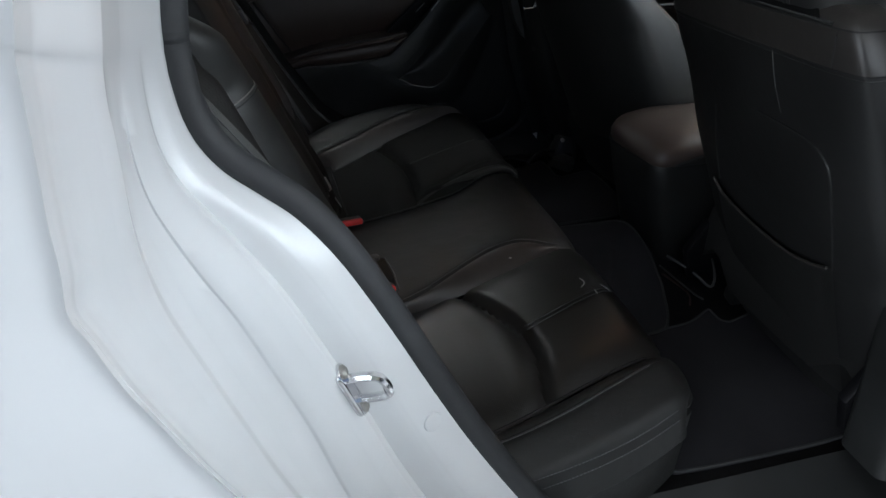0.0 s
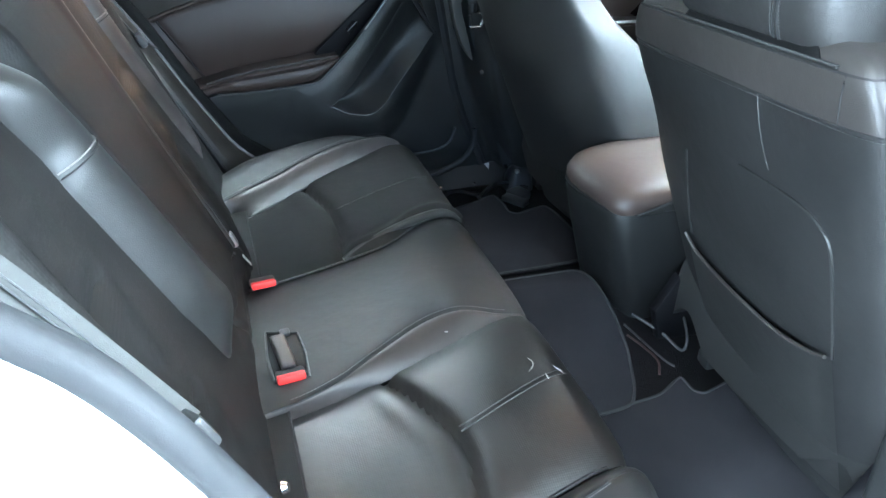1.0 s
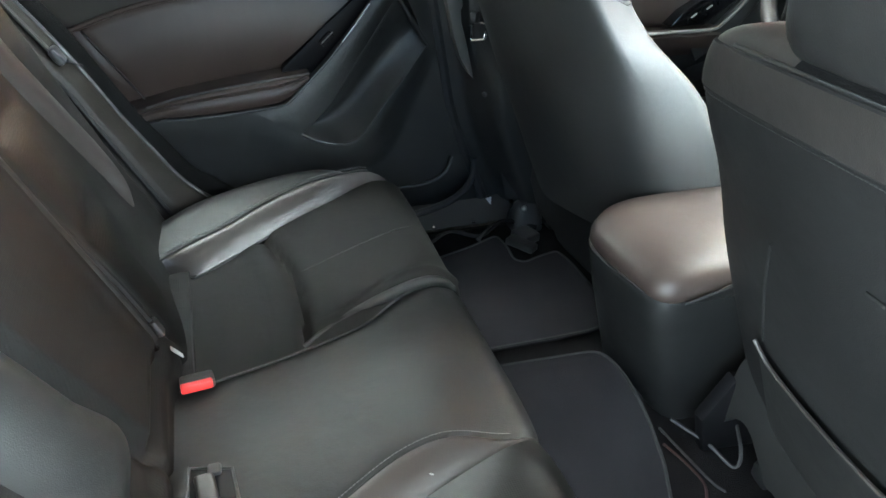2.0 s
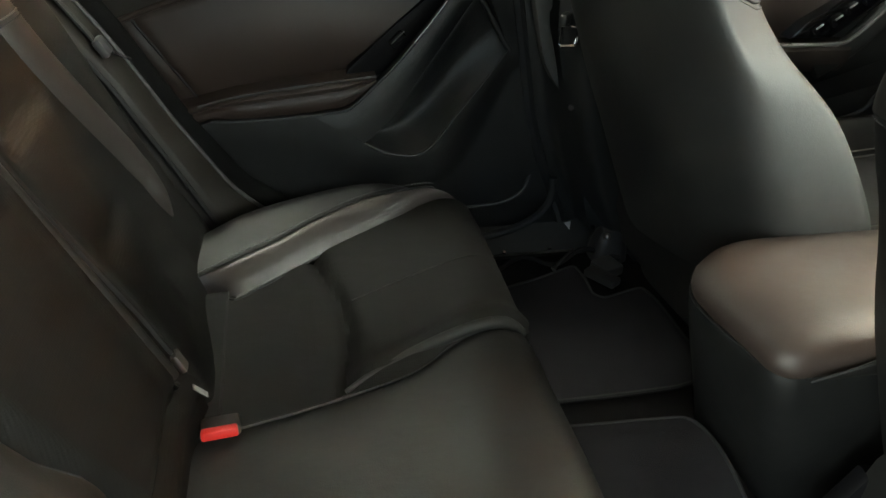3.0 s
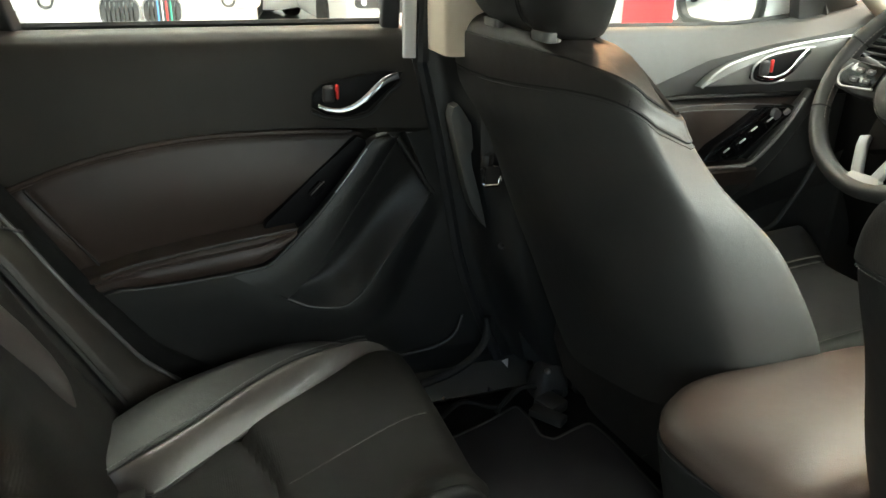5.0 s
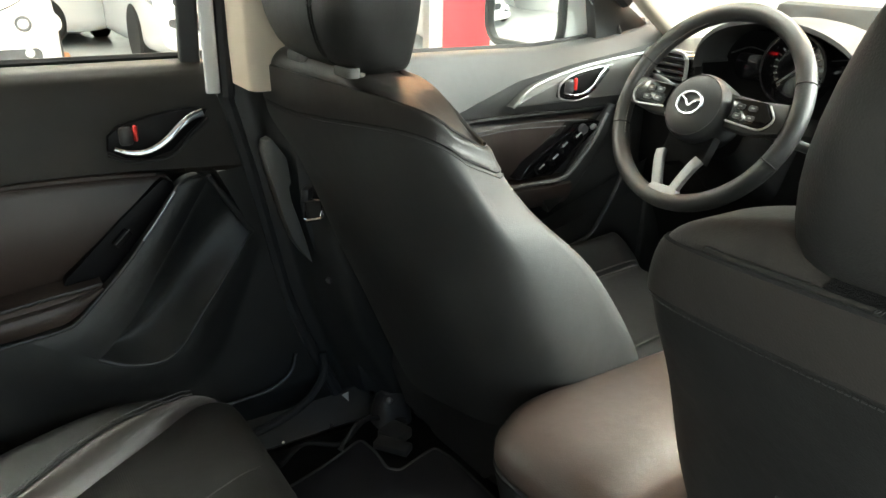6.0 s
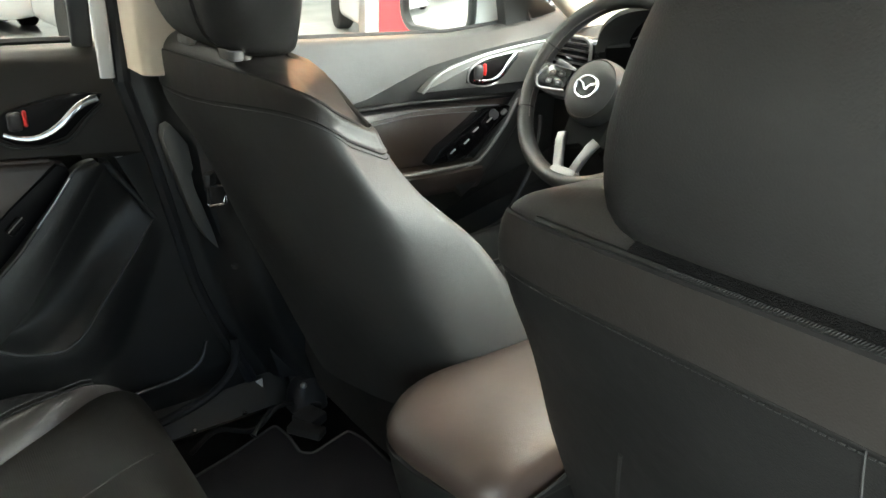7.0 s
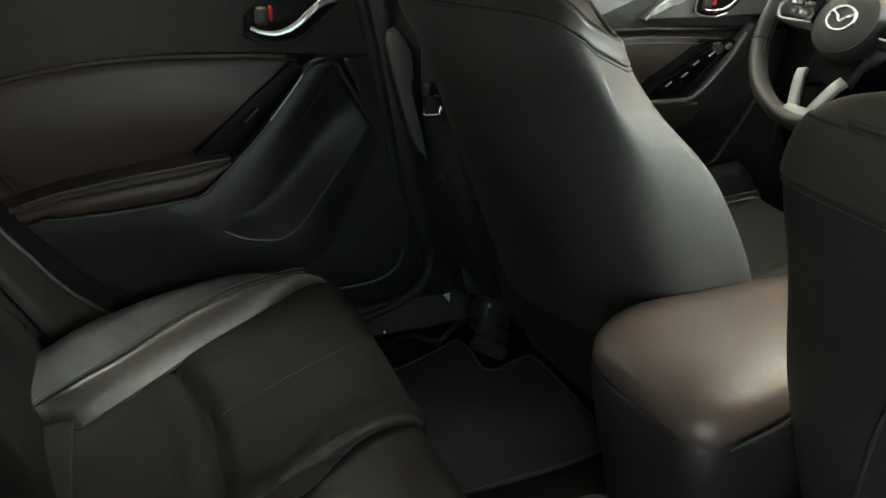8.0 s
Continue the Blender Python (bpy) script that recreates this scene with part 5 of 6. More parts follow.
front_seat("front_seat", 1.640, 0.0, -1, -0.215, False, 1.630, 0.148, 0.738, 1.116, 0.10, 0.25, 0.050, 0.0, 0.0, 1.067, 1.100, "black leather driver's seat with a headrest, seen from behind")
front_seat("front_seat", 0.850, -0.006, 1, -0.193, True, 0.824, 0.135, 0.752, 1.078, 0.06, 0.0, 0.0, 0.07, 0.013, 1.050, 1.099, "black leather passenger seat with a map pocket on its back")

# rail foot and loose bits behind the driver's seat
foot = thing("seat_rail_foot", (0.98, 1.86, 0.39), "black bolted seat rail foot with a bright bolt head", "seat rail")
part("bracket", plate([(0.955, 0.385), (1.06, 0.385), (1.06, 0.41), (1.02, 0.455), (0.985, 0.45), (0.955, 0.41)], "y", 1.832, 1.872, 0.005), PLASTIC, foot)
part("hump", loft([[(0.987 + a * k, 1.838 + b * k, z) for a, b in round_rect(0.07, 0.06, 0.02, 4)] for z, k in ((0.385, 1.1), (0.415, 1.0), (0.440, 0.8), (0.452, 0.5))]), DARKPLASTIC, foot, "black plastic cover")
part("bolt", lathe([(0.001, 0.008), (0.004, 0.007), (0.0065, 0.003), (0.0065, -0.004), (0.001, -0.004)], (0.9715, 1.816, 0.446), (-0.5, -0.7, 0.5), 12), STEEL, foot, "bright bolt head")
part("clip", block((0.965, 1.782, 0.394), (0.050, 0.05, 0.024), 0.006, 2, Matrix.Rotation(radians(20), 3, "Z")), DARKPLASTIC, foot, "black plastic clip")
tagob = thing("paper_tag", (0.903, 1.868, 0.435), "small white paper tag beside the seat rail", "tag")
part("paper", plate([(0.897, 0.452), (0.911, 0.455), (0.911, 0.434)], "y", 1.870, 1.872, 0.0), PAPER, tagob)
for q in ((0.763, 1.838, 0.412), (0.860, 1.842, 0.412)):
    st = thing("floor_stud", q, "small bright carpet stud", "stud", "carpet studs")
    part("cap", lathe([(0.001, 0.004), (0.003, 0.004), (0.005, 0.001), (0.001, -0.003)], q, (-0.2, -0.6, 0.8), 10), CHROME, st)
part("lever", tube(smooth([(0.906, 1.827, 0.412), (0.880, 1.806, 0.410), (0.858, 1.788, 0.402), (0.851, 1.783, 0.398)], 4), 0.0035, 6, scale=lambda s: 0.8 + 1.2 * s ** 3), SEAMGREY, foot, "grey release lever")
part("latch", block((0.940, 1.745, 0.398), (0.030, 0.070, 0.016), 0.004, 2, Matrix.Rotation(radians(35), 3, "Z")), SEAMGREY, foot, "grey plastic latch")
part("foot_strip", tube([(1.020, 1.872, 0.452), (1.050, 1.862, 0.420)], 0.003, 6), SEAMGREY, foot, "thin grey strip")
wire = thing("floor_wiring", (0.85, 1.80, 0.39), "black cable and clutter along the floor edge", "cable")
part("cable", tube(smooth([(0.74, 1.80, 0.395), (0.80, 1.83, 0.402), (0.86, 1.80, 0.398), (0.93, 1.83, 0.41), (1.0, 1.80, 0.40)], 6), 0.005, 6), THREAD_DARK, wire)
for pts, m, lb in (([(0.915, 1.140, 0.432), (0.926, 1.085, 0.428), (0.938, 1.030, 0.424), (0.950, 1.012, 0.420)], SEAMGREY, "thin grey cable"), ([(0.905, 1.110, 0.430), (0.920, 1.070, 0.426), (0.925, 1.030, 0.424), (0.910, 1.000, 0.420)], REDWIRE, "thin brown-red cable")):
    part("cable", tube(smooth(pts, 6), 0.0022, 6), m, wire, lb)
part("loop", tube(smooth([(0.915, 1.12, 0.47), (0.96, 1.08, 0.445), (0.985, 1.045, 0.425), (0.995, 1.05, 0.45), (1.005, 1.10, 0.49)], 6), 0.003, 6), SEAMGREY, wire, "dark looped strap")

# ---- centre console ----
console = thing("centre_console", (1.1, 1.25, 0.40), "black centre console with a padded leather armrest lid", "centre console")


def con_ring(z, x0, hw, r):
    """Outline from above: a tight corner on the near side, a wide curve on the driver's side."""
    out = [(1.50, 1.248 - hw * 0.94), (1.2, 1.248 - hw * 0.94)]
    for i in range(7):
        a = radians(270 - 90 * i / 6)
        out.append((x0 + r * (1 + math.cos(a)), 1.248 - hw * 0.94 + r * (1 + math.sin(a))))
    out.append((x0 - 0.014, 1.248 + hw * 0.05))
    rx, ry = 0.13 * hw / 0.12, 0.085 * hw / 0.12
    for i in range(9):
        a = radians(180 - 90 * i / 8)
        out.append((x0 - 0.016 + rx * (1 + math.cos(a)), 1.248 + hw * 1.05 - ry + ry * math.sin(a)))
    out += [(1.2, 1.248 + hw * 1.04), (1.50, 1.248 + hw)]
    return [(x, y, z) for x, y in out]


part("body", loft([con_ring(z, x0, hw, r) for z, x0, hw, r in ((0.40, 0.925, 0.105, 0.045), (0.46, 0.910, 0.108, 0.045), (0.54, 0.888, 0.112, 0.042), (0.61, 0.868, 0.116, 0.038), (0.668, 0.855, 0.1195, 0.034), (0.678, 0.858, 0.117, 0.032))]), CONSOLESKIN, console, "black plastic console body")
LIDSEC = ((0.679, 0.858, 0.117, 0.030), (0.686, 0.854, 0.1205, 0.030), (0.700, 0.854, 0.1215, 0.032), (0.714, 0.862, 0.116, 0.036), (0.725, 0.884, 0.100, 0.045), (0.732, 0.93, 0.065, 0.045), (0.734, 1.0, 0.01, 0.008))
part("lid", loft([[(min(p[0], 1.22 - 0.4 * max(0, z - 0.70)), p[1], p[2]) for p in con_ring(z, x0, hw, r)] for z, x0, hw, r in LIDSEC]), LIDLEATHER, console, "padded leather armrest lid")
part("lid_seam", tube([(p[0] - 0.0005, p[1], p[2]) for p in con_ring(0.678, 0.855, 0.117, 0.055) if p[0] < 1.22], 0.0028, 5), THREAD_DARK, console, "dark seam round the lid")
LIDZ, LIDW = [q[0] for q in LIDSEC], [q[2] for q in LIDSEC]


def gusset(u, v, proud=0.0016):
    """Near flank of the lid: u forwards, v from the lower seam up to the arched one."""
    x = 0.892 + 0.318 * u
    z = 0.681 + (0.002 + 0.042 * math.sin(min(1, u * 1.15) * math.pi / 2) ** 0.8) * v
    return (x, 1.248 - lerp(LIDZ, LIDW, z) - proud, z + proud * 0.6)


part("lid_gusset", sheet(gusset, 24, 10), LEATHER, console, "black leather flank of the lid")
for dv in (0.93, 1.07):
    part("lid_piping", tube([gusset(i / 24, dv, 0.0026) for i in range(25)], 0.0014, 5), SEAMGREY, console, "double grey seam")
part("shifter_surround", plate([(1.25, 1.15), (1.62, 1.15), (1.62, 1.35), (1.25, 1.35)], "z", 0.655, 0.675, 0.006), GLOSS, console, "glossy black surround")
part("trim_strip", tube(smooth([(1.20, 1.358, 0.690), (1.35, 1.362, 0.690), (1.55, 1.365, 0.70)], 5), 0.007, 8), SATIN, console, "satin silver strip")
part("gear_knob", lathe([(0.001, 0.125), (0.018, 0.12), (0.026, 0.10), (0.024, 0.07), (0.014, 0.05), (0.012, 0.0), (0.001, 0.0)], (1.40, 1.27, 0.672), (0.1, 0, 1), 18), LEATHER, console, "black gear knob")
part("dash_stack", loft([[(x, 1.248 + a, z + b) for a, b in round_rect(0.26, 0.22, 0.03, 4)] for x, z in ((1.58, 0.62), (1.66, 0.75), (1.78, 0.88))]), MATTEBLACK, console, "black lower dash stack")

# ---- far rear door ----
XF = lambda z: lerp([0.40, 0.457, 0.518, 0.60, 0.676, 0.80, 0.92, 1.047, 1.10], [0.90, 0.885, 0.855, 0.822, 0.797, 0.772, 0.747, 0.716, 0.706], z)
rdoor = thing("door_1", (0.4, 1.93, 0.42), "closed rear door with black panel, brown-black leather insert and chrome handle", "car door", kind="structure")
CREASE = smooth([(-0.15, 0.78), (0.0, 0.832), (0.104, 0.875), (0.22, 0.912), (0.358, 0.932), (0.50, 0.933), (0.625, 0.927), (0.76, 0.917)], 8)
CX, CZ = [p[0] for p in CREASE], [p[1] for p in CREASE]


def upper(u, v):
    prof = [(1.968, 1.090), (1.945, 1.093), (1.922, 1.088), (1.908, 1.074), (1.901, 1.045), (1.897, 0.99), (1.896, 0.955)]
    p = along([np.array(q) for q in prof], v * 1.0001) if v < 0.86 else None
    x = -0.15 + (XF(1.0) + 0.15) * u
    zc = lerp(CX, CZ, x)
    if p is not None:
        y, z = p
        z = 1.093 + (z - 1.093) * (1.093 - zc - 0.012) / (1.093 - 0.962) if z < 1.074 else z
    else:
        s = (v - 0.86) / 0.14
        y, z = 1.896 + (0.014 if x < 0.62 else -0.005) * step01(s, 0.5, 1), zc + 0.012 * (1 - s)
    x = -0.15 + (XF(z) + 0.15) * u
    return (x, y + 0.004 * u, z)


part("upper_panel", sheet(upper, 40, 28), UPPERSKIN, rdoor, "black grained upper door panel")
part("window_strip", tube([(x, 1.962, 1.096) for x in np.linspace(-0.12, 0.70, 12)], 0.006, 6), SEAL, rdoor, "black rubber strip under the glass")


# the diagonal pull: its rear edge starts as the lip under the armrest; its front edge drops into the map bin
PULLA = smooth([(0.395, 1.862, 0.7125), (0.451, 1.860, 0.720), (0.473, 1.860, 0.733), (0.510, 1.862, 0.767), (0.549, 1.864, 0.805), (0.596, 1.868, 0.860), (0.628, 1.872, 0.900), (0.638, 1.874, 0.912), (0.652, 1.877, 0.919), (0.672, 1.882, 0.922)], 6)
PULLB = smooth([(0.486, 1.863, 0.657), (0.498, 1.864, 0.664), (0.512, 1.866, 0.678), (0.545, 1.869, 0.713), (0.591, 1.872, 0.781), (0.638, 1.877, 0.847), (0.664, 1.880, 0.885), (0.680, 1.883, 0.906), (0.684, 1.884, 0.912), (0.686, 1.885, 0.917)], 6)
RIM = smooth([(0.486, 1.862, 0.656), (0.502, 1.860, 0.647), (0.521, 1.857, 0.638), (0.553, 1.855, 0.631), (0.584, 1.855, 0.631), (0.615, 1.857, 0.651), (0.653, 1.862, 0.699), (0.700, 1.871, 0.754), (0.738, 1.883, 0.799), (0.752, 1.890, 0.812)], 6)
LIPLINE = smooth([(0.02, 1.886, 0.655), (0.10, 1.878, 0.672), (0.17, 1.868, 0.692), (0.223, 1.863, 0.707), (0.260, 1.862, 0.706), (0.33, 1.862, 0.708), (0.395, 1.862, 0.7125)], 6)
SKIRT = [np.array(p) for p in LIPLINE + RIM]
BINEDGE = [(p[0], p[2]) for p in SKIRT] + [(0.700, 0.925), (0.690, 0.94), (0.02, 0.94)]


def in_bin(x, z):
    """Signed distance from the edge of armrest, pull and bin (positive inside) and the nearest point of that edge."""
    inside, near, foot = False, 1.0, (x, z)
    for (ax, az), (bx, bz) in zip(BINEDGE, BINEDGE[1:] + BINEDGE[:1]):
        if (az > z) != (bz > z) and x < (bx - ax) * (z - az) / (bz - az) + ax:
            inside = not inside
        d = max(1e-9, (bx - ax) ** 2 + (bz - az) ** 2)
        t = min(1, max(0, ((x - ax) * (bx - ax) + (z - az) * (bz - az)) / d))
        px, pz = ax + t * (bx - ax), az + t * (bz - az)
        if math.hypot(x - px, z - pz) < near:
            near, foot = math.hypot(x - px, z - pz), (px, pz)
    return near if inside else -near, foot


def lower(u, v):
    z = 0.435 + (0.925 - 0.435) * v
    x = 0.02 + (XF(z) - 0.02) * u
    d, foot = in_bin(x, z)
    if abs(d) < 0.0032:      # the mesh follows the edge
        (x, z), d = foot, 0.0
    w = [1 / ((p[0] - x) ** 2 + (p[2] - z) ** 2 + 1e-6) ** 2 for p in SKIRT]
    edge = sum(k * p[1] for k, p in zip(w, SKIRT)) / sum(w)
    reach = sum(k * lerp([0.40, 0.46, 0.60, 0.75], [0.15, 0.12, 0.10, 0.035], p[0]) for k, p in zip(w, SKIRT)) / sum(w)
    y = 1.893 - (1.893 - edge) * (1 - step01(-d, 0.0, reach)) + 0.15 * step01(d, 0.0, 0.012) + 0.012 * step01(0.50 - z, 0, 0.06)
    return (x, y, z)


part("lower_panel", sheet(lower, 150, 110), PLASTIC, rdoor, "black grained lower door panel")
ARMZ = lambda x: lerp([0.0, 0.10, 0.207, 0.258, 0.353, 0.449, 0.505, 0.53], [0.700, 0.715, 0.737, 0.750, 0.764, 0.775, 0.781, 0.784], x)
LIPZ = lambda x: lerp([p[0] for p in LIPLINE] + [0.451, 0.473, 0.510, 0.53], [p[2] for p in LIPLINE] + [0.720, 0.733, 0.767, 0.78], x)


def insert(u, v):
    x0, x1 = 0.0, 0.470 + 0.16 * v
    x = x0 + (x1 - x0) * u
    zt, zb = lerp(CX, CZ, x) - 0.002, ARMZ(x) - 0.012
    z = zb + (zt - zb) * v
    y = 1.909 - 0.014 * math.sin(v * math.pi) ** 0.8 + 0.010 * (1 - v) ** 3 - 0.006 * step01(v, 0.93, 1.0) + 0.004 * bump(x + 0.62 * (z - 0.738), 0.200, 0.006)
    return (x, y, z)


part("insert", sheet(insert, 120, 30), INSERT, rdoor, "brown-black leather insert")
part("crease_edge", tube([(p[0], 1.8945, p[1] + 0.001) for p in CREASE if 0.0 < p[0] < 0.62], 0.0050, 8), INSERT, rdoor, "rolled leather edge")
part("insert_seam", tube([(0.118 + 0.084 * s, 1.897 + 0.006 * s, 0.873 - 0.135 * s) for s in np.linspace(0, 1, 9)], 0.0025, 5), THREAD_DARK, rdoor)
arm = []
for x in np.linspace(0.02, 0.508, 40):
    z, lo = ARMZ(x), LIPZ(x) + 0.002
    k = 1 - 0.5 * step01(0.20 - x, 0, 0.10)
    h = max(0.004, z - lo)
    arm.append([(x, 1.915 - (1.915 - y) * k, max(lo, z - h * dz)) for y, dz in ((1.915, -0.05), (1.885, 0.0), (1.868, 0.0), (1.862, 0.08), (1.859, 0.20), (1.862, 0.30), (1.866, 0.38), (1.862, 0.50), (1.862, 0.75), (1.868, 0.95), (1.915, 1.0))])
part("armrest", loft(arm), INSERT, rdoor, "stitched leather armrest")
part("armrest_stitching", stitches([(x, 1.8615, ARMZ(x) - 0.30 * (ARMZ(x) - LIPZ(x))) for x in np.linspace(0.22, 0.50, 60)], 0.006, 0.004, 0.0006), SEAMGREY, rdoor, "pale stitching")
# Paler grey puts the highlight into the roll's colour.
part("armrest_piping", tube([(x, 1.863, ARMZ(x) - 0.0005) for x in np.linspace(0.205, 0.507, 20)], 0.0030, 6), SEAMGREY, rdoor, "rolled leather piping, paler for its highlight")
part("armrest_lip", tube([p + np.array((0, 0.0015, 0)) for p in LIPLINE[18:]] + [p + np.array((0, 0.0015, 0)) for p in PULLA[1:14]], 0.0032, 6), PLASTIC, rdoor, "smooth raised lip")


def pull(u, v):
    """The broad face of the diagonal pull, from its rear edge to the bin."""
    p, q = along(PULLA, v), along(PULLB, v)
    return p + (q - p) * u + np.array((0, -0.006 * math.sin(math.pi * u) + 0.03 * step01(0.03 - u, 0, 0.03), 0))


part("pull_blade", sheet(pull, 30, 54), PLASTIC, rdoor, "broad black diagonal pull")
part("pull_crest", tube([p + np.array((0.0, 0.0025, 0.0)) for p in PULLA[8:]], 0.0030, 8), PLASTIC, rdoor, "rounded crest of the pull")
part("pull_trim", tube(smooth([(0.574, 1.864, 0.837), (0.600, 1.867, 0.867), (0.622, 1.870, 0.895), (0.630, 1.872, 0.905)], 6), 0.0020, 6), SATIN, rdoor, "thin satin strip")
part("switch_panel", plate([(0.456, 0.770), (0.514, 0.766), (0.636, 0.901), (0.632, 0.916), (0.618, 0.922), (0.549, 0.866), (0.462, 0.786)], "y", 1.890, 1.92, 0.003), SATINBLACK, rdoor, "satin black switch panel")
part("window_switch", block((0.548, 1.886, 0.838), (0.030, 0.010, 0.016), 0.004, 2, Matrix.Rotation(radians(-45), 3, "Y")), SATINBLACK, rdoor, "window switch")
part("switch_edge", tube([(0.537, 1.880, 0.832), (0.559, 1.880, 0.853)], 0.0011, 5), SATIN, rdoor, "bright edge of the switch")


def bin_hollow(u, v):
    """From the edge of the pull down into the map bin and out to its rim."""
    p, q = along(PULLB, u), along(RIM, u)
    deep = min(1.0, u / 0.14) ** 0.6 * (1 - 0.62 * step01(u, 0.25, 0.95))
    return p + (q - p) * v + np.array((0, 0.052 * deep * math.sin(math.pi * v ** 1.25) ** 1.15, 0))


part("bin", sheet(bin_hollow, 60, 60), PLASTIC, rdoor, "moulded map bin")
part("bin_rim", tube([p + np.array((0, 0.001, 0)) for p in RIM], 0.0042, 10, scale=lambda s: 1.0 - 0.4 * s), PLASTIC, rdoor, "rounded rim")
part("bin_end", tube([along(PULLB, 1.0) + (along(RIM, 1.0) - along(PULLB, 1.0)) * k / 8 + np.array((0.001, 0.003, 0)) for k in range(9)], 0.0055, 10), PLASTIC, rdoor, "rounded upper end of the bin")


def pull_handle(door, pts, plane, outline, lock):
    """Chrome lever in a dark recess, with a lock knob."""
    hnd = part("handle_recess", plate(outline, "y", plane - 0.004, plane + 0.02, 0.004), SATINBLACK, door, "dark handle recess")
    part("lever", sweep(smooth([(x, plane - d, z) for x, d, z in pts], 6), round_rect(0.005, 0.0095, 0.002, 3), (0, 0.25, 1), False, lambda s: 0.75 + 0.65 * s), CHROME, hnd, "chrome door lever")
    part("lock_knob", block((lock[0], plane - 0.010, lock[1]), (0.020, 0.014, 0.028), 0.006, 3), DARKPLASTIC, hnd, "grey lock knob")
    part("lock_mark", block((lock[0] + 0.013, plane - 0.014, lock[1] + 0.004), (0.006, 0.008, 0.024), 0.002, 1), RED, hnd, "red lock mark")
    return hnd


pull_handle(rdoor, [(0.556, 0.006, 0.976), (0.574, 0.007, 0.969), (0.594, 0.009, 0.967), (0.614, 0.011, 0.973), (0.634, 0.012, 0.986), (0.657, 0.009, 1.005), (0.674, 0.006, 1.014), (0.689, 0.004, 1.018)], 1.897,
            [(0.547, 0.972), (0.57, 0.958), (0.604, 0.953), (0.638, 0.962), (0.664, 0.986), (0.690, 1.008), (0.698, 1.022), (0.67, 1.026), (0.62, 1.020), (0.565, 1.008), (0.549, 0.994)], (0.573, 0.994))
# Lighter plastic along the lower rim stands in for its highlight.
part("recess_edge", tube(smooth([(0.546, 1.893, 0.966), (0.568, 1.893, 0.955), (0.604, 1.893, 0.951), (0.642, 1.893, 0.958), (0.670, 1.893, 0.985), (0.697, 1.893, 1.008)], 5), 0.0024, 6), PLASTIC, rdoor, "rounded edge of the handle recess, lighter for its highlight")
part("front_seal", tube([(XF(z) + 0.012, 1.905, z) for z in np.linspace(0.44, 1.10, 20)], 0.012, 8), SEAL, rdoor, "black rubber seal")
part("corner_seal", tube(smooth([(0.86, 1.868, 0.56), (0.855, 1.862, 0.51), (0.815, 1.855, 0.472), (0.74, 1.848, 0.450), (0.62, 1.842, 0.440)], 6), 0.008, 8), SEAL, rdoor, "black sill seal")
part("corner_lip", tube(smooth([(0.815, 1.888, 0.56), (0.80, 1.884, 0.525), (0.76, 1.880, 0.505), (0.68, 1.876, 0.50)], 6), 0.004, 6), PLASTIC, rdoor, "moulded edge")
part("outer_skin", sheet(lambda u, v: (0.0 + 0.85 * u, 2.06 + 0.04 * math.sin(v * math.pi) - 0.05 * v, 0.32 + 0.76 * v), 10, 14, (0, -0.015, 0)), WHITE, rdoor, "white outer skin")
part("window_glass", sheet(lambda u, v: (-0.15 + 0.84 * u, 1.962 - 0.10 * v, 1.085 + 0.33 * v), 6, 6, (0, 0.004, 0)), GLASS, rdoor, "clear window glass").visible_shadow = False
part("frame_front", sweep([(0.690, 1.950, 1.07), (0.685, 1.905, 1.22), (0.668, 1.845, 1.42)], round_rect(0.030, 0.03, 0.006)), SEAL, rdoor, "black window frame")
part("quarter_bar", sweep([(0.135, 1.960, 1.085), (0.10, 1.90, 1.27), (0.06, 1.85, 1.41)], round_rect(0.026, 0.022, 0.005)), SEAL, rdoor, "black quarter window bar")
part("frame_top", tube(smooth([(-0.15, 1.86, 1.36), (0.25, 1.85, 1.425), (0.70, 1.845, 1.43)], 6), 0.02, 8), SEAL, rdoor, "black window frame top")

# ---- centre pillar on the far side ----
pillar = thing("pillar_trim", (0.80, 1.88, 0.42), "black and beige trim of the centre pillar", "pillar trim", kind="structure")


def pil(u, v):
    z = 0.43 + 0.645 * v
    x = XF(z) + 0.022 + 0.15 * u
    y = 1.905 - 0.085 * step01(u, 0.15, 0.55) - 0.02 * u + 0.015 * (1 - v)
    return (x, y, z)


part("lower_trim", sheet(pil, 20, 24, (0.02, 0.03, 0)), PLASTIC, pillar, "black grained lower trim")
part("upper_trim", loft([[(x + a, y + b, z) for a, b in round_rect(0.075, 0.105, 0.018, 4)] for x, y, z in ((0.772, 1.838, 1.062), (0.768, 1.832, 1.12), (0.760, 1.812, 1.25), (0.745, 1.785, 1.42))]), BEIGE, pillar, "beige upper pillar trim")
part("painted_frame", sweep([(0.714, 1.915, 1.050), (0.708, 1.890, 1.18), (0.690, 1.840, 1.42)], round_rect(0.022, 0.05, 0.005)), WHITE, pillar, "white painted door frame")
part("edge_seal", tube([(0.731, 1.893, 1.04), (0.727, 1.878, 1.18), (0.710, 1.828, 1.42)], 0.011, 8), SEAL, pillar, "black edge seal")
dbelt = thing("seat_belt", (0.83, 1.80, 0.45), "black front seat belt hanging from the pillar with a chrome tongue", "seat belt")
part("webbing", strap(smooth([(0.800, 1.760, 1.20), (0.814, 1.785, 1.08), (0.830, 1.815, 0.96), (0.846, 1.846, 0.86)], 6), 0.046, (-0.7, -0.7, 0)), WEBBING, dbelt)
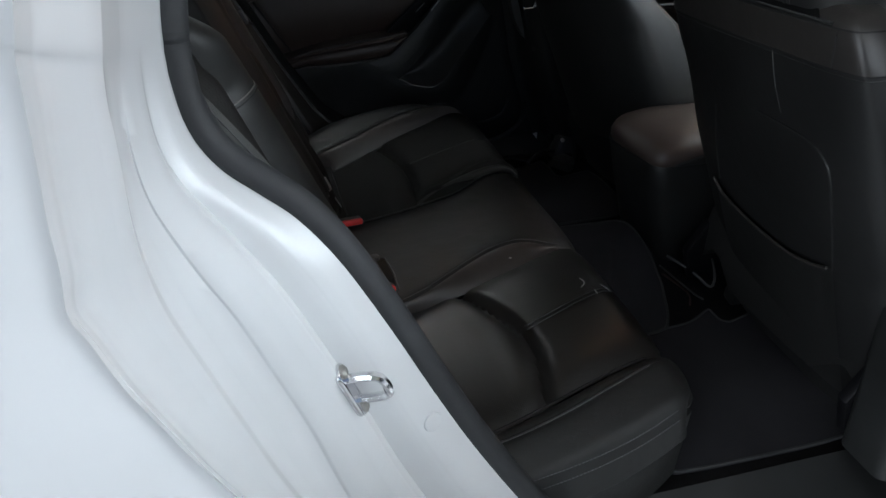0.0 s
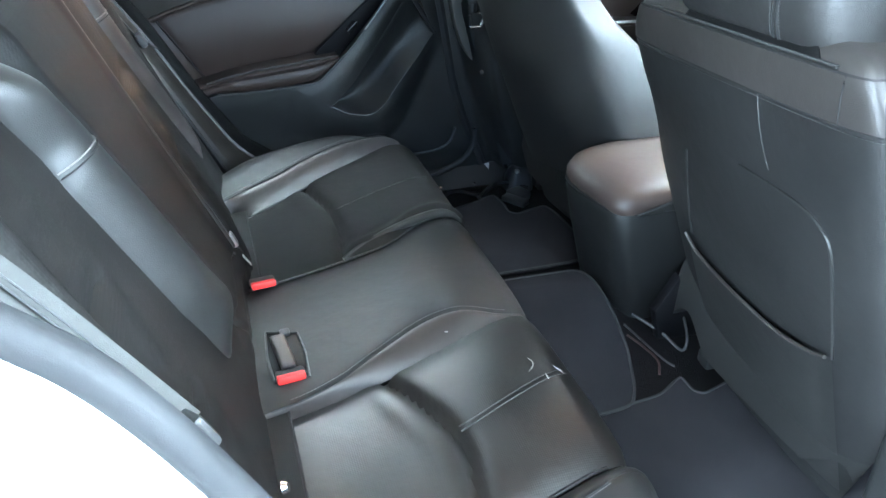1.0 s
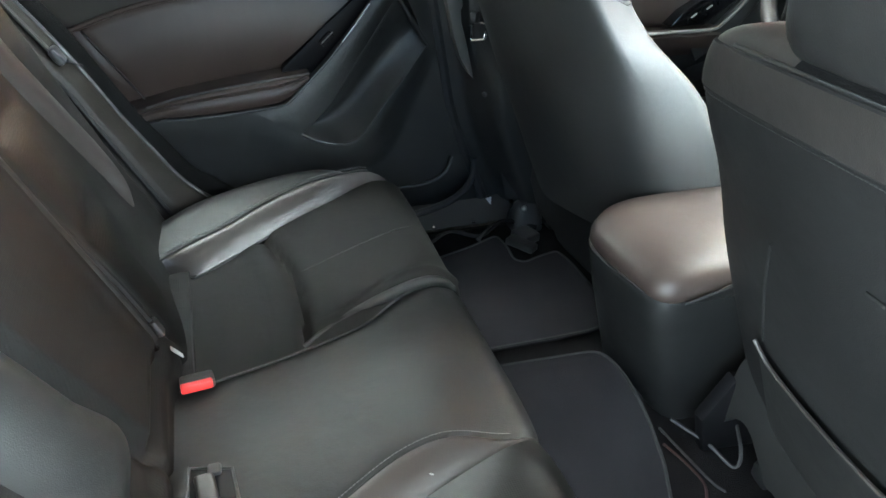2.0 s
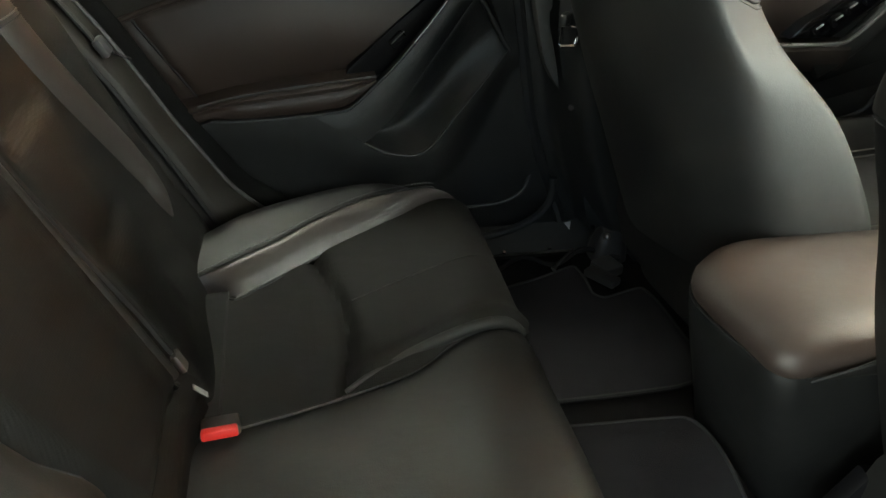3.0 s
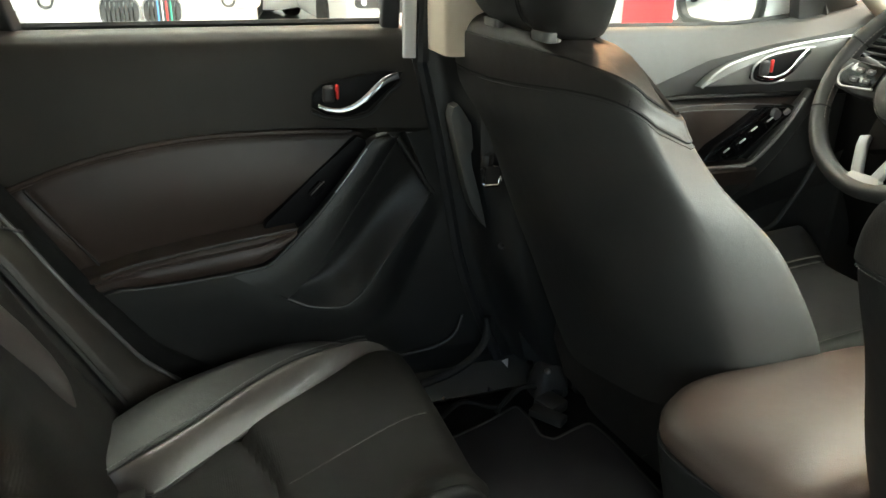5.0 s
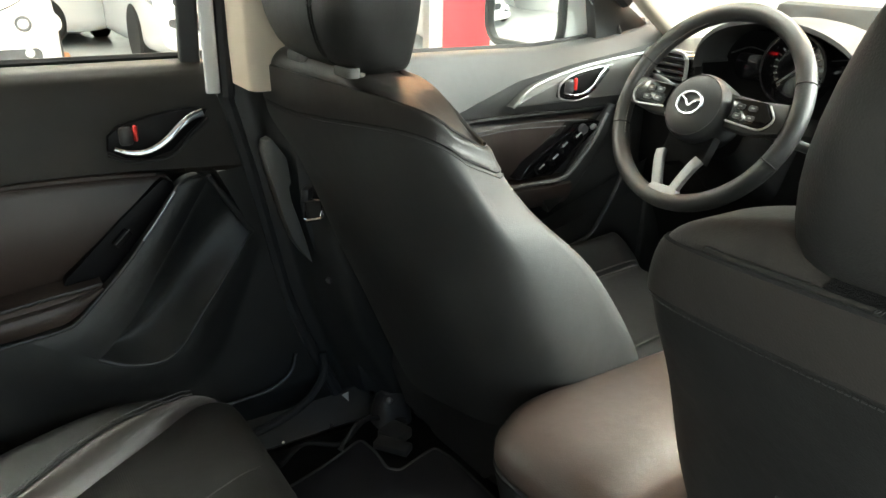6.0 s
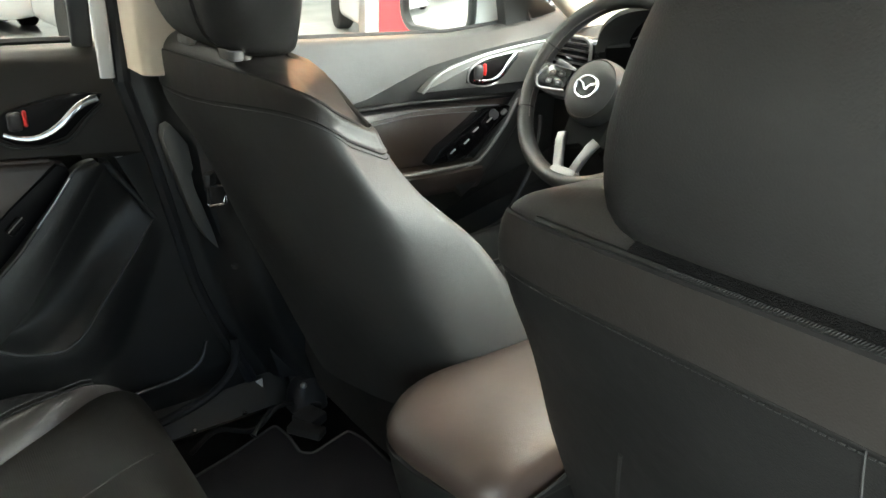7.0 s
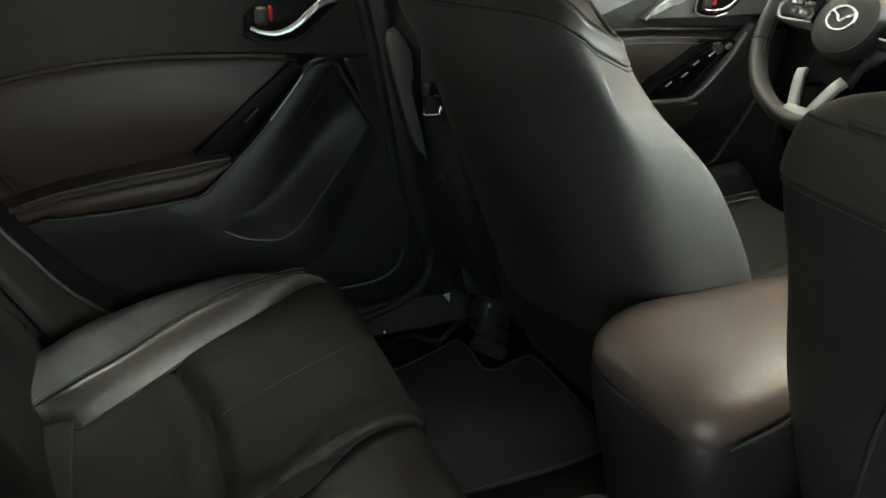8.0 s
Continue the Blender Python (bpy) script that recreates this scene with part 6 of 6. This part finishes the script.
part("lower_webbing", strap(smooth([(0.846, 1.848, 0.86), (0.866, 1.850, 0.78), (0.920, 1.855, 0.62), (0.965, 1.855, 0.45)], 6), 0.046, (-0.7, -0.7, 0)), WEBBING, dbelt)
tg = part("tongue", block((0.836, 1.840, 0.883), (0.014, 0.050, 0.022), 0.005, 2, Matrix.Rotation(radians(-40), 3, "Z")), PLASTIC, dbelt, "black tongue grip")
part("tongue_loop", tube([(0.839 + 0.012 * a + 0.1 * b, 1.833 - 0.008 * a, 0.852 + b) for a, b in ((-1, 0.018), (-0.9, -0.014), (-0.6, -0.018), (0.9, -0.014), (1.05, -0.010), (0.9, 0.018))], 0.0034, 6, True), CHROME, tg, "chrome tongue loop")
part("ear_trim", plate([(0.771, 0.952), (0.775, 0.968), (0.785, 0.972), (0.795, 0.958), (0.809, 0.937), (0.814, 0.896), (0.810, 0.887), (0.813, 0.863), (0.824, 0.828), (0.836, 0.785), (0.845, 0.746), (0.830, 0.764), (0.814, 0.791), (0.800, 0.833), (0.787, 0.884), (0.777, 0.923)][::-1], "y", 1.860, 1.890, 0.002, 2), PILLARGREY, pillar, "grey edge of the pillar cover")
part("anchor", block((0.785, 1.762, 1.205), (0.035, 0.06, 0.045), 0.014, 3), BEIGE, dbelt, "beige belt anchor cover")
part("stop_button", lathe([(0.001, 0.004), (0.004, 0.004), (0.006, 0), (0.001, -0.002)], (0.848, 1.800, 0.735), (-0.7, -0.7, 0), 10), DARKPLASTIC, dbelt, "small stop button")

# ---- driver's door ----
fdoor = thing("door_2", (1.4, 1.95, 0.42), "closed driver's door with satin silver trim and window switches", "car door", kind="structure")
FTOP = lambda x: lerp([0.8, 1.07, 1.41, 1.567, 1.633, 1.8], [1.078, 1.074, 1.072, 1.087, 1.099, 1.13], x)
FCRE = lambda x: lerp([0.8, 1.05, 1.17, 1.31, 1.45, 1.60, 1.8], [0.935, 0.945, 0.968, 1.020, 1.046, 1.066, 1.10], x)


def fupper(u, v):
    x = 0.88 + 0.90 * u
    zt, zc = FTOP(x), FCRE(x)
    if v < 0.25:
        s = v / 0.25
        return (x, 1.985 - 0.05 * s, zt + 0.004 * math.sin(s * math.pi))
    if v < 0.7:
        s = (v - 0.25) / 0.45
        return (x, 1.935 - 0.032 * s, zt + (zc - zt) * s)
    s = (v - 0.7) / 0.3
    return (x, 1.903 + 0.022 * s, zc + (0.935 - zc) * s)


part("upper_panel", sheet(fupper, 50, 30), DASH, fdoor, "soft dark grey upper door panel")
part("window_strip", tube([(x, 1.978, FTOP(x) + 0.004) for x in np.linspace(0.88, 1.72, 14)], 0.006, 6), SEAL, fdoor, "black rubber strip under the glass")
TRIMTOP = smooth([(1.293, 0.971), (1.324, 0.999), (1.363, 1.017), (1.447, 1.037), (1.535, 1.050), (1.628, 1.059), (1.71, 1.066)], 5)
trimo = [tuple(p) for p in TRIMTOP] + [(1.71, 0.976), (1.577, 0.974), (1.414, 0.971)]
silver = part("trim_panel", plate(trimo, "y", 1.893, 1.925, 0.005), TRIMSILVER, fdoor, "satin silver door trim")
part("trim_edge", tube([(p[0], 1.891, p[1]) for p in TRIMTOP], 0.0026, 6), SATIN, silver, "chrome edge")
pull_handle(fdoor, [(1.410, 0.008, 0.991), (1.436, 0.010, 0.985), (1.462, 0.013, 0.987), (1.486, 0.015, 1.001), (1.506, 0.012, 1.020), (1.527, 0.008, 1.036)], 1.890,
            [(1.402, 0.984), (1.43, 0.974), (1.47, 0.975), (1.497, 0.992), (1.520, 1.018), (1.534, 1.036), (1.53, 1.042), (1.48, 1.032), (1.43, 1.022), (1.405, 1.006)], (1.424, 1.006))
part("recess_ring", tube(smooth([(1.545, 1.886, 1.041), (1.500, 1.886, 1.038), (1.440, 1.886, 1.028), (1.408, 1.886, 1.012), (1.402, 1.886, 0.992), (1.412, 1.886, 0.980), (1.450, 1.886, 0.974), (1.484, 1.886, 0.980)], 5), 0.0020, 6), SATIN, fdoor, "thin satin ring of the handle recess")
part("lower_panel", sheet(lambda u, v: (0.90 + 0.85 * u, 1.915 - 0.02 * math.sin(v * 3.1) * step01(u, 0.2, 0.6), 0.43 + 0.52 * v), 20, 20), PLASTIC, fdoor, "black grained lower panel")
part("insert", sheet(lambda u, v: (0.95 + (0.41 + 0.17 * v) * u, 1.908 - 0.012 * math.sin(v * math.pi) ** 0.8, 0.805 + (0.128 + 0.008 * u) * v), 20, 14), INSERT, fdoor, "brown-black leather insert")
for pts in ([(1.00, 0.905), (1.12, 0.921), (1.223, 0.931), (1.29, 0.937), (1.39, 0.935), (1.496, 0.929)], [(1.00, 0.892), (1.12, 0.911), (1.223, 0.923), (1.29, 0.927), (1.39, 0.924), (1.48, 0.918)]):
    part("stitch_seam", tube(smooth([(x, 1.8925, z) for x, z in pts], 8), 0.0011, 5), PIPING, fdoor, "pale double seam")
part("gloss_strip", tube(smooth([(0.95, 1.900, 0.942), (1.215, 1.898, 0.951), (1.37, 1.896, 0.951), (1.525, 1.896, 0.948), (1.70, 1.896, 0.948)], 6), 0.006, 8), SATINBLACK, fdoor, "black strip under the trim")
sw = part("switch_panel", plate([(1.300, 0.827), (1.387, 0.827), (1.501, 0.911), (1.509, 0.929), (1.445, 0.928), (1.325, 0.857)], "y", 1.868, 1.91, 0.005), GLOSS, fdoor, "glossy black switch panel")
tilt = Matrix.Rotation(radians(-35), 3, "Y")
for i in range(4):
    bx, bz = 1.352 + 0.029 * i + 0.006 * (i % 2), 0.846 + 0.0195 * i - 0.003 * (i % 2)
    part("window_switch", block((bx, 1.866, bz), (0.026, 0.012, 0.018), 0.004, 2, tilt), GLOSS, sw, "window switch")
    part("switch_edge", block((bx - 0.003, 1.859, bz + 0.007), (0.016, 0.003, 0.003), 0.001, 1, tilt), SATIN, sw, "bright switch edge")
part("mirror_knob", lathe([(0.001, 0.008), (0.009, 0.008), (0.012, 0.0), (0.001, -0.002)], (1.458, 1.866, 0.917), (0, -1, 0.2), 16), DARKPLASTIC, sw, "round mirror control")
part("lock_button", block((1.487, 1.866, 0.920), (0.014, 0.010, 0.009), 0.003, 2, tilt), SATIN, sw, "small bright button")
part("armrest", loft([[(x, 1.915 - (1.915 - y) * 1.0, 0.820 + dz) for y, dz in ((1.915, 0.0), (1.87, 0.0), (1.856, -0.012), (1.856, -0.035), (1.875, -0.06), (1.915, -0.07))] for x in np.linspace(0.98, 1.43, 12)]), INSERT, fdoor, "leather armrest")
part("armrest_edge", tube([(x, 1.858, 0.818) for x in np.linspace(1.0, 1.40, 10)], 0.0035, 6), SATIN, fdoor, "satin silver edge")
part("pull_blade", sweep(smooth([(1.37, 1.872, 0.765), (1.43, 1.872, 0.806), (1.48, 1.874, 0.856), (1.525, 1.878, 0.912), (1.56, 1.884, 0.945)], 6), round_rect(0.044, 0.022, 0.009, 3), (0, 1, 0)), PLASTIC, fdoor, "black diagonal pull")
part("pull_edge", tube(smooth([(1.296, 1.858, 0.820), (1.40, 1.858, 0.820), (1.43, 1.858, 0.834), (1.462, 1.859, 0.864), (1.494, 1.861, 0.900), (1.525, 1.866, 0.945)], 8), 0.0035, 6), TRIMSILVER, fdoor, "satin silver pull edge")
part("bin", sheet(lambda u, v: (1.20 + 0.48 * u + 0.06 * v, 1.860 + 0.05 * math.sin(v * 3.1), 0.46 + 0.24 * v + 0.16 * u * v), 16, 10), PLASTIC, fdoor, "black door bin")
part("bin_rim", tube(smooth([(1.30, 1.860, 0.640), (1.481, 1.860, 0.667), (1.530, 1.860, 0.712), (1.573, 1.860, 0.784), (1.593, 1.862, 0.845), (1.60, 1.870, 0.90)], 6), 0.005, 6), PLASTIC, fdoor, "rounded rim")
part("outer_skin", sheet(lambda u, v: (0.85 + 0.98 * u, 2.06 + 0.04 * math.sin(v * math.pi) - 0.05 * v - 0.03 * u, 0.32 + 0.745 * v), 10, 14, (0, -0.015, 0)), WHITE, fdoor, "white outer skin")
part("window_glass", sheet(lambda u, v: (0.74 + 0.88 * u - 0.36 * v * u, 1.978 - 0.115 * v, 1.075 + 0.34 * v), 6, 6, (0, 0.004, 0)), GLASS, fdoor, "clear window glass").visible_shadow = False
part("sail_panel", plate([(1.548, 1.085), (1.65, 1.100), (1.70, 1.115), (1.60, 1.175), (1.50, 1.245), (1.49, 1.23), (1.53, 1.17)], "y", 1.945, 1.975, 0.005), PLASTIC, fdoor, "black corner panel")
part("frame_top", tube(smooth([(0.72, 1.85, 1.43), (1.05, 1.86, 1.41), (1.35, 1.895, 1.32), (1.62, 1.94, 1.165)], 6), 0.018, 8), SEAL, fdoor, "black window frame top")
mir = part("mirror_housing", loft([[(x, 2.128 + a * k, 1.135 + b * k) for a, b in round_rect(0.285, 0.175, 0.06, 6)] for x, k in ((1.492, 0.97), (1.51, 1.0), (1.56, 0.97), (1.61, 0.80), (1.64, 0.45))]), WHITE, fdoor, "white door mirror housing")
part("mirror_bezel", sweep([(1.490, 2.128 + a, 1.135 + b) for a, b in round_rect(0.268, 0.160, 0.052, 6)], circle(0.010, 8), (1, 0, 0), True), PLASTIC, mir, "dark mirror rim")
part("mirror_glass", plate([(2.128 + a, 1.135 + b) for a, b in round_rect(0.255, 0.148, 0.048, 6)], "x", 1.488, 1.4935, 0.001), MIRROR, mir, "mirror glass")
part("mirror_arm", sweep([(1.58, 2.04, 1.09), (1.62, 1.99, 1.085), (1.64, 1.955, 1.10)], round_rect(0.07, 0.045, 0.015)), PLASTIC, mir, "black mirror foot")

# ---- front pillar, windscreen, dashboard ----
fp = thing("front_pillar", (1.7, 1.88, 1.1), "beige front pillar trim beside the windscreen", "pillar trim", kind="structure")
part("trim", sweep(smooth([(1.86, 1.915, 1.06), (1.72, 1.885, 1.125), (1.60, 1.855, 1.19), (1.40, 1.80, 1.30), (1.20, 1.74, 1.40)], 6), round_rect(0.075, 0.06, 0.02), (0, 1, 0.3)), BEIGE, fp, "beige plastic trim")
part("trim", sweep(smooth([(1.86, 0.545, 1.06), (1.60, 0.605, 1.19), (1.40, 0.66, 1.30), (1.20, 0.72, 1.40)], 6), round_rect(0.075, 0.06, 0.02), (0, 1, -0.3)), BEIGE, fp, "beige plastic trim of the other side")
ws = thing("windscreen", (1.8, CY, 1.1), "clear laminated windscreen", "windscreen", kind="structure")
pane = part("pane", sheet(lambda u, v: (2.15 - 0.85 * v - 0.10 * (2 * u - 1) ** 2, CY + (0.66 - 0.10 * v) * (2 * u - 1), 1.09 + 0.345 * v), 12, 10, (0.004, 0, 0.004)), GLASS, ws)
pane.visible_shadow = False

dash = thing("dashboard", (1.75, CY, 0.7), "dark soft-skinned dashboard with hooded instruments", "dashboard")


def cluster(y):
    """1 across the hooded instruments, 0 beside them."""
    return step01(0.165 - abs(y - 1.540), 0.0, 0.015)


def dashtop(u, v):
    a = 2 * v - 1
    y = CY + 0.665 * a
    x = 1.585 + 0.52 * u + 0.05 * (1 - u) * (abs(a) ** 4) + 0.115 * (1 - u) * cluster(y)
    z = 1.078 + 0.030 * step01(u, 0.0, 0.25) - 0.022 * abs(a) ** 3 - 0.03 * step01(u, 0.9, 1.0)
    return (x, y, z)


part("top_pad", sheet(dashtop, 20, 90, (0, 0, -0.03)), DASH, dash, "dark grey soft top pad")
part("face", sheet(lambda u, v: (1.585 + 0.105 * cluster(CY + 0.665 * (2 * v - 1)) * (1 - step01(u, 0.15, 0.22)) + 0.05 * abs(2 * v - 1) ** 4 + 0.03 * step01(u, 0.1, 0.25) + 0.10 * step01(u, 0.45, 1.0), CY + 0.665 * (2 * v - 1), 1.074 - 0.022 * abs(2 * v - 1) ** 3 - 0.46 * u), 40, 90, (0.03, 0, 0)), MATTEBLACK, dash, "black lower face")
# hooded cluster
HC = (1.60, 1.540)


def hood(u, v):
    a = math.pi * (0.02 + 0.96 * v)
    r = 0.168
    k = 1 - 0.35 * step01(u, 0.5, 1.0)
    return (1.560 + 0.24 * u + 0.02 * (1 - math.sin(a)), HC[1] + r * math.cos(a) * (1 - 0.1 * u), 1.045 + 0.108 * k * math.sin(a) ** 0.75)


part("hood", sheet(hood, 12, 30, (0, 0, 0.008)), DASH, dash, "dark instrument hood")
part("instrument_backing", sweep([(1.665, HC[1], 1.055), (1.700, HC[1], 1.055)], round_rect(0.32, 0.15, 0.05, 5)), MATTEBLACK, dash, "black instrument panel")
dial = part("dial", lathe([(0.001, 0.0), (0.050, 0.0), (0.054, 0.006), (0.060, 0.022), (0.064, 0.022), (0.064, -0.01), (0.001, -0.01)], (1.655, 1.535, 1.072), (-1, 0, 0.15), 36), GLOSS, dash, "round dial with a ring")
part("dial_ring", tube([(1.633, 1.535 + 0.062 * math.cos(a), 1.075 + 0.062 * math.sin(a)) for a in np.linspace(0, 2 * math.pi, 36, False)], 0.0022, 6, True, (1, 0, 0)), SEAMGREY, dial, "thin dim ring")
for i in range(19):
    a = radians(-45 + 15 * i)
    part("dial_mark", block((1.6495, 1.535 + 0.044 * math.cos(a), 1.073 + 0.044 * math.sin(a)), (0.002, 0.0020, 0.007), 0.0005, 1, Matrix.Rotation(a - math.pi / 2, 3, "X")), MARK, dial)
part("needle", block((1.646, 1.552, 1.058), (0.002, 0.044, 0.003), 0.001, 1, Matrix.Rotation(radians(-40), 3, "X")), MARK, dial, "pale needle")
part("warning_light", lathe([(0.001, 0.002), (0.005, 0.002), (0.005, -0.002), (0.001, -0.002)], (1.648, 1.505, 1.036), (-1, 0, 0), 10), REDGLOW, dash, "lit red warning light")
for s in (-1, 1):
    part("side_display", plate([(HC[1] + s * 0.098 - 0.005 + a, 1.065 + b) for a, b in round_rect(0.075, 0.05, 0.018, 4)], "x", 1.656, 1.668, 0.002), GLOSS, dash, "dark side display")
    part("display_edge", tube(smooth([(1.652, HC[1] + s * 0.062, 1.095), (1.652, HC[1] + s * 0.10, 1.100), (1.652, HC[1] + s * 0.140, 1.085)], 5), 0.0014, 5), SEAMGREY, dash, "thin dim line")
# outer vent
vent = part("vent_frame", sweep([(1.592, 1.787, 1.042), (1.63, 1.787, 1.042)], round_rect(0.112, 0.076, 0.022, 5)), GLOSS, dash, "black air vent")
part("vent_ring", sweep([(1.590, 1.787 + a, 1.042 + b) for a, b in round_rect(0.112, 0.078, 0.022, 5)], circle(0.004, 6), (1, 0, 0), True), SATIN, vent, "satin ring")
for i in range(5):
    part("slat", block((1.588, 1.787, 1.016 + 0.013 * i), (0.014, 0.098, 0.0035), 0.001, 1, Matrix.Rotation(radians(18), 3, "Y")), DARKPLASTIC, vent)

# ---- steering wheel ----
T = radians(27)
WC, E1, E2, EN = V((1.425, 1.545, 1.024)), V((0, 1, 0)), V((math.sin(T), 0, math.cos(T))), V((-math.cos(T), 0, math.sin(T)))
wheel = thing("steering_wheel", tuple(WC - EN * 0.08), "black leather steering wheel with silver spokes and a round hub", "steering wheel")


def wp(a, b, h=0.0):
    """A point of the wheel: a to the car's left, b up, h towards the driver."""
    return WC + E1 * a + E2 * b + EN * h


def wplate(outline, h0, h1, r=0.003):
    v, f = plate(outline, "z", h0, h1, r)
    return [tuple(wp(*q)) for q in v], f


RIMR = 0.168
part("rim", sweep([wp(RIMR * math.cos(a), RIMR * math.sin(a)) for a in np.linspace(0, 2 * math.pi, 64, False)], circle(0.0150, 14, 0.0165), tuple(EN), True), LEATHER, wheel, "black leather rim")
for c in (158, 202, 22, -22):
    a = radians(c)
    part("rim_joint", tube([wp((RIMR + 0.0155 * math.cos(t)) * math.cos(a), (RIMR + 0.0155 * math.cos(t)) * math.sin(a), 0.0170 * math.sin(t)) for t in np.linspace(0, 2 * math.pi, 16, False)], 0.0012, 5, True), THREAD_DARK, wheel)
part("rim_stitching", stitches([wp((RIMR - 0.0145) * math.cos(a), (RIMR - 0.0145) * math.sin(a), 0.006) for a in np.linspace(radians(-30), radians(65), 50)], 0.006, 0.004, 0.0009), THREAD, wheel, "pale stitching")
hub = part("hub", lathe([(0.001, 0.040), (0.030, 0.039), (0.044, 0.036), (0.051, 0.030), (0.0525, 0.031), (0.056, 0.024), (0.058, 0.010), (0.057, -0.03), (0.05, -0.06), (0.001, -0.06)], tuple(WC + E2 * -0.008), tuple(EN), 40), PLASTIC, wheel, "round black airbag hub")
part("emblem_ring", tube([wp(0.0235 * math.cos(a), -0.008 + 0.0190 * math.sin(a), 0.0405) for a in np.linspace(0, 2 * math.pi, 30, False)], 0.0027, 6, True, tuple(EN)), CHROME, hub, "plain chrome emblem ring")
part("emblem_wing", tube(smooth([wp(0.0215, 0.001, 0.0405), wp(0.010, -0.003, 0.0415), wp(0, -0.013, 0.0415), wp(-0.010, -0.003, 0.0415), wp(-0.0215, 0.001, 0.0405)], 5), 0.0022, 6), CHROME, hub, "plain chrome wing shape")
for s in (1, -1):
    sp = part("spoke", wplate([(s * x, y) for x, y in ((0.045, 0.030), (0.10, 0.026), (0.150, 0.030), (0.158, 0.012), (0.152, -0.020), (0.10, -0.030), (0.050, -0.028))], -0.012, 0.010, 0.006), PLASTIC, wheel, "black side spoke")
    pod = part("switch_pod", wplate([(s * x, y) for x, y in ((0.062, 0.020), (0.118, 0.022), (0.140, -0.002), (0.128, -0.020), (0.066, -0.018))], 0.006, 0.022, 0.004), GLOSS, sp, "glossy switch pod")
    part("pod_edge", tube(smooth([wp(s * 0.064, -0.019, 0.022), wp(s * 0.100, -0.0215, 0.022), wp(s * 0.129, -0.021, 0.021), wp(s * 0.142, -0.002, 0.019), wp(s * 0.128, 0.018, 0.019)], 5), 0.0018, 6), SATIN, sp, "satin pod edge")
    for i, (x, y) in enumerate(((0.082, 0.008), (0.104, 0.008), (0.082, -0.008), (0.106, -0.008))):
        part("button", wplate([(s * x + a, y + b) for a, b in round_rect(0.015, 0.009, 0.003, 2)], 0.021, 0.0245, 0.001), DARKPLASTIC, pod, "small button")
        part("button_mark", wplate([(s * x + a, y + b) for a, b in round_rect(0.006, 0.002, 0.0008, 1)], 0.0243, 0.0250, 0), MARK, pod)
part("spoke_cover", wplate([(-0.046, -0.045), (0.046, -0.045), (0.044, -0.092), (0.028, -0.108), (0.0, -0.098), (-0.028, -0.108), (-0.044, -0.092)], -0.020, 0.002, 0.005), MATTEBLACK, wheel, "black cover under the hub")
for s in (1, -1):
    part("lower_spoke", sweep([wp(s * 0.016, -0.152, 0.004), wp(s * 0.025, -0.128, 0.007), wp(s * 0.035, -0.102, 0.008), wp(s * 0.040, -0.088, 0.004)], round_rect(0.019, 0.010, 0.003, 3), tuple(EN)), SPOKE, wheel, "satin silver lower spoke")
part("lower_joint", wplate([(-0.038, -0.164), (-0.020, -0.169), (0.020, -0.169), (0.038, -0.164), (0.026, -0.144), (-0.026, -0.144)], -0.006, 0.012, 0.005), SPOKE, wheel, "satin silver spoke foot")
part("column_cover", loft([[tuple(wp(a, b - 0.015 - 0.02 * k, -0.04 - 0.14 * k)) for a, b in round_rect(0.13 + 0.03 * k, 0.11 + 0.03 * k, 0.03, 4)] for k in (0, 0.3, 1)]), MATTEBLACK, wheel, "black column cover")
stalk = thing("indicator_stalk", (1.49, 1.60, 1.02), "dark indicator stalk behind the wheel", "stalk")
part("arm", tube([wp(0.05, 0.010, -0.05), wp(0.10, 0.028, -0.045), wp(0.135, 0.034, -0.035)], 0.008, 10, scale=lambda s: 0.8 + 0.5 * s), DARKPLASTIC, stalk)
part("tip", tube([wp(0.130, 0.033, -0.037), wp(0.155, 0.038, -0.030)], 0.0115, 10), DARKPLASTIC, stalk, "ribbed tip")
stalk2 = thing("wiper_stalk", (1.49, 1.48, 1.02), "dark wiper stalk behind the wheel", "stalk")
part("arm", tube([wp(-0.05, 0.0, -0.05), wp(-0.12, -0.012, -0.045), wp(-0.190, -0.020, -0.035)], 0.008, 10), DARKPLASTIC, stalk2)
# pedals' well and the near front door close the cabin
whole("footwell_carpet", sheet(lambda u, v: (1.95 + 0.12 * u, CY - 0.62 + 1.24 * v, 0.40 + 0.35 * u), 8, 8, (0.02, 0, -0.02)), CARPET, "black carpet of the footwell", "carpet", kind="structure")
ndoor = thing("door_3", (1.4, 0.52, 0.42), "closed front passenger door, dark panel", "car door", kind="structure")
part("panel", sheet(lambda u, v: (1.02 + 0.78 * u, 0.545 - 0.02 * math.sin(v * 3.1), 0.43 + 0.65 * v), 10, 10, (0, -0.03, 0)), PLASTIC, ndoor, "black door panel")
part("outer_skin", sheet(lambda u, v: (0.98 + 0.85 * u, 0.40 - 0.04 * math.sin(v * math.pi) + 0.05 * v, 0.32 + 0.745 * v), 10, 14, (0, 0.015, 0)), WHITE, ndoor, "white outer skin")
npane = part("window_glass", sheet(lambda u, v: (0.98 + 0.64 * u - 0.3 * v * u, 0.482 + 0.115 * v, 1.075 + 0.34 * v), 6, 6, (0, 0.004, 0)), GLASS, ndoor, "clear window glass")
npane.visible_shadow = False
